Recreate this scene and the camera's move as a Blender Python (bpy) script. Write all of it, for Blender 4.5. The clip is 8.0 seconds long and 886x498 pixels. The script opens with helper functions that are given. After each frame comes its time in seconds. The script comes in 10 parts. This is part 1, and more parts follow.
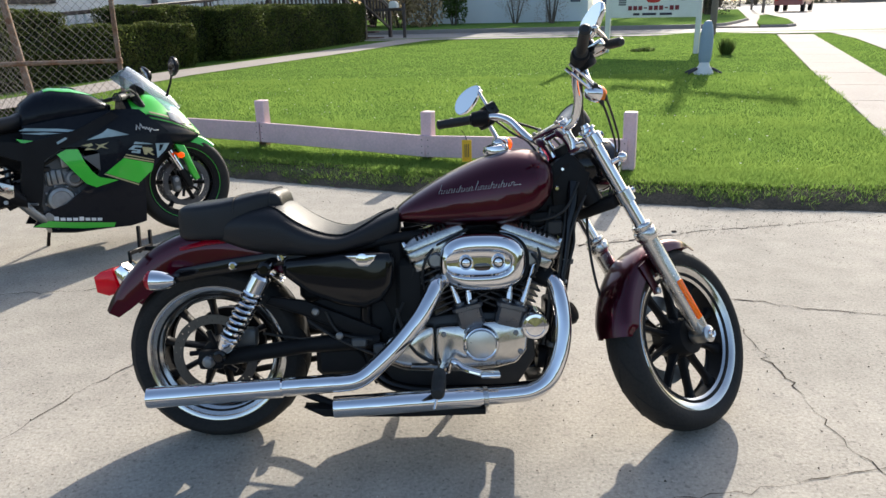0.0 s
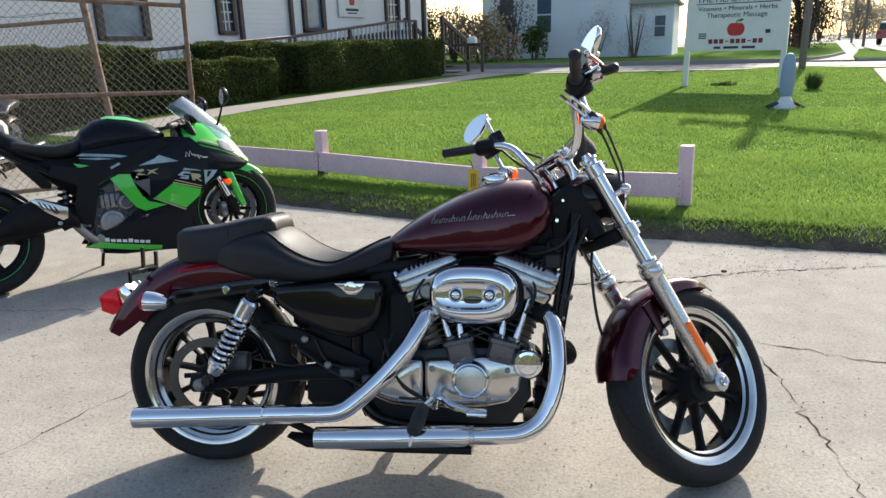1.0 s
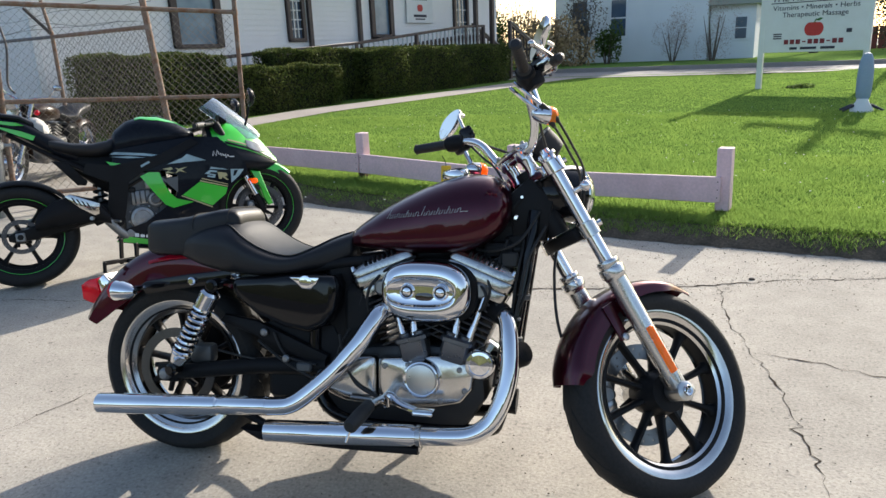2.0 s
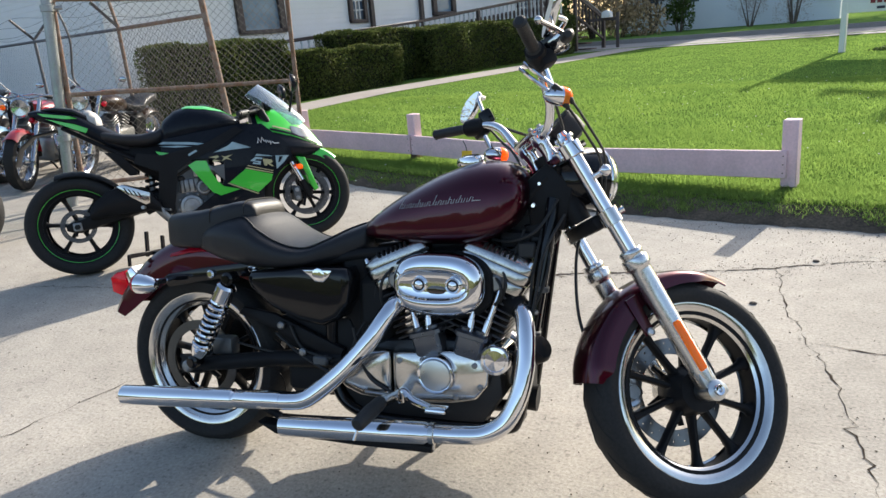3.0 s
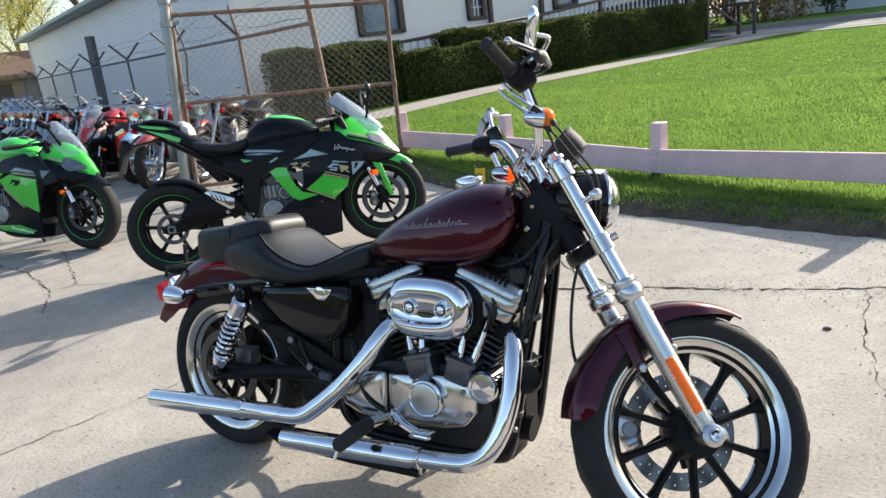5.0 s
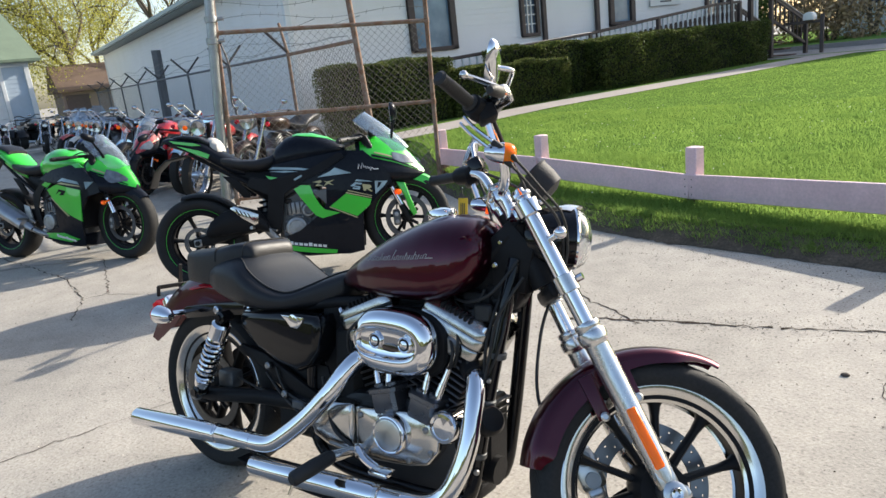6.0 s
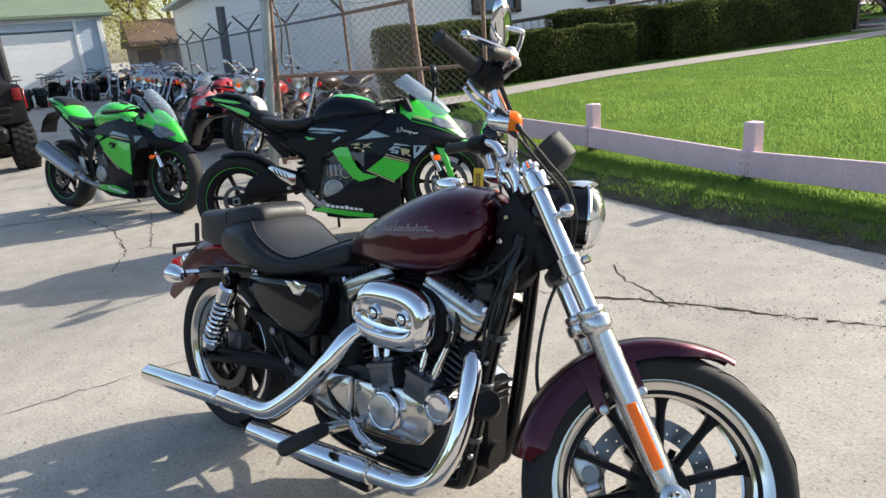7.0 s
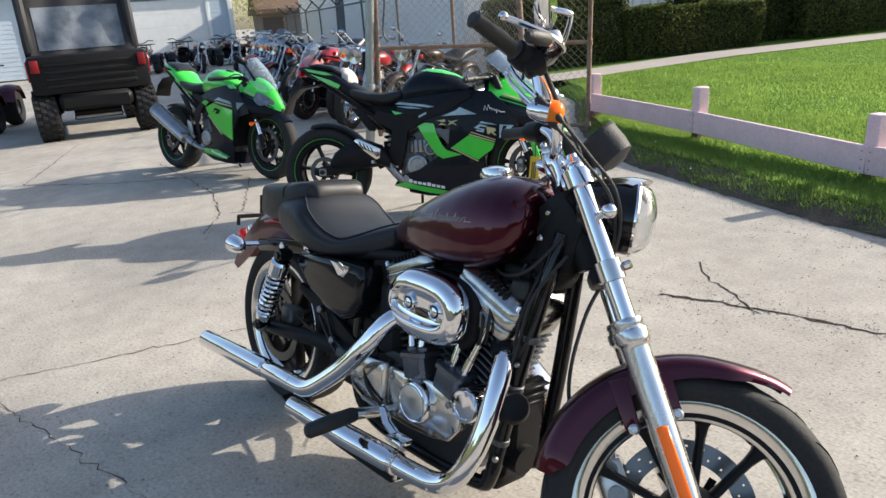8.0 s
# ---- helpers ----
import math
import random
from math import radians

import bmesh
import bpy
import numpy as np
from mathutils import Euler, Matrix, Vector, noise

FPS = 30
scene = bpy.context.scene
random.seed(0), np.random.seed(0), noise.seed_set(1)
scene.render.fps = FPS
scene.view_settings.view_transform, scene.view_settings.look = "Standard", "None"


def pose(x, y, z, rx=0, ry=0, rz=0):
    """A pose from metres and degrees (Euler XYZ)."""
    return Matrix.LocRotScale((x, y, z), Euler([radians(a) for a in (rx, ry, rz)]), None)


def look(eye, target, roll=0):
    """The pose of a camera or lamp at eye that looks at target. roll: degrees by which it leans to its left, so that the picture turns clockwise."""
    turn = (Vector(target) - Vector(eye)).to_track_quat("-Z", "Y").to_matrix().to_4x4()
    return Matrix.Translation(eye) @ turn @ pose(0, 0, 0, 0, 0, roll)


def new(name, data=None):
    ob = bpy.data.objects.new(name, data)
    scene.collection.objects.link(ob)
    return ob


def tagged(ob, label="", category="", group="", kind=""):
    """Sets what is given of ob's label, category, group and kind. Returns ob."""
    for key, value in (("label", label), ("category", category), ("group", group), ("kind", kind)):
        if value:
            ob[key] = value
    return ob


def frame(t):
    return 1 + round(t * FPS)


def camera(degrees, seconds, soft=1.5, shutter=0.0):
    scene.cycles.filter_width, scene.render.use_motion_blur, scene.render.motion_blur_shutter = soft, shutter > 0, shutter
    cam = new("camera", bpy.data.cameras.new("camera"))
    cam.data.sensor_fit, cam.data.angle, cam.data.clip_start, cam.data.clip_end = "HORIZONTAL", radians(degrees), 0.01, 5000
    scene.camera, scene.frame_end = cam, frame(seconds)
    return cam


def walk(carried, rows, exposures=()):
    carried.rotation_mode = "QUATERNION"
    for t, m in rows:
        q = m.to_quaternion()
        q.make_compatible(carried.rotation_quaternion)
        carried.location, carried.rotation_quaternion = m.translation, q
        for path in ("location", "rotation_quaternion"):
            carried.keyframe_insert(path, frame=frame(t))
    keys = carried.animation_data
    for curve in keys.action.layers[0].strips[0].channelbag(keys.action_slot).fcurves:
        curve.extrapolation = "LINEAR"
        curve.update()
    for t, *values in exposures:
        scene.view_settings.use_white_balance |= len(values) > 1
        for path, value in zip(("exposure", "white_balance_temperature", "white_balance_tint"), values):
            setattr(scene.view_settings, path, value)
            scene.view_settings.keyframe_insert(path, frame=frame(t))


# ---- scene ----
cam = camera(65.0, 8.0)
PATH = [
    (0, (0.216, 0.005, 1.319), (0.051, 1.886, 0.66), -1.4),
    (0.5, (0.333, 0.034, 1.301), (0.069, 1.928, 0.716), -1.3),
    (1, (0.467, 0.099, 1.287), (0.073, 1.977, 0.723), -1.7),
    (1.5, (0.655, 0.129, 1.261), (0.172, 1.993, 0.718), -1.9),
    (1.7, (0.725, 0.161, 1.239), (0.19, 2.012, 0.703), -2.0),
    (3, (0.915, 0.35, 1.242), (0.126, 2.09, 0.652), -4.8),
    (3.5, (1.033, 0.402, 1.259), (0.123, 2.087, 0.684), -6.1),
    (4, (1.146, 0.419, 1.269), (0.148, 2.062, 0.719), -6.5),
    (5.5, (1.276, 0.674, 1.277), (0.105, 2.192, 0.707), -7.2),
    (6, (1.381, 0.757, 1.284), (0.135, 2.234, 0.769), -6.5),
    (6.5, (1.439, 0.833, 1.269), (0.124, 2.243, 0.738), -5.4),
    (7, (1.419, 0.916, 1.263), (0.062, 2.26, 0.67), -5.2),
    (7.5, (1.394, 0.996, 1.265), (-0.061, 2.215, 0.635), -4.4),
    (8, (1.462, 1.089, 1.266), (-0.078, 2.193, 0.627), -4.2),
]
walk(cam, [(t, look(eye, target, roll)) for t, eye, target, roll in PATH],
     exposures=[(0.0, 0.76), (1.5, 0.75), (3.0, 0.87), (4.0, 0.93), (5.5, 0.90), (7.0, 0.86), (8.0, 0.85)])

# ---- world, sun, exposure ----
SUN_AZ, SUN_EL = math.atan2(0.347, 1.12), radians(25.0)   # azimuth from +y towards +x
world = bpy.data.worlds.new("daylight")
scene.world = world
world.use_nodes = True
wn, wl = world.node_tree.nodes, world.node_tree.links
sky = wn.new("ShaderNodeTexSky")
sky.sky_type, sky.sun_disc = "NISHITA", False
sky.sun_elevation, sky.sun_rotation = SUN_EL, SUN_AZ
sky.air_density, sky.dust_density, sky.ozone_density = 1.0, 2.0, 1.0
wn["Background"].inputs["Strength"].default_value = 0.155
wl.new(sky.outputs[0], wn["Background"].inputs[0])
sun = new("sun", bpy.data.lights.new("sun", "SUN"))
sun.data.energy, sun.data.angle, sun.data.color = 4.4, radians(0.55), (1.0, 0.93, 0.82)
sun_dir = Vector((math.sin(SUN_AZ) * math.cos(SUN_EL), math.cos(SUN_AZ) * math.cos(SUN_EL), math.sin(SUN_EL)))
sun.matrix_world = look(sun_dir * 60, (0, 0, 0))

# ---- materials ----


def mat(name, color, rough=0.5, metal=0.0, color2=None, scale=8.0, amount=0.5, fine=0.0, fine_scale=120.0, bump=0.0, bump_scale=150.0,
        coat=0.0, rough_var=0.0, per_object=0.0, trans=0.0, emit=None, spec=0.5, alpha=1.0, island=0.0, leaf=0.0):
    """A surface with broad stains (color2), fine grain, relief and uneven gloss."""
    m = bpy.data.materials.new(name)
    m.use_nodes = True
    nt = m.node_tree
    N, L = nt.nodes, nt.links
    b = N["Principled BSDF"]
    b.inputs["Roughness"].default_value, b.inputs["Metallic"].default_value = rough, metal
    b.inputs["Coat Weight"].default_value, b.inputs["Coat Roughness"].default_value = coat, 0.04
    b.inputs["Transmission Weight"].default_value = trans
    b.inputs["Specular IOR Level"].default_value = spec
    b.inputs["Alpha"].default_value = alpha
    co = N.new("ShaderNodeTexCoord")
    src = co.outputs["Object"]
    c2 = color2 or tuple(c * 0.75 for c in color)

    def noise_at(sc, detail):
        n = N.new("ShaderNodeTexNoise")
        n.inputs["Scale"].default_value, n.inputs["Detail"].default_value = sc, detail
        L.new(src, n.inputs["Vector"])
        return n

    n1 = noise_at(scale, 5.0)
    ramp = N.new("ShaderNodeMapRange")
    ramp.inputs["From Min"].default_value, ramp.inputs["From Max"].default_value = 0.35, 0.68
    ramp.inputs["To Max"].default_value = amount
    L.new(n1.outputs["Fac"], ramp.inputs["Value"])
    mix = N.new("ShaderNodeMix")
    mix.data_type = "RGBA"
    mix.inputs["A"].default_value, mix.inputs["B"].default_value = (*color, 1), (*c2, 1)
    L.new(ramp.outputs[0], mix.inputs["Factor"])
    out = mix.outputs["Result"]
    if fine or per_object or island:
        hsv = N.new("ShaderNodeHueSaturation")
        L.new(out, hsv.inputs["Color"])
        val = None
        if fine:
            n2 = noise_at(fine_scale, 3.0)
            r2 = N.new("ShaderNodeMapRange")
            r2.inputs["From Min"].default_value, r2.inputs["From Max"].default_value = 0.3, 0.7
            r2.inputs["To Min"].default_value, r2.inputs["To Max"].default_value = 1 - fine, 1 + fine
            L.new(n2.outputs["Fac"], r2.inputs["Value"])
            val = r2.outputs[0]
        if per_object or island:
            var = per_object or island
            info = N.new("ShaderNodeObjectInfo") if per_object else N.new("ShaderNodeNewGeometry")
            r3 = N.new("ShaderNodeMapRange")
            r3.inputs["To Min"].default_value, r3.inputs["To Max"].default_value = 1 - var, 1 + var
            L.new(info.outputs["Random" if per_object else "Random Per Island"], r3.inputs["Value"])
            if val:
                mul = N.new("ShaderNodeMath")
                mul.operation = "MULTIPLY"
                L.new(val, mul.inputs[0]), L.new(r3.outputs[0], mul.inputs[1])
                val = mul.outputs[0]
            else:
                val = r3.outputs[0]
        L.new(val, hsv.inputs["Value"])
        out = hsv.outputs["Color"]
    L.new(out, b.inputs["Base Color"])
    if rough_var:
        n3 = noise_at(scale * 3, 4.0)
        r4 = N.new("ShaderNodeMapRange")
        r4.inputs["To Min"].default_value, r4.inputs["To Max"].default_value = max(0.01, rough - rough_var), min(1, rough + rough_var)
        L.new(n3.outputs["Fac"], r4.inputs["Value"])
        L.new(r4.outputs[0], b.inputs["Roughness"])
    if bump:
        n4 = noise_at(bump_scale, 4.0)
        bp = N.new("ShaderNodeBump")
        bp.inputs["Strength"].default_value, bp.inputs["Distance"].default_value = min(1.0, bump), 0.004
        L.new(n4.outputs["Fac"], bp.inputs["Height"])
        L.new(bp.outputs[0], b.inputs["Normal"])
    if leaf:      # light shining through thin leaves
        tr, sh = N.new("ShaderNodeBsdfTranslucent"), N.new("ShaderNodeMixShader")
        gain = N.new("ShaderNodeHueSaturation")
        gain.inputs["Value"].default_value = 1.5
        L.new(out, gain.inputs["Color"]), L.new(gain.outputs[0], tr.inputs["Color"])
        sh.inputs["Fac"].default_value = leaf
        L.new(b.outputs[0], sh.inputs[1]), L.new(tr.outputs[0], sh.inputs[2])
        L.new(sh.outputs[0], N["Material Output"].inputs["Surface"])
    if emit:
        b.inputs["Emission Color"].default_value, b.inputs["Emission Strength"].default_value = (*color, 1), emit
    return m


CONCRETE = mat("old_concrete", (0.415, 0.378, 0.322), 0.92, color2=(0.315, 0.288, 0.248), scale=0.8, amount=0.75, fine=0.17, fine_scale=85, bump=0.35, bump_scale=110, rough_var=0.05)


def weather(m, spot_scale, spot, mottle_scale, mottle):
    """Adds mottling and small dark pits to a finished material."""
    N, L = m.node_tree.nodes, m.node_tree.links
    b = N["Principled BSDF"]
    src = b.inputs["Base Color"].links[0].from_socket
    co = N.new("ShaderNodeTexCoord")
    for sc, lo, hi, dark, detail in ((spot_scale, 0.60, 0.68, spot, 2.0), (spot_scale * 0.42, 0.66, 0.71, spot * 1.1, 3.0), (spot_scale * 3.1, 0.63, 0.70, -0.22, 1.0), (spot_scale * 2.0, 0.66, 0.70, spot, 1.0), (mottle_scale, 0.35, 0.70, mottle, 6.0), (mottle_scale * 0.13, 0.45, 0.62, mottle * 0.8, 4.0)):
        n = N.new("ShaderNodeTexNoise")
        n.inputs["Scale"].default_value, n.inputs["Detail"].default_value = sc, detail
        L.new(co.outputs["Object"], n.inputs["Vector"])
        r = N.new("ShaderNodeMapRange")
        r.inputs["From Min"].default_value, r.inputs["From Max"].default_value = lo, hi
        r.inputs["To Min"].default_value, r.inputs["To Max"].default_value = 1.0, 1.0 - dark
        L.new(n.outputs["Fac"], r.inputs["Value"])
        h = N.new("ShaderNodeHueSaturation")
        L.new(src, h.inputs["Color"]), L.new(r.outputs[0], h.inputs["Value"])
        src = h.outputs["Color"]
    L.new(src, b.inputs["Base Color"])
    return m


weather(CONCRETE, 55, 0.26, 7.0, 0.17)
ASPHALT = mat("unseen_street_asphalt", (0.055, 0.053, 0.052), 0.9, color2=(0.085, 0.08, 0.075), scale=0.6, fine=0.25, fine_scale=60, bump=0.4)
CONCRETE_PALE = mat("pale_concrete", (0.37, 0.325, 0.29), 0.9, scale=1.2, amount=0.5, fine=0.12, fine_scale=50, bump=0.3)
CRACK = mat("crack_dirt", (0.065, 0.052, 0.042), 1.0, color2=(0.030, 0.025, 0.021), scale=20, fine=0.4, fine_scale=60, spec=0.0)
ROADTAR = mat("worn_road", (0.27, 0.25, 0.235), 0.85, scale=0.5, fine=0.15, fine_scale=60, bump=0.3)
DIRT = mat("verge_dirt", (0.105, 0.078, 0.052), 0.95, color2=(0.045, 0.034, 0.022), scale=9, amount=0.8, fine=0.4, fine_scale=70, bump=0.9, bump_scale=60)
SOIL = mat("lawn_soil", (0.125, 0.205, 0.045), 1.0, color2=(0.090, 0.152, 0.034), scale=3, amount=0.8, fine=0.4, fine_scale=40, bump=0.8, bump_scale=60, spec=0.0)
GRASS = mat("grass_blade", (0.182, 0.272, 0.062), 0.95, color2=(0.120, 0.200, 0.046), scale=1.6, amount=0.8, island=0.10, spec=0.0, leaf=0.55)
weather(GRASS, 9.0, 0.16, 4.2, 0.24)
HEDGE_LEAF = mat("hedge_leaf", (0.066, 0.090, 0.024), 0.6, color2=(0.115, 0.125, 0.042), scale=3, amount=0.7, island=0.5, spec=0.06, leaf=0.32)
# near-black: the shade between the leaves is put into this core's colour
HEDGE_CORE = mat("hedge_inner_shade", (0.016, 0.018, 0.009), 0.9, scale=10, fine=0.5, fine_scale=30, bump=0.8)
PINK = mat("faded_pink_paint", (0.78, 0.555, 0.575), 0.7, color2=(0.68, 0.48, 0.495), scale=6, amount=0.7, fine=0.08, fine_scale=60, bump=0.25, bump_scale=70, per_object=0.05)
POST_FOOT = mat("weathered_brown_timber", (0.13, 0.075, 0.055), 0.85, scale=12, fine=0.3, fine_scale=60, bump=0.4)
SIDING = mat("white_siding", (0.86, 0.83, 0.80), 0.6, color2=(0.81, 0.775, 0.74), scale=1.5, amount=0.6, fine=0.05, per_object=0.03)
BROWN = mat("dark_brown_paint", (0.055, 0.038, 0.034), 0.55, color2=(0.085, 0.06, 0.052), scale=6, fine=0.15, bump=0.2)
# pale colour paints the sun gloss along the tops of the handrails
SUNLIT_CAP = mat("sunlit_rail_cap", (0.50, 0.46, 0.42), 0.5, color2=(0.30, 0.26, 0.23), scale=7, fine=0.1)
WHITE = mat("white_paint", (0.75, 0.75, 0.73), 0.5, color2=(0.66, 0.65, 0.62), scale=4, fine=0.04)
RUST = mat("rusty_steel", (0.20, 0.105, 0.06), 0.85, color2=(0.26, 0.20, 0.16), scale=14, amount=0.9, fine=0.35, fine_scale=80, bump=0.5)
GALV = mat("galvanised_steel", (0.36, 0.37, 0.37), 0.45, metal=0.7, color2=(0.26, 0.25, 0.24), scale=10, fine=0.15, rough_var=0.15)
WIRE = mat("rusted_wire", (0.24, 0.21, 0.18), 0.6, metal=0.4, scale=10, fine=0.3)
DARK_STEEL = mat("dark_steel", (0.05, 0.05, 0.055), 0.6, color2=(0.09, 0.06, 0.045), scale=14)
# weathered steel, its colour darkened for parts standing against the light
BACKLIT_GALV = mat("weathered_backlit_steel", (0.13, 0.13, 0.135), 0.6, metal=0.3, color2=(0.10, 0.08, 0.07), scale=10)
ROOF = mat("grey_roof", (0.30, 0.33, 0.31), 0.7, scale=2, fine=0.15)
ROOF_GREEN = mat("green_roof", (0.16, 0.21, 0.14), 0.8, scale=2, fine=0.2, bump=0.3)
ROOF_BROWN = mat("brown_roof", (0.16, 0.105, 0.075), 0.85, scale=2, fine=0.25)
PALE_BLUE = mat("pale_blue_siding", (0.46, 0.54, 0.61), 0.6, scale=1.5, fine=0.06)
GLASS_DARK = mat("window_glass", (0.05, 0.08, 0.12), 0.05, spec=0.8, scale=1.0, color2=(0.09, 0.14, 0.22), amount=0.8)
BARK = mat("bark", (0.12, 0.095, 0.075), 0.9, scale=8, fine=0.3, bump=0.6, bump_scale=40)
PALE_TIMBER = mat("weathered_grey_timber", (0.20, 0.165, 0.14), 0.9, color2=(0.14, 0.115, 0.10), scale=6, fine=0.2, bump=0.4)
SPRING_LEAF = mat("spring_leaf", (0.34, 0.33, 0.07), 0.6, island=0.4, scale=1, spec=0.2, leaf=0.4)
GREEN_LEAF = mat("tree_leaf", (0.08, 0.12, 0.03), 0.6, island=0.45, scale=1, spec=0.2, leaf=0.3)

# ---- building helpers ----


def part(name, bm, material, parent=None, label="", m=None, sharp=38.0, group="", kind=""):
    """Links a bmesh as one mesh object, under a thing or a part."""
    me = bpy.data.meshes.new(name)
    bm.to_mesh(me)
    bm.free()
    return dress(name, me, material, parent, label, m, sharp, group, kind)


def dress(name, me, material, parent=None, label="", m=None, sharp=38.0, group="", kind=""):
    for mm in (material if isinstance(material, (list, tuple)) else (material,)):
        me.materials.append(mm)
    if sharp:
        me.polygons.foreach_set("use_smooth", [True] * len(me.polygons))
        me.set_sharp_from_angle(angle=radians(sharp))
    ob = new(name, me)
    ob.parent = parent
    if m is not None:
        ob.matrix_basis = m
    return tagged(ob, label, "", group, kind)


def thing(name, m, label, category, group="", kind=""):
    ob = new(name)
    ob.empty_display_size = 0.1
    ob.matrix_basis = m
    return tagged(ob, label, category, group, kind)


def BM():
    return bmesh.new()


def grow(bm, fn):
    """Runs fn(sub) on an empty bmesh and adds the result to bm."""
    sub = bmesh.new()
    fn(sub)
    me = bpy.data.meshes.new("tmp")
    sub.to_mesh(me)
    sub.free()
    bm.from_mesh(me)
    bpy.data.meshes.remove(me)
    return bm


def box(bm, c, s, m=None, bev=0.0, seg=1):
    def fn(sub):
        bmesh.ops.create_cube(sub, size=1.0)
        bmesh.ops.scale(sub, vec=s, verts=sub.verts)
        if bev:
            bmesh.ops.bevel(sub, geom=sub.edges[:], offset=min(bev, min(s) * 0.45), segments=seg, affect="EDGES", profile=0.5)
        bmesh.ops.translate(sub, vec=c, verts=sub.verts)
        if m is not None:
            bmesh.ops.transform(sub, matrix=m, verts=sub.verts)
    return grow(bm, fn)


def ring_faces(bm, rings, closed=True, caps=True, loop=False):
    vs = [[bm.verts.new(p) for p in r] for r in rings]
    n = len(vs[0])
    last = len(vs) if loop else len(vs) - 1
    for i in range(last):
        a, b = vs[i], vs[(i + 1) % len(vs)]
        for j in range(n if closed else n - 1):
            k = (j + 1) % n
            bm.faces.new((a[j], a[k], b[k], b[j]))
    if caps and closed and not loop:
        bm.faces.new(list(reversed(vs[0])))
        bm.faces.new(vs[-1])
    return bm


def fix(bm):
    bmesh.ops.recalc_face_normals(bm, faces=bm.faces[:])
    return bm


def catmull(pts, n=6, closed=False):
    P = [Vector(p) for p in pts]
    out = []
    cnt = len(P)
    for i in range(cnt if closed else cnt - 1):
        if closed:
            a, b, c, d = (P[(i + k) % cnt] for k in (-1, 0, 1, 2))
        else:
            a, b, c, d = P[max(i - 1, 0)], P[i], P[i + 1], P[min(i + 2, cnt - 1)]
        for k in range(n):
            t = k / n
            out.append(0.5 * ((2 * b) + (c - a) * t + (2 * a - 5 * b + 4 * c - d) * t * t + (3 * b - a - 3 * c + d) * t ** 3))
    if not closed:
        out.append(P[-1])
    return out


def sweep(bm, pts, r, n=10, flat=1.0, loop=False):
    """A round bar along points; r is one radius or one for each point."""
    P = [Vector(p) for p in pts]
    rs = r if isinstance(r, (list, tuple)) else [r] * len(P)
    rings, up = [], None
    for i, p in enumerate(P):
        a, b = P[max(i - 1, 0)], P[min(i + 1, len(P) - 1)]
        if loop:
            a, b = P[i - 1], P[(i + 1) % len(P)]
        d = (b - a).normalized()
        if up is None:
            up = d.orthogonal().normalized()
        up = (up - d * up.dot(d)).normalized()
        side = d.cross(up)
        rings.append([p + (up * math.cos(2 * math.pi * k / n) + side * math.sin(2 * math.pi * k / n) * flat) * rs[i] for k in range(n)])
    sub = bmesh.new()
    ring_faces(sub, rings, loop=loop)
    fix(sub)
    me = bpy.data.meshes.new("tmp")
    sub.to_mesh(me)
    sub.free()
    bm.from_mesh(me)
    bpy.data.meshes.remove(me)
    return bm


def bar(bm, a, b, r, r2=None, n=12):
    return sweep(bm, [a, b], [r, r if r2 is None else r2], n)


def lathe(bm, prof, n=32, m=None, loop=False):
    """Turns a profile of (radius, height) about z, then moves it by m."""
    def fn(sub):
        rings = [[Vector((r * math.cos(2 * math.pi * k / n), r * math.sin(2 * math.pi * k / n), h)) for k in range(n)] for r, h in prof]
        ring_faces(sub, rings, loop=loop, caps=not loop)
        fix(sub)
        if m is not None:
            bmesh.ops.transform(sub, matrix=m, verts=sub.verts)
    return grow(bm, fn)


def plate(bm, outline, y0, y1, bev=0.0, m=None, seg=2):
    """A plate with its outline in x and z, from y0 to y1."""
    def fn(sub):
        a = [sub.verts.new((x, y0, z)) for x, z in outline]
        b = [sub.verts.new((x, y1, z)) for x, z in outline]
        fa, fb = sub.faces.new(a), sub.faces.new(list(reversed(b)))
        for i in range(len(a)):
            j = (i + 1) % len(a)
            sub.faces.new((a[j], a[i], b[i], b[j]))
        fix(sub)
        if bev:
            bmesh.ops.bevel(sub, geom=list(fa.edges) + list(fb.edges), offset=bev, segments=seg, affect="EDGES", profile=0.5)
        if m is not None:
            bmesh.ops.transform(sub, matrix=m, verts=sub.verts)
    return grow(bm, fn)


def loft(bm, rings, caps=True):
    def fn(sub):
        ring_faces(sub, rings, caps=caps)
        fix(sub)
    return grow(bm, fn)


def sheet(bm, rows, thick):
    """A curved sheet of points rows[i][j], thickened along its normals."""
    def fn(sub):
        vs = [[sub.verts.new(p) for p in r] for r in rows]
        for i in range(len(vs) - 1):
            for j in range(len(vs[0]) - 1):
                sub.faces.new((vs[i][j], vs[i][j + 1], vs[i + 1][j + 1], vs[i + 1][j]))
        fix(sub)
        bmesh.ops.solidify(sub, geom=sub.faces[:], thickness=thick)
    return grow(bm, fn)


def triangles(name, verts, material, parent=None, size=3, label="", kind=""):
    """Many loose triangles or quads out of one array of corners."""
    v = np.asarray(verts, dtype=np.float32).reshape(-1, 3)
    me = bpy.data.meshes.new(name)
    cnt = len(v) // size
    me.vertices.add(len(v)), me.loops.add(len(v)), me.polygons.add(cnt)
    me.vertices.foreach_set("co", v.ravel())
    me.loops.foreach_set("vertex_index", np.arange(len(v), dtype=np.int32))
    me.polygons.foreach_set("loop_start", np.arange(0, len(v), size, dtype=np.int32))
    me.update(calc_edges=True)
    return dress(name, me, material, parent, label, None, 0, "", kind)


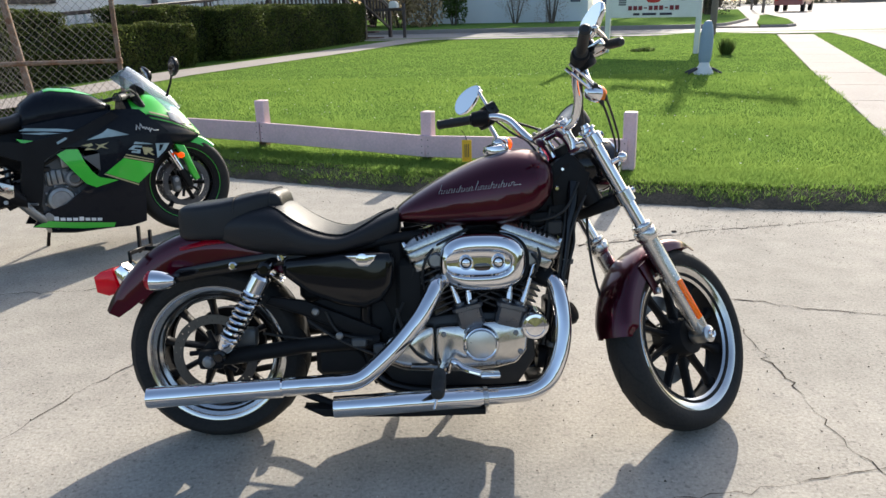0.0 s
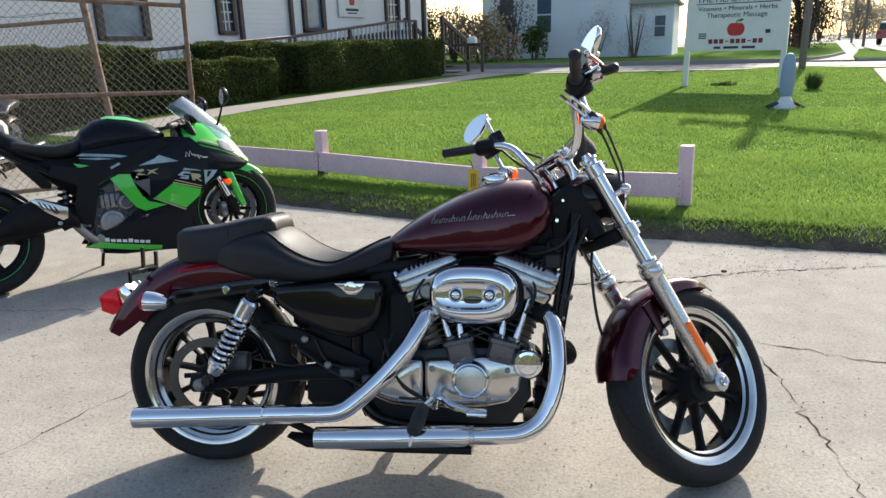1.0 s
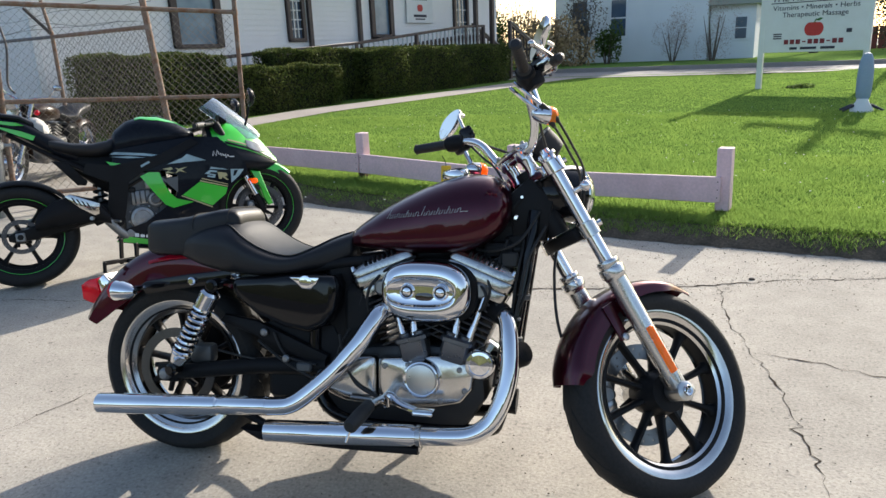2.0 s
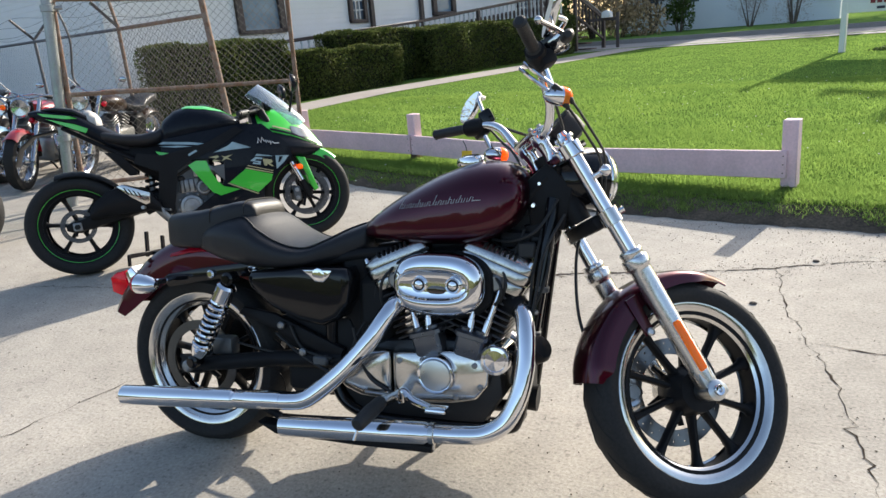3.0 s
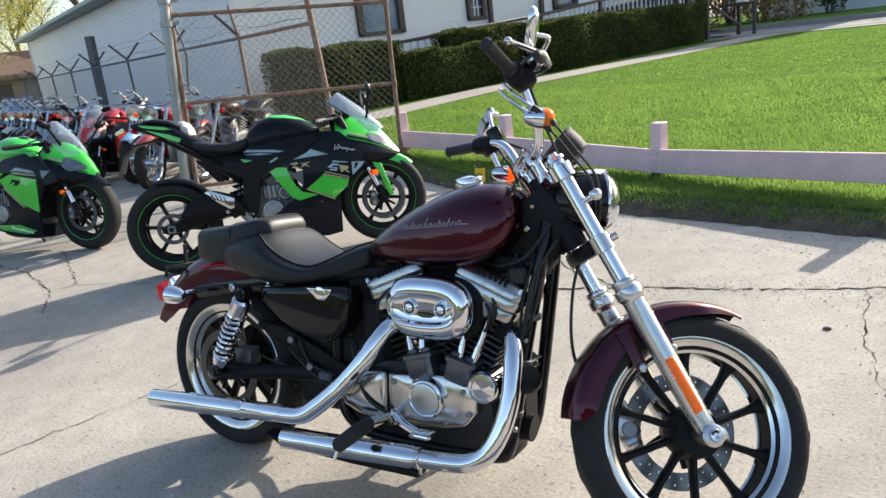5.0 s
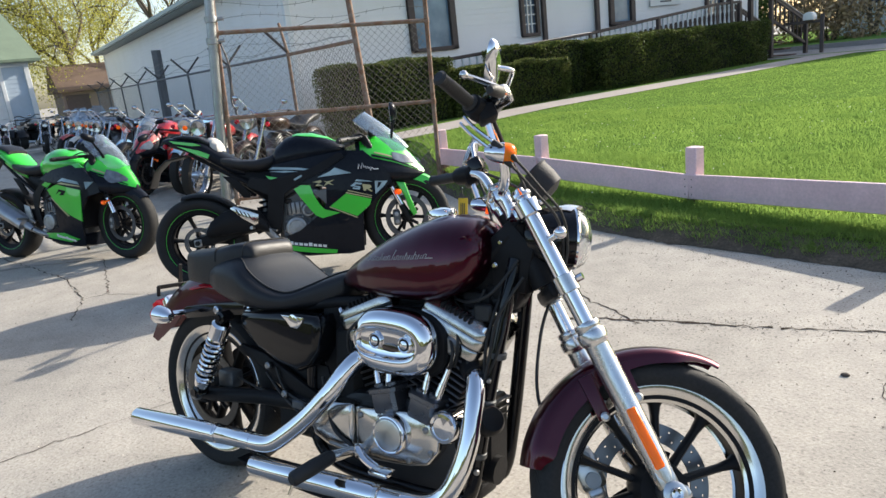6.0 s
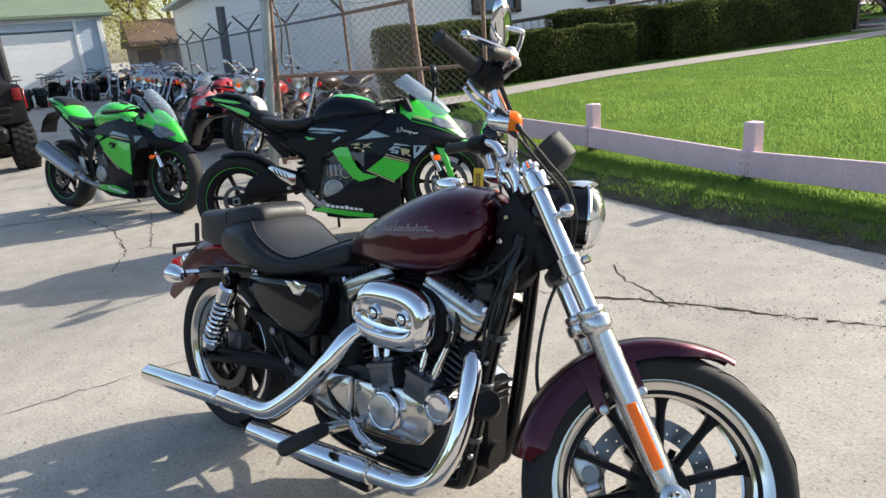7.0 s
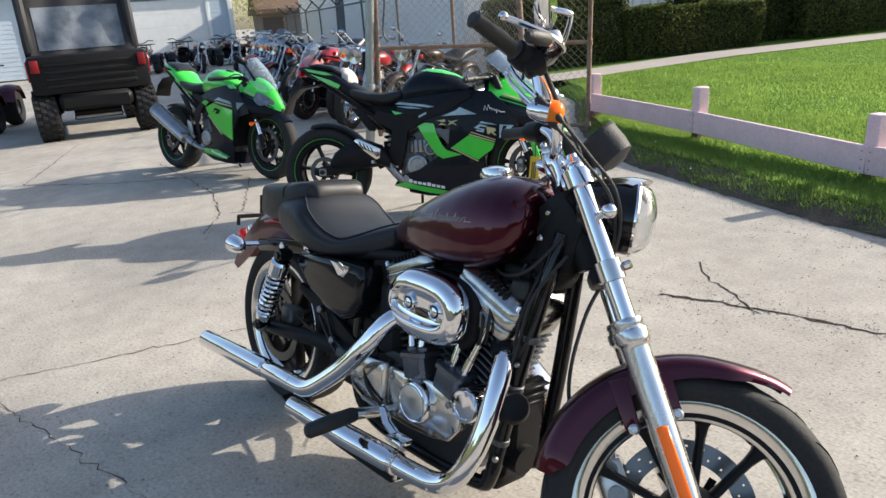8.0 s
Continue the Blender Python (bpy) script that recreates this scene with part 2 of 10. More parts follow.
def leaf_cards(rng, centres, size, up=0.3):
    """A small leaf of two folded triangles (one quad) at each centre."""
    n = len(centres)
    a = rng.normal(size=(n, 3))
    a /= np.linalg.norm(a, axis=1)[:, None]
    b = rng.normal(size=(n, 3))
    b[:, 2] *= up
    b -= a * (a * b).sum(1)[:, None]
    b /= np.linalg.norm(b, axis=1)[:, None] + 1e-6
    s = size * rng.uniform(0.6, 1.3, n)[:, None]
    return np.stack([centres - a * s, centres + b * s * 0.45, centres + a * s, centres - b * s * 0.45], axis=1)


# ---- ground ----


def lawn_z(y):
    return 0.10 + 0.02 * (min(max(y, 5.2), 24.0) - 5.2)


def quad_strip(left, right, z_of, lift=0.0):
    bm = BM()
    vs = [[bm.verts.new((x, y, z_of(y) + lift)) for x, y in (a, b)] for a, b in zip(left, right)]
    for p, q in zip(vs, vs[1:]):
        bm.faces.new((p[0], p[1], q[1], q[0]))
    return fix(bm)


bm = BM()
bmesh.ops.create_grid(bm, x_segments=4, y_segments=4, size=900)
part("ground", bm, CONCRETE, None, "worn pale concrete forecourt with hairline cracks", sharp=0, kind="structure")

# the lawn: a raised bed whose front edge drops to the concrete
LAWN_EDGE = [(40.0, 4.2), (9.0, 4.2), (2.8, 4.54), (1.9, 4.62), (1.2, 4.73), (0.5, 4.86), (-0.5, 5.06), (-1.5, 5.38), (-2.3, 5.68), (-3.2, 6.28), (-4.2, 7.2), (-5.4, 8.4), (-6.6, 8.9), (-9.0, 9.4)]
edge = [p for p in catmull([(x, y, 0) for x, y in LAWN_EDGE], 8)]
bm = BM()
rows = []
for p in edge:
    wob = 0.025 * noise.noise((p.x * 4, p.y * 4, 0))
    base = (p.x, p.y + wob)
    row = [(base[0], base[1], -0.01), (base[0], base[1] + 0.05, 0.035), (base[0], base[1] + 0.18, 0.075)]
    for f in (0.05, 0.15, 0.3, 0.5, 0.75, 1.0):
        y = base[1] + 0.18 + f * (21.6 - base[1] - 0.18)
        row.append((base[0], y, lawn_z(y)))
    rows.append(row)
vs = [[bm.verts.new(q) for q in r] for r in rows]
for a, b in zip(vs, vs[1:]):
    for j in range(len(a) - 1):
        bm.faces.new((a[j], a[j + 1], b[j + 1], b[j]))
part("lawn", fix(bm), SOIL, None, "dense bright green mown lawn beside the forecourt", sharp=60, kind="structure")

# grass: one mat of single blades, thinner with distance
rng = np.random.default_rng(7)


def edge_y(x):
    xs, ys = zip(*sorted((p.x, p.y) for p in edge))
    return np.interp(x, xs, ys)


def grass_patch(n, x0, x1, y0, y1, h, w):
    x, y = rng.uniform(x0, x1, n), rng.uniform(y0, y1, n)
    e = edge_y(x)
    path_x = np.interp(y, [8.0, 9.5, 12.4, 14.5, 16.7, 19.6, 22], [-6.3, -5.95, -5.35, -4.4, -3.4, -2.25, -1.6])
    walk_x = np.interp(y, [4, 6.4, 8.5, 11.3, 18.7, 22], [2.9, 3.6, 4.2, 5.0, 7.1, 8.1])
    road_x = np.interp(y, [4.0, 14.2, 18.05, 20.2], [4.5, 7.6, 8.65, 9.0])
    back_y = np.interp(x, [4.4, 5.0, 5.6, 6.4, 7.0, 7.3, 9.0], [20.4, 21.0, 21.5, 21.5, 20.9, 20.3, 20.2])
    ragged = 0.05 * np.sin(y * 3.1) + 0.04 * np.sin(y * 7.7 + 1)
    bite = 0.035 + 0.030 * np.sin(x * 7.3 + 2 * np.sin(x * 3.1)) + 0.028 * np.sin(x * 19 + 1.5 * np.sin(x * 11))
    keep = (y > e + bite + 0.13 * rng.uniform(size=n) ** 2.2) & (x > path_x) & ((x < walk_x + ragged) | (x > walk_x + 0.82 + 0.3 * rng.uniform(size=n) ** 2 + ragged)) & (y < back_y) & (x < road_x)
    keep &= rng.uniform(size=n) < 0.55 + 0.9 * np.clip(0.5 + 0.5 * np.sin(x * 2.3 + np.sin(y * 1.7) * 2) * np.sin(y * 1.9 + x), 0, 1)
    x, y, e = x[keep], y[keep], e[keep]
    n = len(x)
    z = np.where(y < e + 0.2, np.interp(y - e, [0, 0.05, 0.2], [0, 0.035, 0.085]), 0.10 + 0.02 * (np.clip(y, 5.2, 24) - 5.2)) - 0.01
    clump = 0.75 + 0.30 * np.sin(x * 5.1 + 1.3 * np.sin(y * 3.7)) * np.sin(y * 4.3) + 0.45 * np.sin(x * 23 + 2.1 * np.sin(y * 17)) * np.sin(y * 27 + 1.7 * np.sin(x * 13))
    hh = h * rng.uniform(0.5, 1.25, n) * (0.8 + 0.4 * clump)
    ang = rng.uniform(0, 2 * np.pi, n)
    dx, dy = np.cos(ang) * w, np.sin(ang) * w
    lean = rng.normal(size=(n, 2)) * (hh * 0.55)[:, None]
    return np.stack([np.stack([x - dx, y - dy, z], 1), np.stack([x + dx, y + dy, z], 1), np.stack([x + lean[:, 0], y + lean[:, 1], z + hh], 1)], 1)


blades = np.concatenate([
    grass_patch(185000, -4.2, 4.2, 4.6, 7.6, 0.038, 0.0042),
    grass_patch(140000, -6.2, 5.5, 7.6, 11.5, 0.036, 0.0062),
    grass_patch(112000, -6.0, 9.0, 11.5, 21.5, 0.024, 0.013),
    grass_patch(60000, -4.4, 3.4, 4.5, 5.4, 0.042, 0.0030),
    grass_patch(30000, -4.4, -1.5, 5.3, 7.6, 0.042, 0.0032),
    grass_patch(15000, 3.5, 9.5, 4.4, 11.0, 0.06, 0.009),
])
triangles("grass", blades, GRASS, None, 3, "short bright green grass blades of the lawn", "stuff")

# tiny white flowers in the grass
bm = BM()
rf = random.Random(41)
for i in range(260):
    x, y = rf.uniform(-4.5, 4.5), rf.uniform(5.2, 12.0)
    if not -5 + (y - 5) * 0.1 < x < 2.4 + (y - 5) * 0.3:
        continue
    bmesh.ops.create_icosphere(bm, subdivisions=1, radius=rf.uniform(0.004, 0.009), matrix=pose(x, y, lawn_z(y) + 0.035 + rf.uniform(0, 0.012)) @ Matrix.Diagonal((1, 1, 0.5, 1)))
part("flowers", bm, mat("white_petal", (0.75, 0.75, 0.68), 0.7), None, "tiny white flowers scattered in the grass", kind="stuff", sharp=0)

# bare dirt and litter along the lawn's edge
bm = BM()
prev = None
for i, p in enumerate(edge):
    for sub in range(4):
        q = p + (edge[min(i + 1, len(edge) - 1)] - p) * (sub / 4)
        if not -5 < q.x < 9:
            continue
        w0 = 0.012 + 0.035 * noise.noise((q.x * 5, q.y * 5, 3)) + 0.03 * noise.noise((q.x * 19, q.y * 19, 3))
        cur = (bm.verts.new((q.x, q.y - max(0.006, w0), 0.003)), bm.verts.new((q.x, q.y + 0.04, 0.034)), bm.verts.new((q.x, q.y + 0.16, 0.080)), bm.verts.new((q.x, q.y + 0.27 + w0 * 2, lawn_z(q.y + 0.3) + 0.003)))
        if prev:
            for k in range(3):
                bm.faces.new((prev[k], prev[k + 1], cur[k + 1], cur[k]))
        prev = cur
part("dirt_edge", fix(bm), DIRT, None, "bare brown dirt strip along the edge of the lawn", sharp=60, kind="structure")

# cracks and joints in the concrete
def crack(pts, w, seed, name="crack", broken=0.0, fade=0.0):
    """A ragged crack that narrows to nothing over the last part (fade) and has chipped edges (broken)."""
    r = random.Random(seed)
    P = []
    for a, b in zip(pts, pts[1:]):
        d = math.hypot(b[0] - a[0], b[1] - a[1])
        k = max(2, int(d / 0.035))
        for i in range(k):
            t = i / k
            P.append((a[0] + (b[0] - a[0]) * t + r.gauss(0, 0.008), a[1] + (b[1] - a[1]) * t + r.gauss(0, 0.008)))
    P.append(pts[-1])
    bm, prev = BM(), None
    for i, (x, y) in enumerate(P):
        j = min(i + 1, len(P) - 1)
        q = (P[j][0] - P[max(i - 1, 0)][0], P[j][1] - P[max(i - 1, 0)][1])
        ln = math.hypot(*q) or 1
        nx, ny = -q[1] / ln, q[0] / ln
        ww = w * r.uniform(0.15, 1.2) * (0.2 if i in (0, len(P) - 1) else 1) * (1 - fade * i / len(P))
        bk = broken * max(0.0, noise.noise((x * 9, y * 9, seed)) - 0.05) * (1 - fade * i / len(P))
        wl_, wr_ = ww + bk * r.uniform(0.2, 1.0), ww + bk * r.uniform(0.1, 0.7)
        cur = (bm.verts.new((x + nx * wl_, y + ny * wl_, 0.002)), bm.verts.new((x - nx * wr_, y - ny * wr_, 0.002)))
        if prev and noise.noise((x * 14, y * 14, seed + 40)) > -0.32 - (0.5 if not fade else 0):
            bm.faces.new((prev[0], prev[1], cur[1], cur[0]))
        prev = cur
        for _ in range(int(broken * 260 * r.random())):
            cx, cy, cs = x + r.gauss(0, 0.014 + broken * 0.5), y + r.gauss(0, 0.012 + broken * 0.3), r.uniform(0.0015, 0.0055)
            bm.faces.new([bm.verts.new((cx + cs * r.uniform(0.5, 1.4) * math.cos(q), cy + cs * r.uniform(0.4, 0.9) * math.sin(q), 0.002)) for q in (0, 1.3, 2.5, 3.8, 5.1)])
    ob = part(name, fix(bm), CRACK, None, "dark irregular crack in the concrete", sharp=0, kind="structure")
    return ob


crack([(-0.36, 3.55), (0.02, 3.68), (0.29, 3.76), (0.55, 3.81), (0.95, 3.92), (1.42, 4.12), (2.4, 4.35)], 0.0095, 1, broken=0.030, fade=0.85)
crack([(-0.454, 4.034), (-0.314, 3.896), (-0.192, 3.819), (-0.076, 3.762), (0.024, 3.687), (0.096, 3.66)], 0.0045, 2, broken=0.020)
crack([(1.08, 3.97), (1.10, 3.45), (1.17, 3.10), (1.23, 2.75), (1.26, 2.39), (1.28, 2.16), (1.29, 1.93), (1.36, 1.75), (1.4, 1.2)], 0.0018, 3, broken=0.010)
crack([(1.17, 3.10), (1.31, 3.08), (1.57, 2.99), (1.9, 2.92), (2.8, 2.7)], 0.0030, 4, broken=0.008)
crack([(-3.4, 2.8), (-2.9, 2.95), (-2.29, 3.04), (-1.83, 3.12), (-1.2, 3.3), (-0.36, 3.55)], 0.003, 5)
crack([(-1.65, 1.0), (-1.43, 1.84), (-1.33, 2.16), (-1.24, 2.39), (-1.0, 2.95)], 0.0025, 6, "joint")
crack([(-7.4, 2.19), (-6.12, 1.7), (-5.43, 2.35), (-5.05, 2.91), (-4.2, 2.85), (-3.46, 2.65), (-3.05, 2.4)], 0.0045, 7, broken=0.03)
crack([(-6.07, 2.94), (-5.05, 2.91), (-4.5, 3.3), (-3.4, 2.8), (-3.46, 2.65)], 0.004, 8)
crack([(-8.5, 2.6), (-7.42, 2.19), (-6.6, 0.8)], 0.005, 9)
crack([(-4.8, -0.5), (-3.2, 0.4), (-1.65, 1.0), (-0.4, 1.35), (2.0, 2.0)], 0.002, 10, "joint")

# loose grit and leaf litter on the concrete: little three-sided tents
CHIP_X, CHIP_Y = (-0.36, 0.02, 0.29, 0.55, 0.95, 1.42, 2.4), (3.55, 3.68, 3.76, 3.81, 3.92, 4.12, 4.35)


def flecks(seed, n, lo, hi, tall):
    g = np.random.default_rng(seed)
    x, y, s = g.uniform(-4.5, 3.0, n), g.uniform(0.6, 4.9, n), g.uniform(lo, hi, n)
    near_edge = g.uniform(size=n) < 0.50
    y = np.where(near_edge, edge_y(x) - np.abs(g.normal(0, 0.30, n)) - 0.01, y)
    by_crack = g.uniform(size=n) < 0.22
    x = np.where(by_crack, g.uniform(-0.36, 1.6, n), x)
    y = np.where(by_crack, np.interp(x, CHIP_X, CHIP_Y) + g.normal(0, 0.09, n), y)
    s = s * np.where(by_crack, 0.8, 1.0)
    a = g.uniform(0, 6.28, n)
    ring = []
    for k in range(3):
        rad = s * g.uniform(0.6, 1.5, n)
        ring.append(np.stack([x + rad * np.cos(a + k * 2.1), y + rad * np.sin(a + k * 2.1), np.full(n, 0.0025)], 1))
    top = np.stack([x + g.normal(0, 0.3, n) * s, y + g.normal(0, 0.3, n) * s, 0.003 + s * tall * g.uniform(0.4, 1.2, n)], 1)
    return np.stack([np.stack([ring[k], ring[(k + 1) % 3], top], 1) for k in range(3)], 1)


triangles("grit", flecks(3, 3400, 0.0018, 0.0048, 0.8), mat("grit", (0.15, 0.118, 0.09), 0.9, scale=20, island=0.5), None, 3, "scattered dark grit and leaf litter on the concrete", "stuff")
triangles("grit", flecks(5, 2600, 0.0014, 0.0036, 0.9), mat("pale_grit", (0.55, 0.49, 0.42), 0.9, scale=20, island=0.35), None, 3, "scattered pale stone grit on the concrete", "stuff")
bm = BM()
for (x, y) in ((0.97, 3.47), (1.26, 4.1)):
    bmesh.ops.create_icosphere(bm, subdivisions=2, radius=0.013, matrix=pose(x, y, 0.004) @ Matrix.Diagonal((1.3, 0.9, 0.6, 1)))
for v in bm.verts:
    v.co += Vector((noise.noise(v.co * 90), noise.noise(v.co * 90 + Vector((5, 0, 0))), 0)) * 0.003
part("pebbles", bm, mat("pebble", (0.12, 0.095, 0.075), 0.9), None, "two small brown clods lying on the concrete", kind="stuff")

# footpath beside the hedges, pavement, side road
PATH_L = [(-6.3, 8.7), (-5.95, 9.5), (-5.35, 12.4), (-4.4, 14.5), (-3.4, 16.7), (-2.25, 19.6), (-1.6, 21.0)]
part("footpath", quad_strip(PATH_L, [(x - 0.95, y + 0.28) for x, y in PATH_L], lawn_z, 0.012), CONCRETE_PALE, None, "narrow pale concrete footpath along the hedges", sharp=0, kind="structure")
WALK_L = [(2.9, 4.35), (3.61, 6.43), (4.22, 8.54), (4.97, 11.33), (7.14, 18.74), (7.52, 20.0)]
pave = thing("pavement", Matrix(), "pale concrete slab pavement crossing the lawn", "pavement", kind="structure")
L0 = [Vector((x, y, 0)) for x, y in WALK_L]
samples = []
for a, b in zip(L0, L0[1:]):
    cnt = max(1, round((b - a).length / 1.5))
    samples += [a + (b - a) * (i / cnt) for i in range(cnt)]
samples.append(L0[-1])
for a, b in zip(samples, samples[1:]):
    bm = BM()
    d = (b - a).normalized() * 0.012
    pts = [(a + d), (a + d + Vector((0.86, -0.18, 0))), (b - d + Vector((0.86, -0.18, 0))), (b - d)]
    low = [bm.verts.new((p.x, p.y, lawn_z(p.y) - 0.05)) for p in pts]
    top = [bm.verts.new((p.x, p.y, lawn_z(p.y) + 0.015)) for p in pts]
    bm.faces.new(top), bm.faces.new(low)
    for i in range(4):
        bm.faces.new((low[i], low[(i + 1) % 4], top[(i + 1) % 4], top[i]))
    part("slab", fix(bm), CONCRETE_PALE, pave, sharp=0)
part("road", quad_strip([(-60, 20.9), (-3, 20.7), (4.4, 20.45), (5.0, 21.0), (5.6, 21.5), (6.4, 21.5), (7.0, 20.9), (7.6, 20.3), (60, 18.5)], [(-60, 25.8), (-3, 25.5), (4.4, 25.3), (5.0, 25.3), (5.6, 25.3), (6.4, 25.2), (7.0, 25.2), (7.6, 25.2), (60, 25.0)], lambda y: 0.424, 0.0), ROADTAR, None,
     "pale worn side road behind the lawn", sharp=0, kind="structure")
part("main_road", quad_strip([(4.5, 4.0), (6.3, 10.0), (7.6, 14.2), (8.65, 18.05), (9.0, 20.2), (9.4, 23.0), (16.8, 50.0), (28, 88), (62, 200)], [(60, -8), (60, 6), (60, 12), (60, 16), (60, 20), (60, 23), (60, 50), (70, 88), (120, 200)], lambda y: min(lawn_z(y) + 0.010, 0.425), 0.006), ROADTAR, None,
     "wide pale sunlit main road", sharp=0, kind="structure")

# unseen asphalt added behind the camera to darken reflections and bounced light
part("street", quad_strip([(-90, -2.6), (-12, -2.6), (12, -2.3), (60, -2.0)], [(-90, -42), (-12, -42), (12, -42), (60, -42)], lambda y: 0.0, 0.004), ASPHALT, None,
     "unseen dark asphalt added behind the camera to darken reflections", sharp=0, kind="structure")

# ---- low pink fence ----
FENCE_DIR = Vector((-0.954, 0.301, 0)).normalized()
FENCE_ROT = math.degrees(math.atan2(FENCE_DIR.y, FENCE_DIR.x))
fence = thing("fence", pose(1.18, 5.285, 0.10, 0, 0, FENCE_ROT), "low wooden rail fence in faded pink paint", "fence")
SPAN = 1.648
DIP = (0.0, -0.048, 0.0, 0.02)      # the posts stand on uneven ground
for i in range(4):
    x = i * SPAN
    bm = BM()
    box(bm, (0, 0, 0.270 if i else 0.235), (0.095, 0.095, 0.36 if i else 0.43), pose(x, 0, DIP[i], 0, random.uniform(-1.2, 1.2), random.uniform(-3, 3)), 0.006)
    post = part("post", bm, PINK, fence)
    bm = BM()
    box(bm, (x, 0, 0.0 + DIP[i]), (0.085, 0.085, 0.19), None, 0.004)
    part("foot", bm, POST_FOOT, post, "bare weathered brown post foot")
    if i < 3:
        bm = BM()
        box(bm, (0, 0.062, 0.170), (SPAN - 0.008, 0.030, 0.178), pose(x + SPAN / 2, 0, (DIP[i] + DIP[i + 1]) / 2, 0, -math.degrees(math.atan2(DIP[i + 1] - DIP[i], SPAN)), 0), 0.004)
        rail = part("rail", bm, PINK, fence)
        for end in (0, 1):
            for z in (0.115, 0.170, 0.225):
                bm = BM()
                lathe(bm, [(0.0045, 0), (0.0045, 0.0015), (0, 0.002)], 8, pose(x + (0.028 if end == 0 else SPAN - 0.028), 0.0772, z + DIP[i + end], -90, 0, 0))
                part("nail", bm, POST_FOOT, rail, "rusty nail head")

# ---- house with hedges, ramp and steps; local x along the front, y into the house ----
HOUSE = pose(-8.0, 9.5, 0, 0, 0, math.degrees(math.atan2(0.947, 0.32)))
house = thing("house", HOUSE, "long white clapboard shop building with dark brown trim", "house")
WALL_D, EAVE, LEN_S, LEN_D = 1.9, 3.42, 15.0, 24.4


def clap(bm, a, b, z0, z1, out, h=0.115, gaps=()):
    """Lapped boards from a to b, tilted outwards at their lower edge."""
    k = int((z1 - z0) / h)
    a, b, out = Vector(a), Vector(b), Vector(out)
    ln = (b - a).length
    d = (b - a).normalized()
    for i in range(k):
        z = z0 + i * h
        cuts = sorted((g0, g1) for g0, g1, lo, hi in gaps if lo < z + h * 0.5 < hi)
        x = 0.0
        runs = []
        for g0, g1 in cuts:
            if g0 > x:
                runs.append((x, g0))
            x = max(x, g1)
        if x < ln:
            runs.append((x, ln))
        for s0, s1 in runs:
            p, q = a + d * s0, a + d * s1
            ring = [(out * 0.013 + Vector((0, 0, z))), (out * 0.004 + Vector((0, 0, z + h))), (out * -0.03 + Vector((0, 0, z + h))), (out * -0.03 + Vector((0, 0, z)))]
            loft(bm, [[p + r_ for r_ in ring], [q + r_ for r_ in ring]])
    return bm


# pale blue mottling puts a sky reflection into the pane colour
SHOP_GLASS = mat("sky_reflecting_glass", (0.10, 0.17, 0.24), 0.08, spec=0.4, scale=1.6, color2=(0.28, 0.38, 0.46), amount=0.9)
WINDOWS = [(2.72, 3.93, 1.55, 3.0, "shop"), (5.80, 6.36, 1.65, 2.9, "grid"), (8.75, 9.68, 1.73, 2.95, "shop"), (12.6, 13.4, 1.0, 3.0, "grid")]
bm = BM()
clap(bm, (0, WALL_D, 0), (LEN_S, WALL_D, 0), 0.3, EAVE, (0, -1, 0), gaps=[(a - 0.02, b + 0.02, lo - 0.02, hi + 0.02) for a, b, lo, hi, _ in WINDOWS])
part("wall", bm, SIDING, house, "white lapped clapboard wall", sharp=20, kind="stuff")
bm = BM()
clap(bm, (0, WALL_D, 0), (0, WALL_D + LEN_D, 0), 0.3, EAVE, (-1, 0, 0))
part("wall", bm, SIDING, house, "white lapped clapboard wall", sharp=20, kind="stuff")
bm = BM()
box(bm, (LEN_S / 2, WALL_D + LEN_D / 2 + 0.35, 1.75), (LEN_S - 0.06, LEN_D - 0.6, 3.3))
box(bm, (LEN_S / 2, WALL_D + LEN_D / 2, 0.2), (LEN_S, LEN_D, 0.4))
part("core", bm, WHITE, house)
for x, y in ((0, WALL_D), (LEN_S, WALL_D), (0, WALL_D + LEN_D)):
    bm = BM()
    box(bm, (x, y, 1.8), (0.12, 0.12, 3.3), None, 0.01)
    part("corner_board", bm, WHITE, house)
bm = BM()
plate(bm, [(-0.45, EAVE), (-0.45, EAVE + 0.14), (LEN_S / 2, EAVE + 0.75), (LEN_S + 0.45, EAVE + 0.14), (LEN_S + 0.45, EAVE)], WALL_D - 0.5, WALL_D + LEN_D + 0.35)
part("roof", bm, ROOF, house, "low pitched grey roof with a metal drip edge", sharp=20)
bm = BM()
box(bm, (-0.5, WALL_D + LEN_D / 2, EAVE + 0.08), (0.1, LEN_D + 0.7, 0.12), None, 0.02)
part("gutter", bm, mat("pale_green_gutter", (0.45, 0.50, 0.46), 0.5), house)
bm = BM()
box(bm, (2.5, WALL_D + 11.5, EAVE + 0.75), (0.9, 1.4, 1.0), None, 0.02)
part("vent_box", bm, mat("dark_vent", (0.08, 0.085, 0.1), 0.6), house, "dark roof ventilator box")
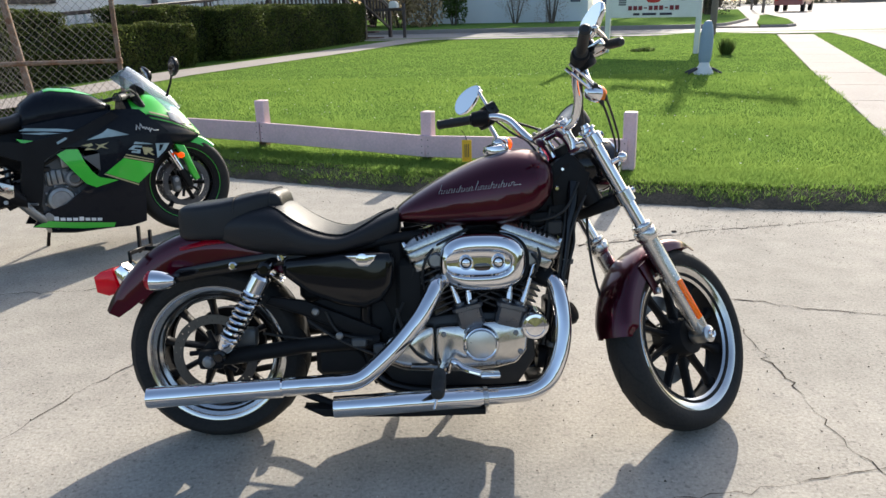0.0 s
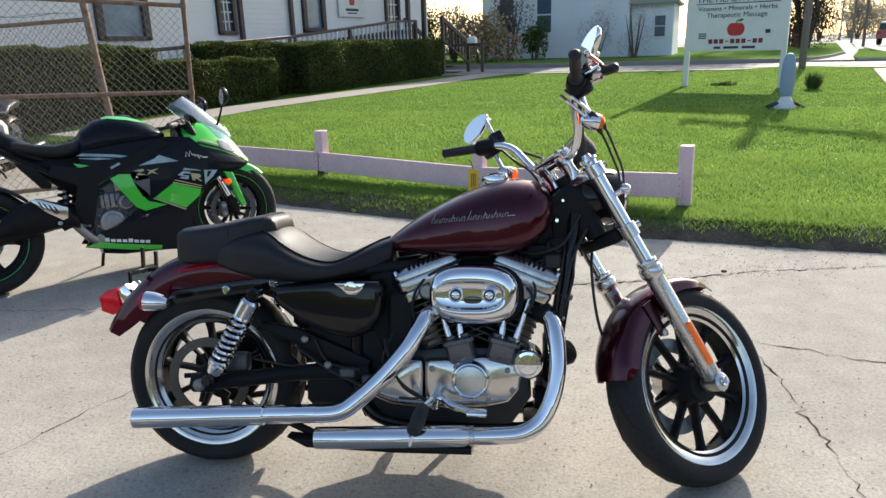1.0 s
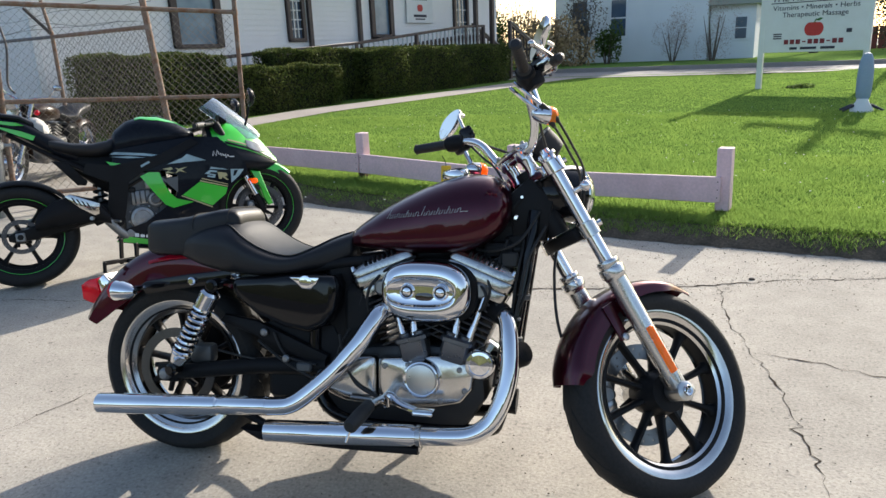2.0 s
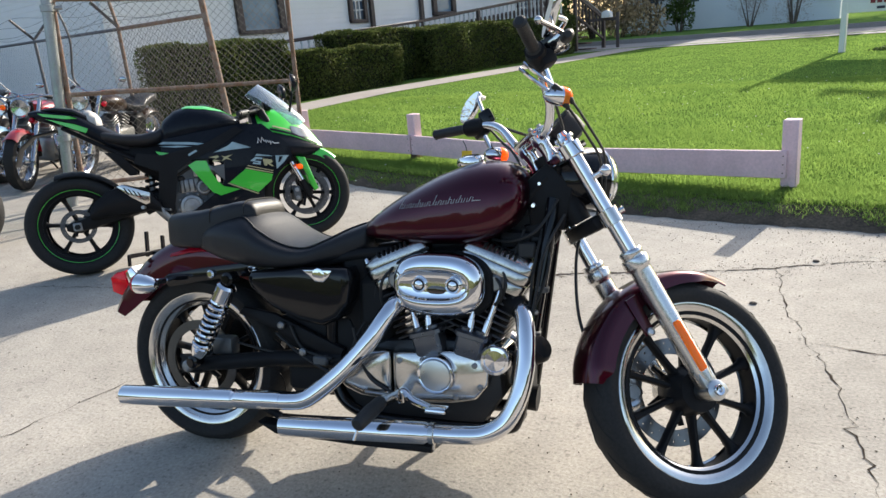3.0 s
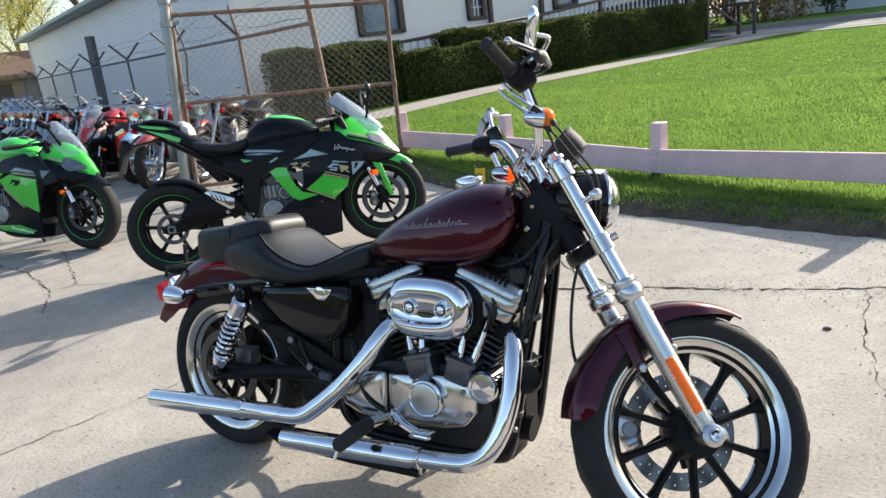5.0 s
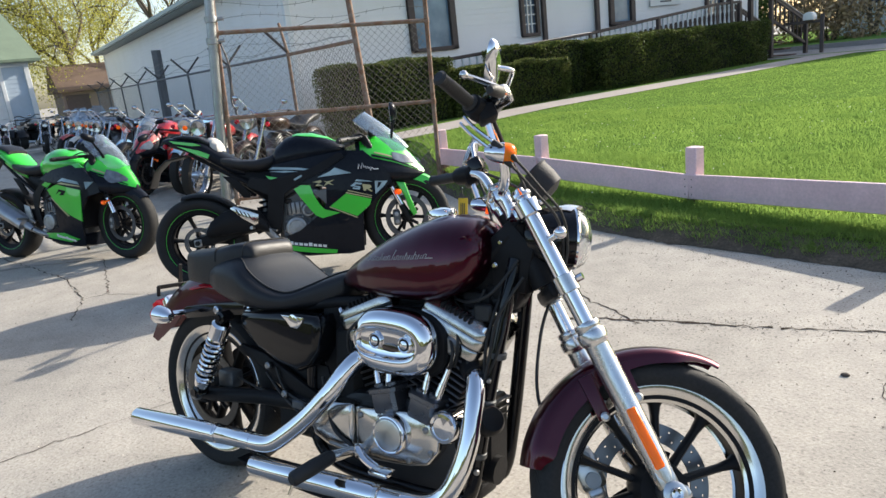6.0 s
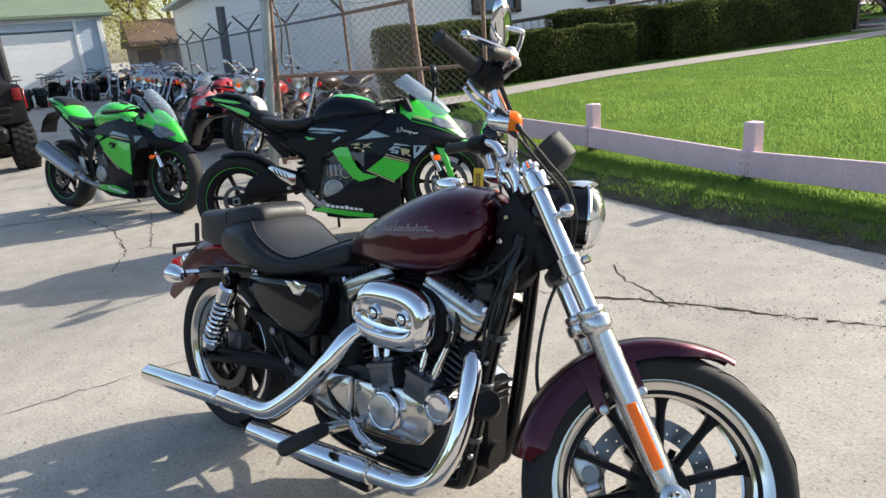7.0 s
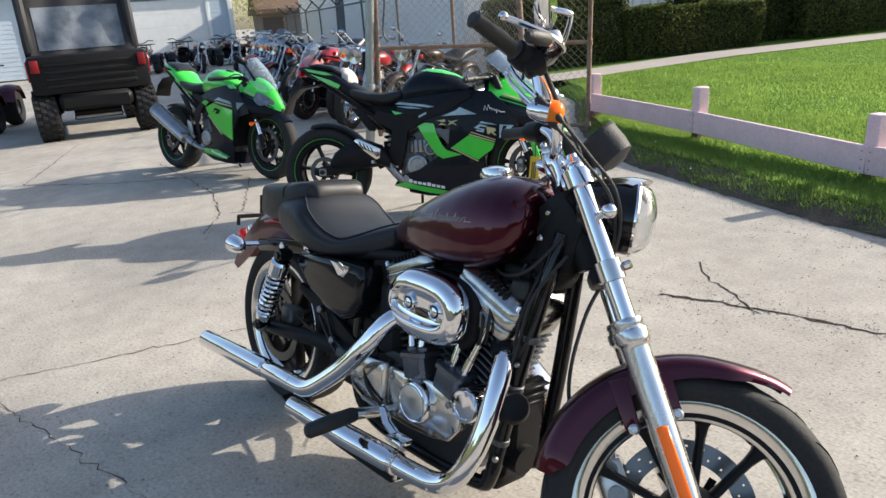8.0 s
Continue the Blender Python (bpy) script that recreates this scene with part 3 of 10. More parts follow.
for a, b, lo, hi, kind_ in WINDOWS:
    bm = BM()
    w_ = 0.15 if kind_ == "shop" else 0.10
    for c, s in (((a + w_ / 2, (lo + hi) / 2), (w_, hi - lo)), ((b - w_ / 2, (lo + hi) / 2), (w_, hi - lo)), (((a + b) / 2, lo + 0.04), (b - a, 0.08)), (((a + b) / 2, hi - 0.05), (b - a, 0.1))):
        box(bm, (c[0], WALL_D - 0.03, c[1]), (s[0], 0.09, s[1]), None, 0.006)
    win = part("window", bm, BROWN, house, "window in a dark brown frame")
    bm = BM()
    box(bm, ((a + b) / 2, WALL_D + 0.012, (lo + hi) / 2), (b - a - 0.16, 0.012, hi - lo - 0.16))
    part("pane", bm, GLASS_DARK if kind_ == "grid" else SHOP_GLASS, win)
    if kind_ == "grid":
        bm = BM()
        for i in range(1, 3):
            box(bm, (a + 0.1 + (b - a - 0.2) * i / 3, WALL_D - 0.01, (lo + hi) / 2), (0.025, 0.03, hi - lo - 0.18))
        for i in range(1, 5):
            box(bm, ((a + b) / 2, WALL_D - 0.01, lo + 0.08 + (hi - lo - 0.18) * i / 5), (b - a - 0.2, 0.03, 0.025))
        part("muntin", bm, WHITE, win, "white glazing bars")
for s_ in (6.50, 8.28):
    bm = BM()
    box(bm, (s_, WALL_D - 0.06, 1.9), (0.12, 0.09, 3.0), None, 0.01)
    part("trim", bm, BROWN, house)

plaque = thing("wall_sign", HOUSE @ pose(10.87, WALL_D - 0.05, 2.52), "small white shop sign with a red apple on the wall", "sign")
bm = BM()
box(bm, (0, 0, 0), (1.22, 0.03, 0.80), None, 0.005)
part("board", bm, WHITE, plaque)
APPLE_RED = mat("sign_red", (0.55, 0.03, 0.025), 0.5)
INK = mat("sign_ink", (0.03, 0.03, 0.05), 0.6)


def apple(bm, r_, y, c=(0, 0)):
    pts = []
    for i in range(28):
        a = 2 * math.pi * i / 28
        rr = r_ * (1 - 0.18 * max(0, math.sin(a)) ** 6 - 0.1 * max(0, -math.sin(a)) ** 8) * (1.08 if abs(math.cos(a)) > 0.5 else 1)
        pts.append((c[0] + rr * math.cos(a) * 1.08, c[1] + rr * math.sin(a)))
    return plate(bm, pts, y, y + 0.004)


part("apple", apple(BM(), 0.11, -0.021, (0, 0.02)), APPLE_RED, plaque)
bm = BM()
box(bm, (0, -0.018, -0.2), (0.6, 0.004, 0.07))
box(bm, (0, -0.018, -0.29), (0.45, 0.004, 0.035))
box(bm, (0, -0.018, 0.26), (0.7, 0.004, 0.05))
part("lettering", bm, INK, plaque)


def hedge(name, s0, s1, d0, d1, z1, label, n, seed):
    """A clipped hedge: a shade-dark core under a skin of many small leaves."""
    rg = np.random.default_rng(seed)
    ob = thing(name, HOUSE, label, "hedge")
    zb = lawn_z((HOUSE @ Vector(((s0 + s1) / 2, d0, 0))).y) - 0.05
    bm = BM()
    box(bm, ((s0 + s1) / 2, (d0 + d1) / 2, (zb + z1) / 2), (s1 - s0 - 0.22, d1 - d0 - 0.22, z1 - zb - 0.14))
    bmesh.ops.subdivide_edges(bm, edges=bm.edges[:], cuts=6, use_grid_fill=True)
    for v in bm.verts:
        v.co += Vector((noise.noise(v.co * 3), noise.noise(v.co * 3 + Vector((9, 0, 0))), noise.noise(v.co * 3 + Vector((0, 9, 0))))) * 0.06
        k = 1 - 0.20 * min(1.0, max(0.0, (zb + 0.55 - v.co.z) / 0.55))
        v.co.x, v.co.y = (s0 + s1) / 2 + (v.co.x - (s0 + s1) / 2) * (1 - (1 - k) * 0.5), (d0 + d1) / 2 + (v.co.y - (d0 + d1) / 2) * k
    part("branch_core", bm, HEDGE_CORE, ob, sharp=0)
    area = [((s1 - s0) * (z1 - zb), 0), ((s1 - s0) * (d1 - d0), 1), ((d1 - d0) * (z1 - zb), 2), ((d1 - d0) * (z1 - zb), 3)]
    tot = sum(a for a, _ in area)
    cs = []
    for a, side in area:
        k = int(n * a / tot)
        u_, v_ = rg.uniform(0, 1, k), rg.uniform(0, 1, k)
        depth = np.abs(rg.normal(0, 0.05, k))
        if side == 0:
            c = np.stack([s0 + u_ * (s1 - s0), np.full(k, d0) + depth, zb + v_ * (z1 - zb)], 1)
        elif side == 1:
            c = np.stack([s0 + u_ * (s1 - s0), d0 + v_ * (d1 - d0), np.full(k, z1) - depth], 1)
        elif side == 2:
            c = np.stack([np.full(k, s0) + depth, d0 + u_ * (d1 - d0), zb + v_ * (z1 - zb)], 1)
        else:
            c = np.stack([np.full(k, s1) - depth, d0 + u_ * (d1 - d0), zb + v_ * (z1 - zb)], 1)
        cs.append(c)
    c = np.concatenate(cs)
    # rounded shoulders, narrower foot and a wavy face
    t_ = np.clip((c[:, 2] - (z1 - 0.18)) / 0.18, 0, 1)
    mid_s, mid_d = (s0 + s1) / 2, (d0 + d1) / 2
    f = 1 - 0.35 * t_ ** 2 * 0.25
    foot = 1 - 0.16 * np.clip((zb + 0.55 - c[:, 2]) / 0.55, 0, 1)
    c[:, 1] = mid_d + (c[:, 1] - mid_d) * f * foot
    c[:, 0] = mid_s + (c[:, 0] - mid_s) * (1 - (1 - f * foot) * (d1 - d0) / (s1 - s0))
    c[:, 1] += 0.05 * np.sin(c[:, 0] * 3.1 + c[:, 2] * 2)
    c[:, 2] += 0.03 * np.sin(c[:, 0] * 4.7 + 1) + 0.02 * np.sin(c[:, 0] * 11)
    triangles("leaves", leaf_cards(rg, c, 0.03), HEDGE_LEAF, ob, 4)
    return ob


hedge("hedge", -0.14, 2.30, -0.35, 0.75, 1.41, "tall clipped dark green hedge behind the gate", 20000, 1)
hedge("hedge", 2.22, 5.12, -0.45, 0.35, 1.13, "lower clipped dark green hedge beside the footpath", 18000, 2)
hedge("hedge", 3.75, 6.25, 0.02, 0.75, 1.44, "tall clipped dark green hedge in front of the ramp", 16000, 3)
hedge("hedge", 6.1, 12.1, -0.55, 0.55, 1.42, "long clipped dark green hedge in front of the ramp", 36000, 4)

# ramp rail with turned balusters, and the steps
ramp = thing("ramp", HOUSE, "entrance ramp with a dark brown rail and white balusters", "ramp")
RAIL = [(2.4, 1.30), (7.0, 1.56), (11.7, 1.98), (12.7, 2.0)]
bm = BM()
# added upright brown panel stands in for the shade behind the balusters
plate(bm, [(2.2, 0.2), (12.9, 0.2), (12.9, 1.78), (11.7, 1.74), (7.0, 1.36), (2.2, 1.08)], 0.98, 1.02)
plate(bm, [(2.2, 0.2), (12.9, 0.2), (12.9, 1.12), (11.7, 1.12), (2.2, 0.55)], 1.02, WALL_D - 0.06)
part("deck", bm, BROWN, ramp)
for a, b in zip(RAIL, RAIL[1:]):
    for dz, h in ((0, 0.07), (-0.72, 0.08)):
        bm = BM()
        sl = -math.degrees(math.atan2(b[1] - a[1], b[0] - a[0]))
        ln = math.hypot(b[0] - a[0], b[1] - a[1])
        box(bm, (ln / 2, 0, 0), (ln, 0.07, h), pose(a[0], 0.85, a[1] + dz, 0, sl, 0), 0.008)
        part("rail", bm, BROWN, ramp)
bm = BM()
lathe(bm, [(0.03, -0.7), (0.03, -0.6), (0.018, -0.57), (0.036, -0.5), (0.022, -0.36), (0.018, -0.3), (0.034, -0.2), (0.02, -0.12), (0.03, -0.08), (0.03, -0.02)], 8)
me = bpy.data.meshes.new("baluster")
bm.to_mesh(me), bm.free()
me.materials.append(WHITE)
me.polygons.foreach_set("use_smooth", [True] * len(me.polygons))
x = 2.55
while x < 12.6:
    ob = new("baluster", me)
    ob.parent, ob.matrix_basis = ramp, pose(x, 0.85, float(np.interp(x, [q[0] for q in RAIL], [q[1] for q in RAIL])))
    x += 0.19
for x in (2.4, 4.8, 7.0, 9.4, 11.7, 12.7):
    bm = BM()
    z = float(np.interp(x, [q[0] for q in RAIL], [q[1] for q in RAIL]))
    box(bm, (x, 0.85, (0.2 + z) / 2), (0.09, 0.09, z + 0.05 - 0.2), None, 0.006)
    part("newel", bm, BROWN, ramp)
steps = thing("steps", HOUSE, "dark wooden entrance steps with sloping handrails", "steps")
for i in range(4):
    bm = BM()
    box(bm, (12.9 + 0.28 * i, 0.55, 1.02 - 0.19 * i - 0.02), (0.32, 1.3, 0.045), None, 0.006)
    part("tread", bm, POST_FOOT, steps)
SLOPE = math.degrees(math.atan2(0.72, 1.62))
for d in (-0.1, 1.2):
    for z0, hgt in ((2.02, 0.09), (1.42, 0.07)):
        bm = BM()
        box(bm, (0.88, 0, 0), (1.80, 0.06, hgt), pose(12.7, d, z0, 0, SLOPE, 0), 0.006)
        rail = part("handrail", bm, BROWN, steps)
        if z0 > 2:
            bm = BM()
            box(bm, (0.88, 0, hgt / 2 + 0.012), (1.84, 0.11, 0.024), pose(12.7, d, z0, 0, SLOPE, 0), 0.004)
            part("rail_cap", bm, SUNLIT_CAP, rail, "rail cap coloured pale for the sun on its top")
    for k in range(7):
        x = 12.9 + k * 0.2
        z = 2.0 - (x - 12.7) * 0.445
        bm = BM()
        box(bm, (x, d, z - 0.30), (0.04, 0.04, 0.60), None, 0.004)
        part("baluster", bm, BROWN, steps)
    for x, z in ((12.7, 2.10), (14.32, 1.38)):
        bm = BM()
        box(bm, (x, d, (0.35 + z) / 2), (0.1, 0.1, z - 0.35), None, 0.006)
        part("post", bm, BROWN, steps)
bm = BM()
for x in (12.3, 13.2):
    box(bm, (x, 0.85, 2.2), (0.12, 0.12, 2.2), None, 0.008)
part("porch_post", bm, BROWN, ramp)

box_post = thing("mailbox", pose(-2.75, 22.2, lawn_z(22)), "small white mailbox on a dark wooden post", "mailbox")
bm = BM()
box(bm, (0, 0, 0.5), (0.09, 0.09, 1.0), None, 0.006)
box(bm, (-0.45, 0, 0.82), (0.9, 0.06, 0.08), None, 0.006)
part("post", bm, BROWN, box_post)
bm = BM()
plate(bm, [(-0.12, 0), (0.12, 0), (0.12, 0.1)] + [(0.12 * math.cos(a), 0.1 + 0.1 * math.sin(a)) for a in (0.5, 1.0, 1.57, 2.1, 2.6)] + [(-0.12, 0.1)], -0.25, 0.25, 0.005, pose(-0.3, 0, 0.87))
part("box", bm, WHITE, box_post)

# ---- shop sign on two posts, garden ornament, round shrub ----
SIGN = pose(3.305, 15.367, 0.30, 0, 0, math.degrees(math.atan2(15.03 - 15.7, 4.12 - 2.47)))
sign = thing("shop_sign", SIGN, "white painted shop sign with a red apple on two white posts", "sign")
for x in (-0.91, 0.91):
    bm = BM()
    box(bm, (x, 0, 1.25), (0.1, 0.1, 2.6), None, 0.008)
    part("post", bm, WHITE, sign)
bm = BM()
box(bm, (0, -0.02, 1.405), (1.74, 0.05, 1.41), None, 0.006)
board = part("board", bm, WHITE, sign)
part("apple", apple(BM(), 0.140, -0.051, (0.01, 1.115)), APPLE_RED, board)
bm = BM()
sweep(bm, [(0.01, -0.05, 1.225), (0.025, -0.05, 1.27), (0.05, -0.05, 1.295)], 0.010, 6)
plate(bm, [(0.035, 1.265), (0.09, 1.31), (0.155, 1.30), (0.09, 1.255)], -0.051, -0.047)
part("apple_leaf", bm, mat("sign_green", (0.04, 0.16, 0.03), 0.5), board)


def words(text, size, width, z, material, parent, x=0, y=-0.049):
    cu = bpy.data.curves.new("lettering", "FONT")
    cu.body, cu.size, cu.align_x, cu.extrude = text, size, "CENTER", 0.002
    tmp = new("tmp", cu)
    me = bpy.data.meshes.new_from_object(tmp.evaluated_get(bpy.context.evaluated_depsgraph_get()))
    bpy.data.objects.remove(tmp)
    span = max(v.co.x for v in me.vertices) - min(v.co.x for v in me.vertices)
    me.transform(Matrix.Diagonal((width / span, 1, 1, 1)))
    return dress("lettering", me, material, parent, "", pose(x, y, z, 90, 0, 0), 0, "", "stuff")


words("THE HEALTH STORE", 0.165, 1.53, 1.635, INK, board)
words("Vitamins \u2022 Minerals \u2022 Herbs", 0.125, 1.47, 1.475, INK, board)
words("Therapeutic Massage", 0.13, 1.12, 1.345, INK, board)
bm = BM()
for i in range(10):
    if i in (3, 7):
        box(bm, (-0.455 + i * 0.104, -0.047, 0.89), (0.06, 0.006, 0.022))
    else:
        box(bm, (-0.455 + i * 0.104, -0.047, 0.89), (0.078, 0.006, 0.085))
part("number_bars", bm, mat("sign_maroon", (0.22, 0.02, 0.03), 0.6), board)
for x, z, w, h in ((-0.32, 0.77, 0.13, 0.045), (-0.06, 0.77, 0.28, 0.045), (0.27, 0.77, 0.24, 0.045), (-0.62, 1.04, 0.15, 0.022), (-0.62, 1.00, 0.15, 0.022), (-0.62, 0.96, 0.15, 0.022), (0.60, 1.06, 0.09, 0.07)):
    bm = BM()
    box(bm, (x, -0.047, z), (w, 0.006, h))
    part("print_bar", bm, INK, board)
bm = BM()
box(bm, (0, -0.047, 1.605), (1.55, 0.006, 0.016))
part("rule", bm, INK, board)

orn = thing("garden_ornament", pose(3.36, 11.45, lawn_z(11.4)), "faded blue bullet-shaped yard ornament on a white base", "ornament")
bm = BM()
lathe(bm, [(0.012, 0.800), (0.05, 0.785), (0.078, 0.72), (0.095, 0.62), (0.103, 0.46), (0.100, 0.30), (0.092, 0.21), (0.075, 0.175)], 20, Matrix.Diagonal((1, 0.7, 1, 1)))
part("body", bm, mat("faded_blue", (0.27, 0.36, 0.47), 0.6, color2=(0.33, 0.4, 0.47), scale=8, fine=0.08), orn)
bm = BM()
lathe(bm, [(0.07, 0.18), (0.085, 0.13), (0.135, 0.06), (0.155, 0.0)], 20)
part("base", bm, WHITE, orn)
for a in (20, 160, 200, 340):
    bm = BM()
    bar(bm, (0.12 * math.cos(radians(a)), 0.12 * math.sin(radians(a)), 0.09), (0.27 * math.cos(radians(a)), 0.27 * math.sin(radians(a)), 0.02), 0.022, 0.015, 8)
    part("foot", bm, INK, orn)


def leafy(name, centre, radii, n, size, material, seed, parent=None, label="", category="shrub", lumps=7, stem=True):
    rg = np.random.default_rng(seed)
    ob = thing(name, pose(*centre), label, category)
    if stem:
        bm = BM()
        for i in range(6):
            a = i * 1.05
            bar(bm, (0, 0, -radii[2] - 0.1), (radii[0] * 0.5 * math.cos(a), radii[1] * 0.5 * math.sin(a), radii[2] * 0.4), 0.03 * radii[2] + 0.008, 0.006, 6)
        part("stem", bm, BARK, ob)
    cs = []
    for i in range(lumps):
        c = rg.normal(0, 0.38, 3)
        p = rg.normal(size=(n // lumps, 3))
        p /= np.linalg.norm(p, axis=1)[:, None]
        p *= rg.uniform(0.6, 1.05, (len(p), 1)) * rg.uniform(0.45, 0.65)
        cs.append((p + c) * np.array(radii))
    triangles("leaves", leaf_cards(rg, np.concatenate(cs), size), material, ob, 4)
    return ob


# clump of upright leaves, fanning out from one foot
tuft = thing("tuft", pose(4.62, 14.6, lawn_z(14.6)), "small spiky dark green clump of garden leaves on the lawn", "plant")
gt = np.random.default_rng(5)
ta, tr = gt.uniform(0, 6.28, 420), gt.uniform(0.0, 1.0, 420) ** 0.6
foot = np.stack([0.10 * tr * np.cos(ta), 0.10 * tr * np.sin(ta), np.full(420, -0.01)], 1)
tip = np.stack([0.19 * tr * np.cos(ta) + gt.normal(0, 0.02, 420), 0.19 * tr * np.sin(ta) + gt.normal(0, 0.02, 420), gt.uniform(0.20, 0.38, 420) - 0.06 * tr], 1)
side = np.stack([-np.sin(ta), np.cos(ta), np.zeros(420)], 1) * 0.010
mid = (foot + tip) / 2
triangles("leaves", np.stack([foot, mid + side, tip, mid - side], 1), GREEN_LEAF, tuft, 4)
leafy("shrub", (3.2, 15.7, lawn_z(15.7) + 0.03), (0.30, 0.14, 0.07), 500, 0.03, GREEN_LEAF, 6, label="low dark weed patch at the foot of the sign", category="plant", stem=False)

# ---- gate of rusty tube and chain link ----


def link_mesh(bm, p0, p1, z0, z1, pitch, r_, tilt=None):
    """Chain link: crossing zigzag wires between two uprights."""
    a, b = Vector(p0), Vector(p1)
    ln, d = (b - a).length, (b - a).normalized()
    h = z1 - z0
    off = Vector((-d.y, d.x, 0)) * r_ * 0.9
    k = int((ln + h) / pitch)
    for sgn in (1, -1):
        for i in range(k + 1):
            s = i * pitch - h
            pts = []
            lo, hi = max(0.0, -s / h), min(1.0, (ln - s) / h)
            if hi <= lo:
                continue
            for t in (lo, hi):
                x = s + t * h
                if sgn < 0:
                    x = ln - x
                pts.append(a + d * x + Vector((0, 0, z0 + t * h)) + off * sgn)
            if (pts[1] - pts[0]).length > 0.02:
                bar(bm, pts[0], pts[1], r_, n=3)
    if tilt is not None:
        bmesh.ops.transform(bm, matrix=tilt, verts=bm.verts)
    return bm


P_ = Vector((-4.76, 4.72, 0))
POST_LEAN = Vector((0.055, 0.082, 1.0))          # the post leans a little
gate_post = thing("gate_post", pose(P_.x, P_.y, 0), "leaning grey steel gate post with rust streaks", "post")
bm = BM()
bar(bm, POST_LEAN * -0.05, POST_LEAN * 2.42, 0.047, n=16)
tube = part("tube", bm, GALV, gate_post)
bm = BM()
lathe(bm, [(0.052, 2.40), (0.054, 2.43), (0.04, 2.47), (0.0, 2.49)], 16, Matrix.Translation((0.0, 0.0, 0)) @ Matrix(((1, 0, 0.055, 0), (0, 1, 0.082, 0), (0, 0, 1, 0), (0, 0, 0, 1))))
part("cap", bm, GALV, tube)
for z in (0.62, 1.72, 1.92):
    bm = BM()
    lathe(bm, [(0.050, -0.03), (0.060, -0.026), (0.060, 0.026), (0.050, 0.03)], 16, Matrix.Translation(POST_LEAN * z))
    bar(bm, POST_LEAN * z + Vector((-0.04, 0.03, 0)), POST_LEAN * z + Vector((-0.10, 0.08, 0)), 0.016, n=8)
    bar(bm, POST_LEAN * z + Vector((0.03, 0.04, 0)), POST_LEAN * z + Vector((0.07, 0.09, 0)), 0.018, n=8)
    part("hinge", bm, GALV, gate_post)
bm = BM()
sweep(bm, catmull([POST_LEAN * 1.70 + Vector((0.05, 0.05, 0)), POST_LEAN * 1.45 + Vector((0.10, 0.10, 0)), POST_LEAN * 1.15 + Vector((0.07, 0.11, 0)), POST_LEAN * 1.05 + Vector((0.12, 0.13, 0))], 6), 0.009, 6)
part("chain", bm, DARK_STEEL, gate_post, "dark hanging chain")

gate = thing("gate", Matrix(), "sagging rusty tube gate leaf filled with chain link", "gate")
GA = (Vector((-4.70, 4.82, 0.06)), Vector((-4.63, 4.93, 2.30)))     # hinge side, foot and head
GB = (Vector((-3.39, 6.49, -0.02)), Vector((-3.33, 6.51, 2.22)))    # free side


def gate_at(s, z):
    a = GA[0] + (GA[1] - GA[0]) * (z / 2.3)
    b = GB[0] + (GB[1] - GB[0]) * (z / 2.3)
    return a + (b - a) * s


for z in (1.78, 0.95, 0.12):
    part("rail", bar(BM(), gate_at(0, z), gate_at(1, z), 0.021, n=10), RUST, gate)
for s in (0, 1):
    part("upright", bar(BM(), gate_at(s, 0.06), gate_at(s, 2.28), 0.023, n=10), RUST, gate)
for s in (0.0, 1.0):
    for z in (1.78, 0.95, 0.12):
        q = gate_at(s, z)
        bm = BM()
        lathe(bm, [(0.024, -0.03), (0.029, -0.026), (0.029, 0.026), (0.024, 0.03)], 12, Matrix.Translation(q))
        part("fitting", bm, RUST, gate)
bm = BM()
link_mesh(bm, GA[0], GB[0], 0.06, 1.75, 0.075, 0.0019)
part("chain_link", bm, WIRE, gate, "rusted chain link wire", sharp=0)
for i, z in enumerate((1.90, 2.04, 2.17)):
    bm = BM()
    sweep(bm, [gate_at(t, z + 0.035 * math.sin(t * 9 + i * 2)) for t in np.linspace(0, 1, 14)], 0.0026, 4)
    for k in range(12):
        q = gate_at((k + 0.5) / 12, z + 0.035 * math.sin((k + 0.5) / 12 * 9 + i * 2))
        bar(bm, q + Vector((-0.012, 0, -0.02)), q + Vector((0.012, 0, 0.02)), 0.0022, n=3)
    part("barbed_wire", bm, WIRE, gate, "slack rusty barbed wire", sharp=0)

# ---- yard fence: a leaning end post, thin posts with wire arms, one long top rail ----
HU, HN = Vector((0.32, 0.947, 0)).normalized(), Vector((-0.947, 0.32, 0)).normalized()
yard = thing("yard_fence", Matrix(), "rusty chain link yard fence with barbed wire arms", "fence")
Y0, Y1, RAIL_Z = Vector((-4.46, 6.57, 0)), Vector((-6.22, 7.03, 0)), 1.61
part("end_post", bar(BM(), (-4.20, 6.43, -0.02), (-4.60, 6.66, 2.45), 0.034, n=12), RUST, yard, "thick leaning end post")
# backlit posts and arms get their shade from darker steel colours
for k in range(8):
    p = Y1 + HN * 2.83 * k
    bm = BM()
    bar(bm, p, p + Vector((0, 0, 1.67)), 0.022, n=8)
    post = part("post", bm, RUST if k == 0 else BACKLIT_GALV, yard)
    for sg in (-1, 1):
        part("arm", bar(BM(), p + Vector((0, 0, 1.64)), p + HU * ((0.27 if k else -0.06) if sg > 0 else -0.27) + Vector((0, 0, 1.93 if sg < 0 or k else 2.02)), 0.019, n=6), DARK_STEEL if sg < 0 or k else RUST, post, "dark barbed wire arm")
part("top_rail", bar(BM(), Y0 + Vector((0, 0, RAIL_Z + 0.02)), Y1 + Vector((0, 0, RAIL_Z)), 0.023, n=10), RUST, yard)
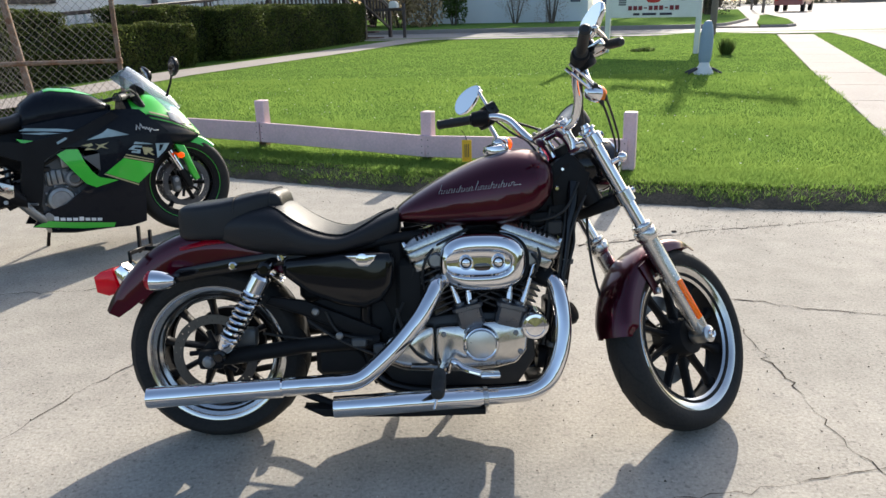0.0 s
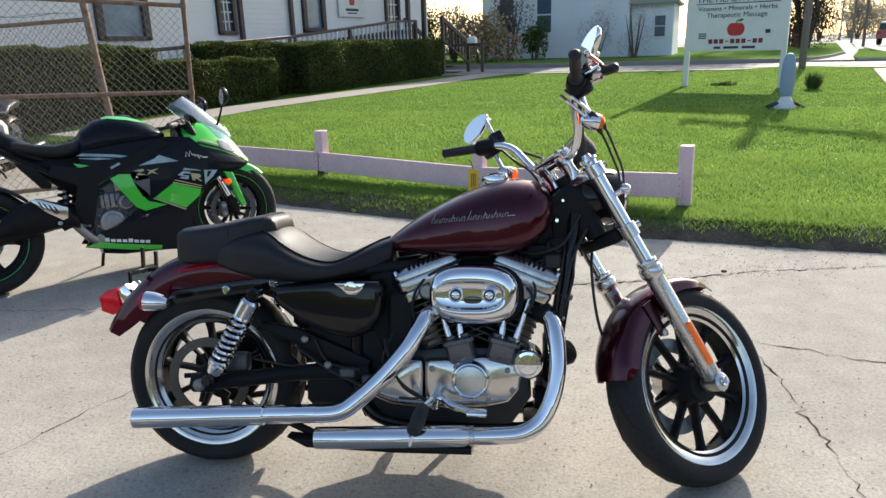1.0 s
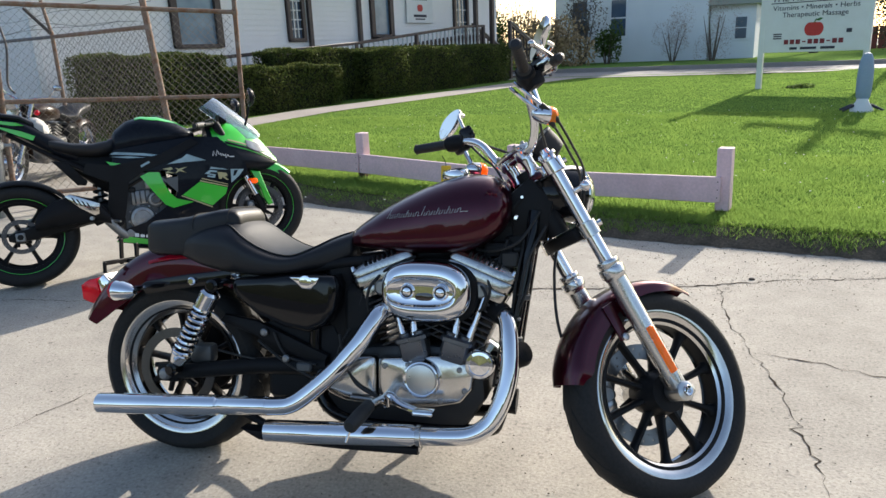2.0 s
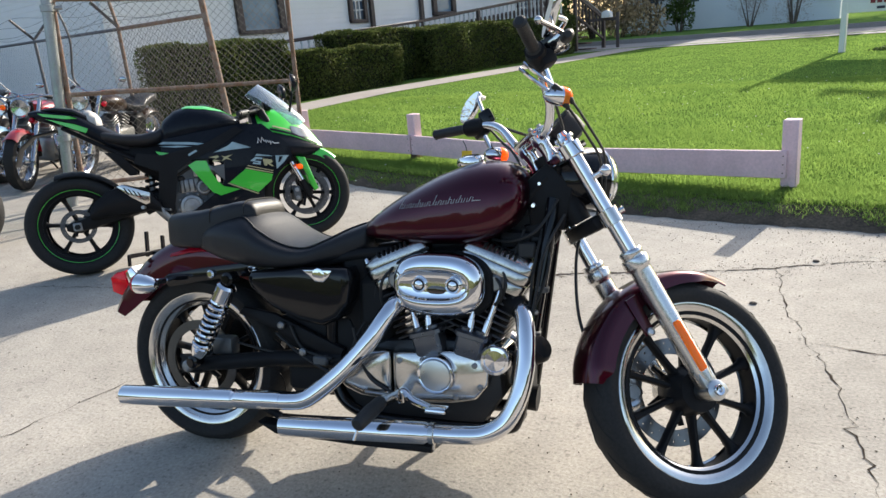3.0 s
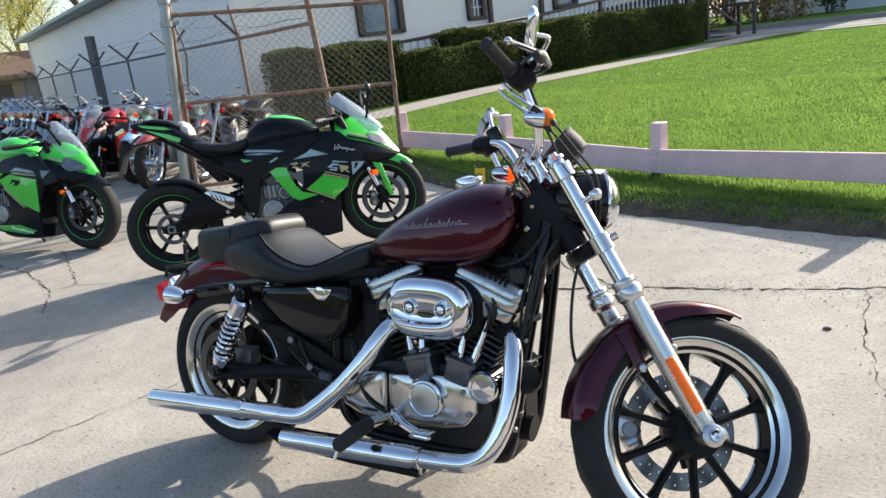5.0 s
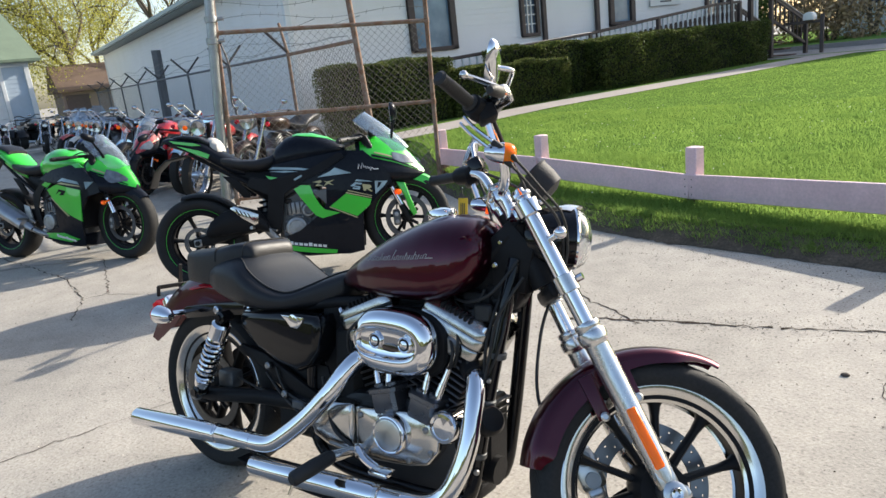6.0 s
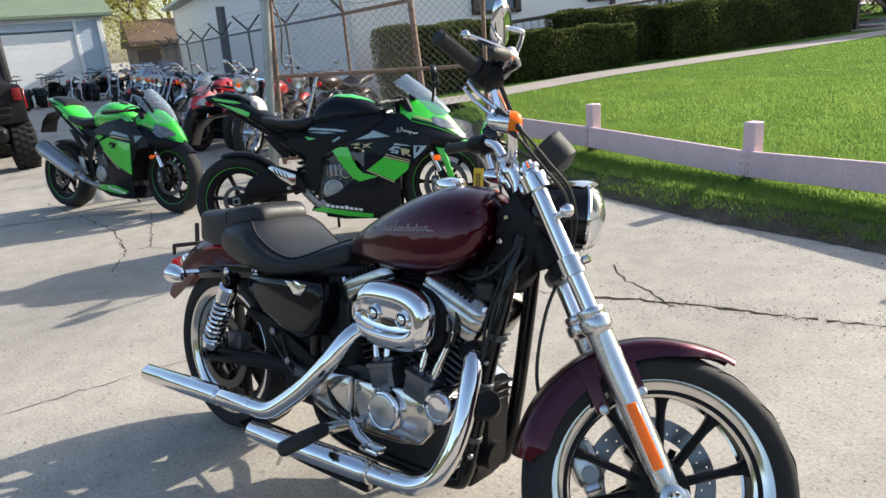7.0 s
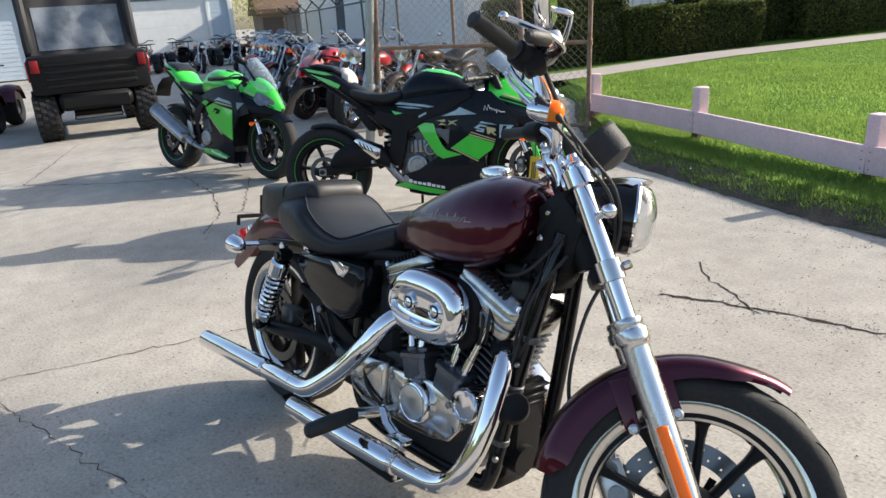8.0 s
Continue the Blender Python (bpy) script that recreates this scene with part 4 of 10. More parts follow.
part("top_rail", bar(BM(), Y1 + Vector((0, 0, RAIL_Z)), Y1 + HN * 20 + Vector((0, 0, RAIL_Z)), 0.020, n=8), BACKLIT_GALV, yard)
part("chain_link", link_mesh(BM(), Y0 + Vector((0.06, -0.02, 0)), Y1, 0.05, RAIL_Z, 0.07, 0.0019), WIRE, yard, "rusted chain link wire", sharp=0)
part("chain_link", link_mesh(BM(), Y1, Y1 + HN * 20, 0.05, RAIL_Z, 0.11, 0.0016), GALV, yard, sharp=0)
bm = BM()
for k, (z, o) in enumerate(((1.74, 0.10), (1.93, 0.28), (1.93, -0.28), (1.74, -0.10))):
    sweep(bm, [Y1 - HN * 1.7 + HN * t + HU * o + Vector((0, 0, z - 0.05 * abs(math.sin((t - 1.7) * math.pi / 2.83)) + 0.02 * math.sin(t * 3 + k))) for t in np.linspace(0, 21, 90)], 0.0035, 3)
part("barbed_wire", bm, WIRE, yard, sharp=0)
pole = thing("steel_pole", pose(-15.75, 10.6, 0, 0, 3, 0), "square dark steel pole against the white wall", "pole")
bm = BM()
box(bm, (0, 0, 1.19), (0.17, 0.17, 2.38), pose(0, 0, 0, 0, 0, 20), 0.01)
part("tube", bm, mat("dark_pole", (0.12, 0.12, 0.125), 0.6, scale=6, fine=0.2), pole)

# ---- garage at the far end of the yard ----
garage = thing("garage", pose(-28.5, 9.2, 0, 0, 0, 84), "pale blue garage with a white door and green roof", "garage")
bm = BM()
clap(bm, (-6.0, 0, 0), (3.2, 0, 0), 0.05, 3.0, (0, -1, 0), 0.16, [(1.7, 8.25, 0, 2.55)])
clap(bm, (3.2, 0, 0), (3.2, 7, 0), 0.05, 3.0, (1, 0, 0), 0.16)
part("wall", bm, PALE_BLUE, garage, sharp=20, kind="stuff")
bm = BM()
box(bm, (-1.4, 3.6, 1.5), (9.1, 6.9, 2.95))
part("core", bm, PALE_BLUE, garage)
bm = BM()
for i in range(5):
    box(bm, (-1.02, 0.0, 0.26 + i * 0.505), (6.45, 0.06, 0.497), None, 0.006)
part("door", bm, WHITE, garage, "white sectional garage door")
bm = BM()
for x, w in ((-4.32, 0.14), (2.28, 0.14), (3.2, 0.18)):
    box(bm, (x, -0.03, 1.5), (w, 0.08, 3.0), None, 0.01)
box(bm, (-1.4, -0.04, 3.0), (9.4, 0.1, 0.2), None, 0.01)
part("trim", bm, WHITE, garage)
bm = BM()
plate(bm, [(-0.4, 3.05), (-0.4, 3.15), (3.6, 5.4), (7.6, 3.15), (7.6, 3.05)], -3.7, 6.4, 0, pose(0, 0, 0, 0, 0, 90))
part("roof", bm, ROOF_GREEN, garage, "green shingle roof", sharp=20)

shed = thing("shed", pose(-52, 27.5, 0, 0, 0, 75), "low brown shed with a rusty roof", "shed")
bm = BM()
box(bm, (0, 2, 1.1), (7, 4, 2.2), None, 0.02)
part("wall", bm, mat("shed_wall", (0.24, 0.18, 0.15), 0.8, fine=0.2), shed)
bm = BM()
plate(bm, [(-0.6, 2.2), (-0.6, 2.35), (2, 4.2), (4.6, 2.35), (4.6, 2.2)], -3.8, 3.8, 0, pose(0, 0, 0, 0, 0, 90))
part("roof", bm, ROOF_BROWN, shed, sharp=20)
bm = BM()
box(bm, (-2.5, -0.01, 1.0), (1.6, 0.08, 1.9), None, 0.01)
part("door", bm, BROWN, shed)

# ---- white house across the side road ----
FAR_WHITE = mat("dull_pale_siding", (0.70, 0.73, 0.77), 0.7, color2=(0.62, 0.65, 0.69), scale=0.8, amount=0.6, fine=0.05)
far = thing("house", pose(-1.0, 33.5, 0.45, 0, 0, -10), "white two storey house across the side road", "house")
bm = BM()
clap(bm, (-3.5, 0, 0), (3.2, 0, 0), 0.1, 6.2, (0, -1, 0), 0.2, [(-0.9, -0.2, 1.2, 2.8), (1.1, 1.8, 3.6, 5.2)])
part("wall", bm, FAR_WHITE, far, sharp=20, kind="stuff")
bm = BM()
box(bm, (-0.15, 4, 3.1), (6.6, 7.9, 6.1))
part("core", bm, FAR_WHITE, far)
bm = BM()
plate(bm, [(-4.0, 6.1), (-4.0, 6.3), (-0.15, 9.0), (3.7, 6.3), (3.7, 6.1)], -0.4, 8.4)
part("roof", bm, ROOF, far, sharp=20)
bm = BM()
clap(bm, (3.2, 0.8, 0), (5.0, 0.8, 0), 0.1, 2.3, (0, -1, 0), 0.2, [(1.0, 1.5, 0.9, 1.8)])
box(bm, (4.1, 2.9, 1.2), (1.8, 4.0, 2.3))
part("wing", bm, FAR_WHITE, far, kind="stuff")
bm = BM()
plate(bm, [(3.0, 2.3), (3.0, 2.42), (4.1, 3.3), (5.2, 2.42), (5.2, 2.3)], 0.5, 5.0)
part("wing_roof", bm, ROOF, far, sharp=20)
for x, y, z, w, h in ((-0.55 - 0.0, -0.0, 2.0, 0.7, 1.6), (1.45, 0, 4.4, 0.7, 1.6), (4.45, 0.8, 1.35, 0.5, 0.9), (-2.3, -0.02, 2.0, 0.7, 1.6)):
    bm = BM()
    box(bm, (x, y - 0.03, z), (w + 0.14, 0.06, h + 0.14), None, 0.01)
    win = part("window", bm, FAR_WHITE, far)
    bm = BM()
    box(bm, (x, y - 0.062, z + h * 0.25), (w - 0.06, 0.02, h * 0.46))
    box(bm, (x, y - 0.062, z - h * 0.25), (w - 0.06, 0.02, h * 0.46))
    part("pane", bm, GLASS_DARK, win)

FAR_GRASS = mat("far_grass", (0.15, 0.235, 0.06), 0.95, color2=(0.10, 0.17, 0.045), spec=0.0, scale=0.6, amount=0.7, fine=0.35, fine_scale=12, bump=0.8, bump_scale=30)
KERB = mat("old_kerb", (0.30, 0.27, 0.25), 0.9, scale=2, fine=0.2, bump=0.3)


def prism(outline, z0, z1):
    """An upright slab over an outline in plan."""
    bm = BM()
    low, top = [bm.verts.new((x, y, z0)) for x, y in outline], [bm.verts.new((x, y, z1)) for x, y in outline]
    bm.faces.new(top), bm.faces.new(low)
    for i in range(len(low)):
        j = (i + 1) % len(low)
        bm.faces.new((low[i], low[j], top[j], top[i]))
    return fix(bm)


VERGE_EDGE = [(-60, 25.6), (-3, 25.35), (4.5, 25.05), (6.4, 24.9), (7.2, 25.1), (7.9, 25.9), (8.9, 28.0), (10.6, 32.0), (16.1, 50.5), (19.5, 62)]
part("verge", prism(VERGE_EDGE + [(-60, 62)], 0.38, 0.545), FAR_GRASS, None, "green verge in front of the white house", sharp=0, kind="structure")
part("kerb", prism(VERGE_EDGE + [(x, y - 0.16) for x, y in reversed(VERGE_EDGE)], 0.38, 0.560), KERB, None, "worn grey kerb along the verge", sharp=0, kind="structure")
ISLAND = [(8.6, 24.6), (9.4, 24.5), (10.0, 25.4), (11.9, 31.1), (14.1, 39.6), (13.3, 38.5), (11.3, 32.6), (9.4, 27.2)]
part("verge", prism(ISLAND, 0.38, 0.525), FAR_GRASS, None, "small green corner island between pavement and road", sharp=0, kind="structure")
part("kerb", prism([(8.6 + (x - 8.6) * 1.02, 24.45 + (y - 24.6) * 1.01) for x, y in ISLAND], 0.38, 0.505), KERB, None, "worn grey kerb round the corner island", sharp=0, kind="structure")
part("far_pavement", quad_strip([(7.3, 24.9), (8.0, 25.9), (9.0, 28.0), (10.7, 32.0), (16.2, 50.5), (27.3, 88)], [(8.7, 24.5), (9.3, 25.9), (10.3, 28.0), (11.9, 32.0), (17.5, 50.5), (28.8, 88)], lambda y: 0.47, 0.0), CONCRETE_PALE, None,
     "pale pavement running along the main road", sharp=0, kind="structure")

# ---- trees and shrubs ----


def tree(name, place, height, crown_r, n_leaf, leaf, material, seed, label, spread=0.5, trunk_r=0.16, levels=3, droop=0.0):
    rg = random.Random(seed)
    ob = thing(name, pose(*place), label, "tree")
    bm = BM()
    tips = []

    def limb(p, d, ln, r_, lvl):
        pts, rs = [p], [r_]
        k = 4
        for i in range(k):
            d = (d + Vector((rg.gauss(0, 0.13), rg.gauss(0, 0.13), rg.gauss(0.03, 0.08) - droop * 0.1 * lvl))).normalized()
            p = p + d * ln / k
            pts.append(p), rs.append(r_ * (1 - 0.5 * (i + 1) / k))
            if lvl > 0:
                tips.append(p.copy())
        sweep(bm, pts, rs, 6 if lvl < 2 else 4)
        if lvl < levels:
            for i in range(5 if lvl == 0 else 4):
                a = rg.uniform(0, 6.28)
                q = pts[rg.randint(2, k)]
                nd = (d + Vector((math.cos(a), math.sin(a), rg.uniform(-0.1, 0.5))) * (spread + 0.35)).normalized()
                limb(q, nd, ln * rg.uniform(0.5, 0.75), r_ * 0.5, lvl + 1)

    limb(Vector((0, 0, -0.1)), Vector((rg.gauss(0, 0.05), rg.gauss(0, 0.05), 1)), height * 0.45, trunk_r, 0)
    part("trunk", bm, BARK, ob, sharp=0)
    if n_leaf:
        g = np.random.default_rng(seed)
        t_ = np.array([tuple(v) for v in tips])
        c = t_[g.integers(0, len(t_), n_leaf)] + g.normal(0, crown_r, (n_leaf, 3)) * np.array([1, 1, 0.8 + droop])
        c[:, 2] -= droop * np.abs(g.normal(0, 0.6, n_leaf))
        triangles("crown", leaf_cards(g, c, leaf), material, ob, 4)
    return ob


tree("tree", (-56, 27, 0), 15, 0.9, 26000, 0.085, SPRING_LEAF, 11, "tall willow in pale yellow-green spring leaf", droop=0.8, trunk_r=0.35)
tree("tree", (-57, 22, 0), 14, 0.9, 22000, 0.085, SPRING_LEAF, 12, "tall willow in pale yellow-green spring leaf", droop=0.8, trunk_r=0.3)
tree("tree", (-50, 32, 0), 15, 0.5, 900, 0.12, SPRING_LEAF, 13, "tall tree still almost bare in early spring", trunk_r=0.3, levels=4)
tree("tree", (-42, 33, 0), 14, 0.5, 700, 0.12, SPRING_LEAF, 14, "tall tree still almost bare in early spring", trunk_r=0.28, levels=4)
tree("tree", (-66, 34, 0), 15, 0.7, 9000, 0.09, SPRING_LEAF, 15, "spreading tree in pale spring leaf", trunk_r=0.3)
# pale grey-green leaf colour carries the distance haze
HAZY_LEAF = mat("hazed_bud_leaf", (0.27, 0.26, 0.20), 0.8, island=0.35, scale=1, spec=0.1, leaf=0.4)
tree("tree", (15.2, 66, 0.5), 12, 0.7, 6000, 0.14, HAZY_LEAF, 17, "street tree in grey-green bud beside the main road", trunk_r=0.2)
for i, (x, y, s) in enumerate(((37.5, 112, 3.0), (43.0, 132, 4.2), (47.0, 130, 3.6), (50.0, 126, 4.4), (53.5, 128, 3.4), (57.0, 122, 4.2), (40.5, 140, 4.0), (61.5, 140, 5.0))):
    leafy("tree", (x, y, s + 0.6), (s, s, s * 1.15), 5200, 0.17, HAZY_LEAF, 60 + i, label="hazy street tree in grey-green bud far down the main road", category="tree", lumps=9)
tree("tree", (7.5, 40, 0.45), 9, 0.6, 7000, 0.14, GREEN_LEAF, 19, "dark leafy tree beside the white house", trunk_r=0.22)
tree("tree", (-8.5, 32, 0.45), 9, 0.6, 5000, 0.12, SPRING_LEAF, 20, "thin tree in pale spring leaf behind the shop", trunk_r=0.15)
tree("tree", (-12, 36, 0.45), 11, 0.6, 6000, 0.12, SPRING_LEAF, 21, "thin tree in pale spring leaf behind the shop", trunk_r=0.2)
BUFF_LEAF = mat("buff_buds", (0.42, 0.30, 0.17), 0.7, island=0.4, spec=0.2)
TWIG = mat("fine_twig", (0.34, 0.27, 0.24), 0.9, color2=(0.26, 0.20, 0.18), scale=6)
leafy("shrub", (-3.9, 29.5, 1.5), (1.5, 1.2, 1.2), 3500, 0.09, BUFF_LEAF, 31, label="twiggy buff shrub before the white house")
leafy("shrub", (-1.8, 31.0, 1.3), (0.7, 0.6, 1.0), 1200, 0.08, GREEN_LEAF, 32, label="dark shrub against the white house")
leafy("shrub", (0.8, 31.3, 1.4), (0.9, 0.6, 1.0), 2600, 0.028, TWIG, 33, label="bare twiggy shrub against the white house")
leafy("shrub", (2.3, 30.8, 1.7), (0.8, 0.6, 1.4), 2600, 0.028, TWIG, 34, label="bare twiggy shrub against the white house")
leafy("shrub", (-6.5, 28.5, 1.4), (1.4, 1.0, 1.1), 3000, 0.09, GREEN_LEAF, 35, label="green shrub beside the side road")
leafy("shrub", (-6.4, 30.2, 1.7), (1.4, 1.0, 1.5), 3500, 0.08, BUFF_LEAF, 36, label="twiggy buff shrub beside the side road")
leafy("shrub", (-8.6, 30.4, 1.7), (1.4, 1.0, 1.5), 3500, 0.08, GREEN_LEAF, 37, label="dark green shrub beside the side road")
leafy("shrub", (-5.2, 30.6, 2.4), (1.2, 1.0, 2.1), 4000, 0.032, TWIG, 38, label="tall bare twiggy shrub beside the side road")
leafy("shrub", (-2.9, 31.8, 2.2), (1.1, 0.8, 1.9), 1800, 0.06, BARK, 39, label="tall bare twiggy shrub beside the white house")
leafy("shrub", (-10.6, 30.0, 2.0), (1.6, 1.2, 1.8), 3500, 0.09, BUFF_LEAF, 40, label="twiggy buff shrub behind the shop steps")
leafy("shrub", (11.9, 42.5, 4.2), (2.4, 2.2, 4.4), 22000, 0.075, mat("dark_conifer", (0.055, 0.055, 0.042), 0.8, island=0.4, scale=1, spec=0.1, leaf=0.2), 43, label="tall dark dense conifer beside the far pavement", category="tree", lumps=16)
red_fence = thing("fence", pose(10.4, 47.0, 0.54, 0, 0, 4), "low dark red board fence behind the conifer", "fence")
for i in range(12):
    bm = BM()
    box(bm, (-2.75 + i * 0.5, 0, 0.62), (0.46, 0.05, 1.24), None, 0.01)
    part("board", bm, mat("dull_red_board", (0.20, 0.055, 0.05), 0.8, fine=0.15), red_fence)
for x, y, h, rz in ((6.05, 20.75, 6.1, -37), (16.7, 48, 8, -15), (20.9, 63, 9, -15), (31.2, 99, 9, -15)):
    up = thing("utility_pole", pose(x, y, 0.40, 0, 0, rz), "tall weathered wooden utility pole beside the road", "pole")
    bm = BM()
    bar(bm, (0, 0, -0.05), (0, 0, h), 0.092, 0.078, 12)
    part("shaft", bm, PALE_TIMBER, up)
    bm = BM()
    box(bm, (0.25, -0.12, h - 0.85), (2.45, 0.1, 0.16), None, 0.008)
    arm = part("crossarm", bm, PALE_TIMBER, up)
    for ix in (-0.9, -0.35, 0.6, 1.15, 1.4):
        bm = BM()
        lathe(bm, [(0.015, 0.06), (0.05, 0.08), (0.035, 0.12), (0.05, 0.15), (0.03, 0.2), (0, 0.22)], 10, pose(ix, -0.12, h - 0.85))
        part("insulator", bm, BACKLIT_GALV, arm)
FAR_WALL = mat("far_wall", (0.36, 0.27, 0.22), 0.8, scale=0.2)
for x, y, w, h in ((62, 124, 12, 3.6), (24, 142, 9, 6.0)):
    shop = thing("building", pose(x, y, 0.3, 0, 0, -16), "far brown shop building along the main road", "building")
    bm = BM()
    box(bm, (0, 0, h / 2), (w, 9, h), None, 0.05)
    part("wall", bm, FAR_WALL, shop)
    bm = BM()
    box(bm, (0, 0, h + 0.15), (w + 0.5, 9.5, 0.35), None, 0.04)
    part("roof", bm, ROOF, shop)
    for k in range(3):
        bm = BM()
        box(bm, (-w / 3 + k * w / 3, -4.52, 1.6), (w / 4.5, 0.12, 2.0), None, 0.02)
        part("window", bm, GLASS_DARK, shop)

# unseen leafy bank added behind the camera to darken reflections, soft uneven top
bm = BM()
prev = None
for k in range(221):
    a = radians(165 + k)
    top = 6.6 + 1.6 * math.sin(a * 9) + 0.9 * math.sin(a * 23 + 1) + 0.45 * math.sin(a * 51)
    col = [bm.verts.new(((50 + d) * math.cos(a), (50 + d) * math.sin(a), z)) for d, z in ((0, -0.1), (-1.2, top * 0.35), (-0.6, top * 0.75), (1.0, top), (4.0, top * 0.9), (6.0, -0.1))]
    if prev:
        for j in range(5):
            bm.faces.new((prev[j], prev[j + 1], col[j + 1], col[j]))
    prev = col
part("tree_bank", fix(bm), mat("unseen_leafage", (0.075, 0.085, 0.045), 0.95, color2=(0.04, 0.05, 0.025), scale=0.5, amount=0.9, fine=0.4, fine_scale=4, spec=0.1), None, "unseen leafy bank added behind the camera for dark reflections", sharp=180, kind="structure")

# ---- materials of the motorcycles ----
CHROME = mat("chrome", (0.76, 0.76, 0.78), 0.035, metal=1.0, color2=(0.70, 0.70, 0.72), scale=12, rough_var=0.02)
ALU = mat("satin_aluminium", (0.62, 0.62, 0.61), 0.3, metal=1.0, color2=(0.52, 0.52, 0.51), scale=20, rough_var=0.08)
ALU_BRIGHT = mat("polished_aluminium", (0.66, 0.645, 0.62), 0.13, metal=1.0, color2=(0.52, 0.505, 0.48), scale=20, rough_var=0.06)
STEEL = mat("dull_steel", (0.30, 0.30, 0.30), 0.4, metal=0.9, color2=(0.2, 0.19, 0.18), scale=20, rough_var=0.1)
GREY_METAL = mat("grey_metal", (0.11, 0.115, 0.12), 0.45, metal=0.6, scale=20, rough_var=0.1)
MAROON = mat("deep_red_metallic_paint", (0.058, 0.0010, 0.0105), 0.34, metal=0.9, color2=(0.044, 0.0008, 0.008), scale=5, coat=0.75, fine=0.15, fine_scale=900, spec=0.1)
GLOSS_BLACK = mat("gloss_black", (0.006, 0.006, 0.007), 0.12, coat=0.5, spec=0.08, color2=(0.006, 0.006, 0.007), scale=6, rough_var=0.04)
SATIN_BLACK = mat("satin_black", (0.015, 0.015, 0.016), 0.38, spec=0.08, color2=(0.012, 0.011, 0.011), scale=12, rough_var=0.1, bump=0.1)
RUBBER = mat("tyre_rubber", (0.019, 0.019, 0.019), 0.72, color2=(0.028, 0.026, 0.024), scale=9, fine=0.15, bump=0.25, bump_scale=120, spec=0.22)
GRIP = mat("grip_rubber", (0.012, 0.012, 0.012), 0.6, scale=20, bump=0.3, bump_scale=200)
LEATHER = mat("black_vinyl", (0.013, 0.013, 0.015), 0.42, color2=(0.017, 0.017, 0.019), scale=10, bump=0.2, bump_scale=260, rough_var=0.08, spec=0.30)
RED_LENS = mat("red_lens", (0.55, 0.006, 0.035), 0.15, color2=(0.45, 0.005, 0.028), coat=0.5, leaf=0.5)
AMBER_LENS = mat("amber_lens", (1.0, 0.30, 0.012), 0.2, color2=(0.9, 0.25, 0.01), coat=0.5, leaf=0.5)
YELLOW_TAG = mat("yellow_tag", (0.85, 0.55, 0.02), 0.55)
MIRROR = mat("mirror_glass", (0.88, 0.90, 0.92), 0.015, metal=1.0, color2=(0.86, 0.88, 0.9))
CLEAR = mat("clear_lens", (0.95, 0.96, 0.97), 0.03, trans=1.0, color2=(0.93, 0.95, 0.96))
SILVER_INK = mat("silver_print", (0.55, 0.52, 0.48), 0.35, metal=0.6)
SLIDER_ALU = mat("satin_slider_aluminium", (0.64, 0.64, 0.645), 0.25, metal=1.0, color2=(0.54, 0.54, 0.545), scale=20, rough_var=0.08)
ROCKER_ALU = mat("cast_rocker_aluminium", (0.50, 0.49, 0.47), 0.22, metal=1.0, color2=(0.30, 0.29, 0.28), scale=24, rough_var=0.07, fine=0.1)
COVER_ALU = mat("buffed_cover_aluminium", (0.64, 0.62, 0.59), 0.19, metal=1.0, color2=(0.54, 0.52, 0.49), scale=9, rough_var=0.07, fine=0.05)
# near-black colour gives the shade of gap fillers, grooves, slots and outlets
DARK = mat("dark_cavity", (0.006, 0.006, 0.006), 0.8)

AX = pose(0, 0, 0, -90, 0, 0)      # turns the z axis of a lathe to +y


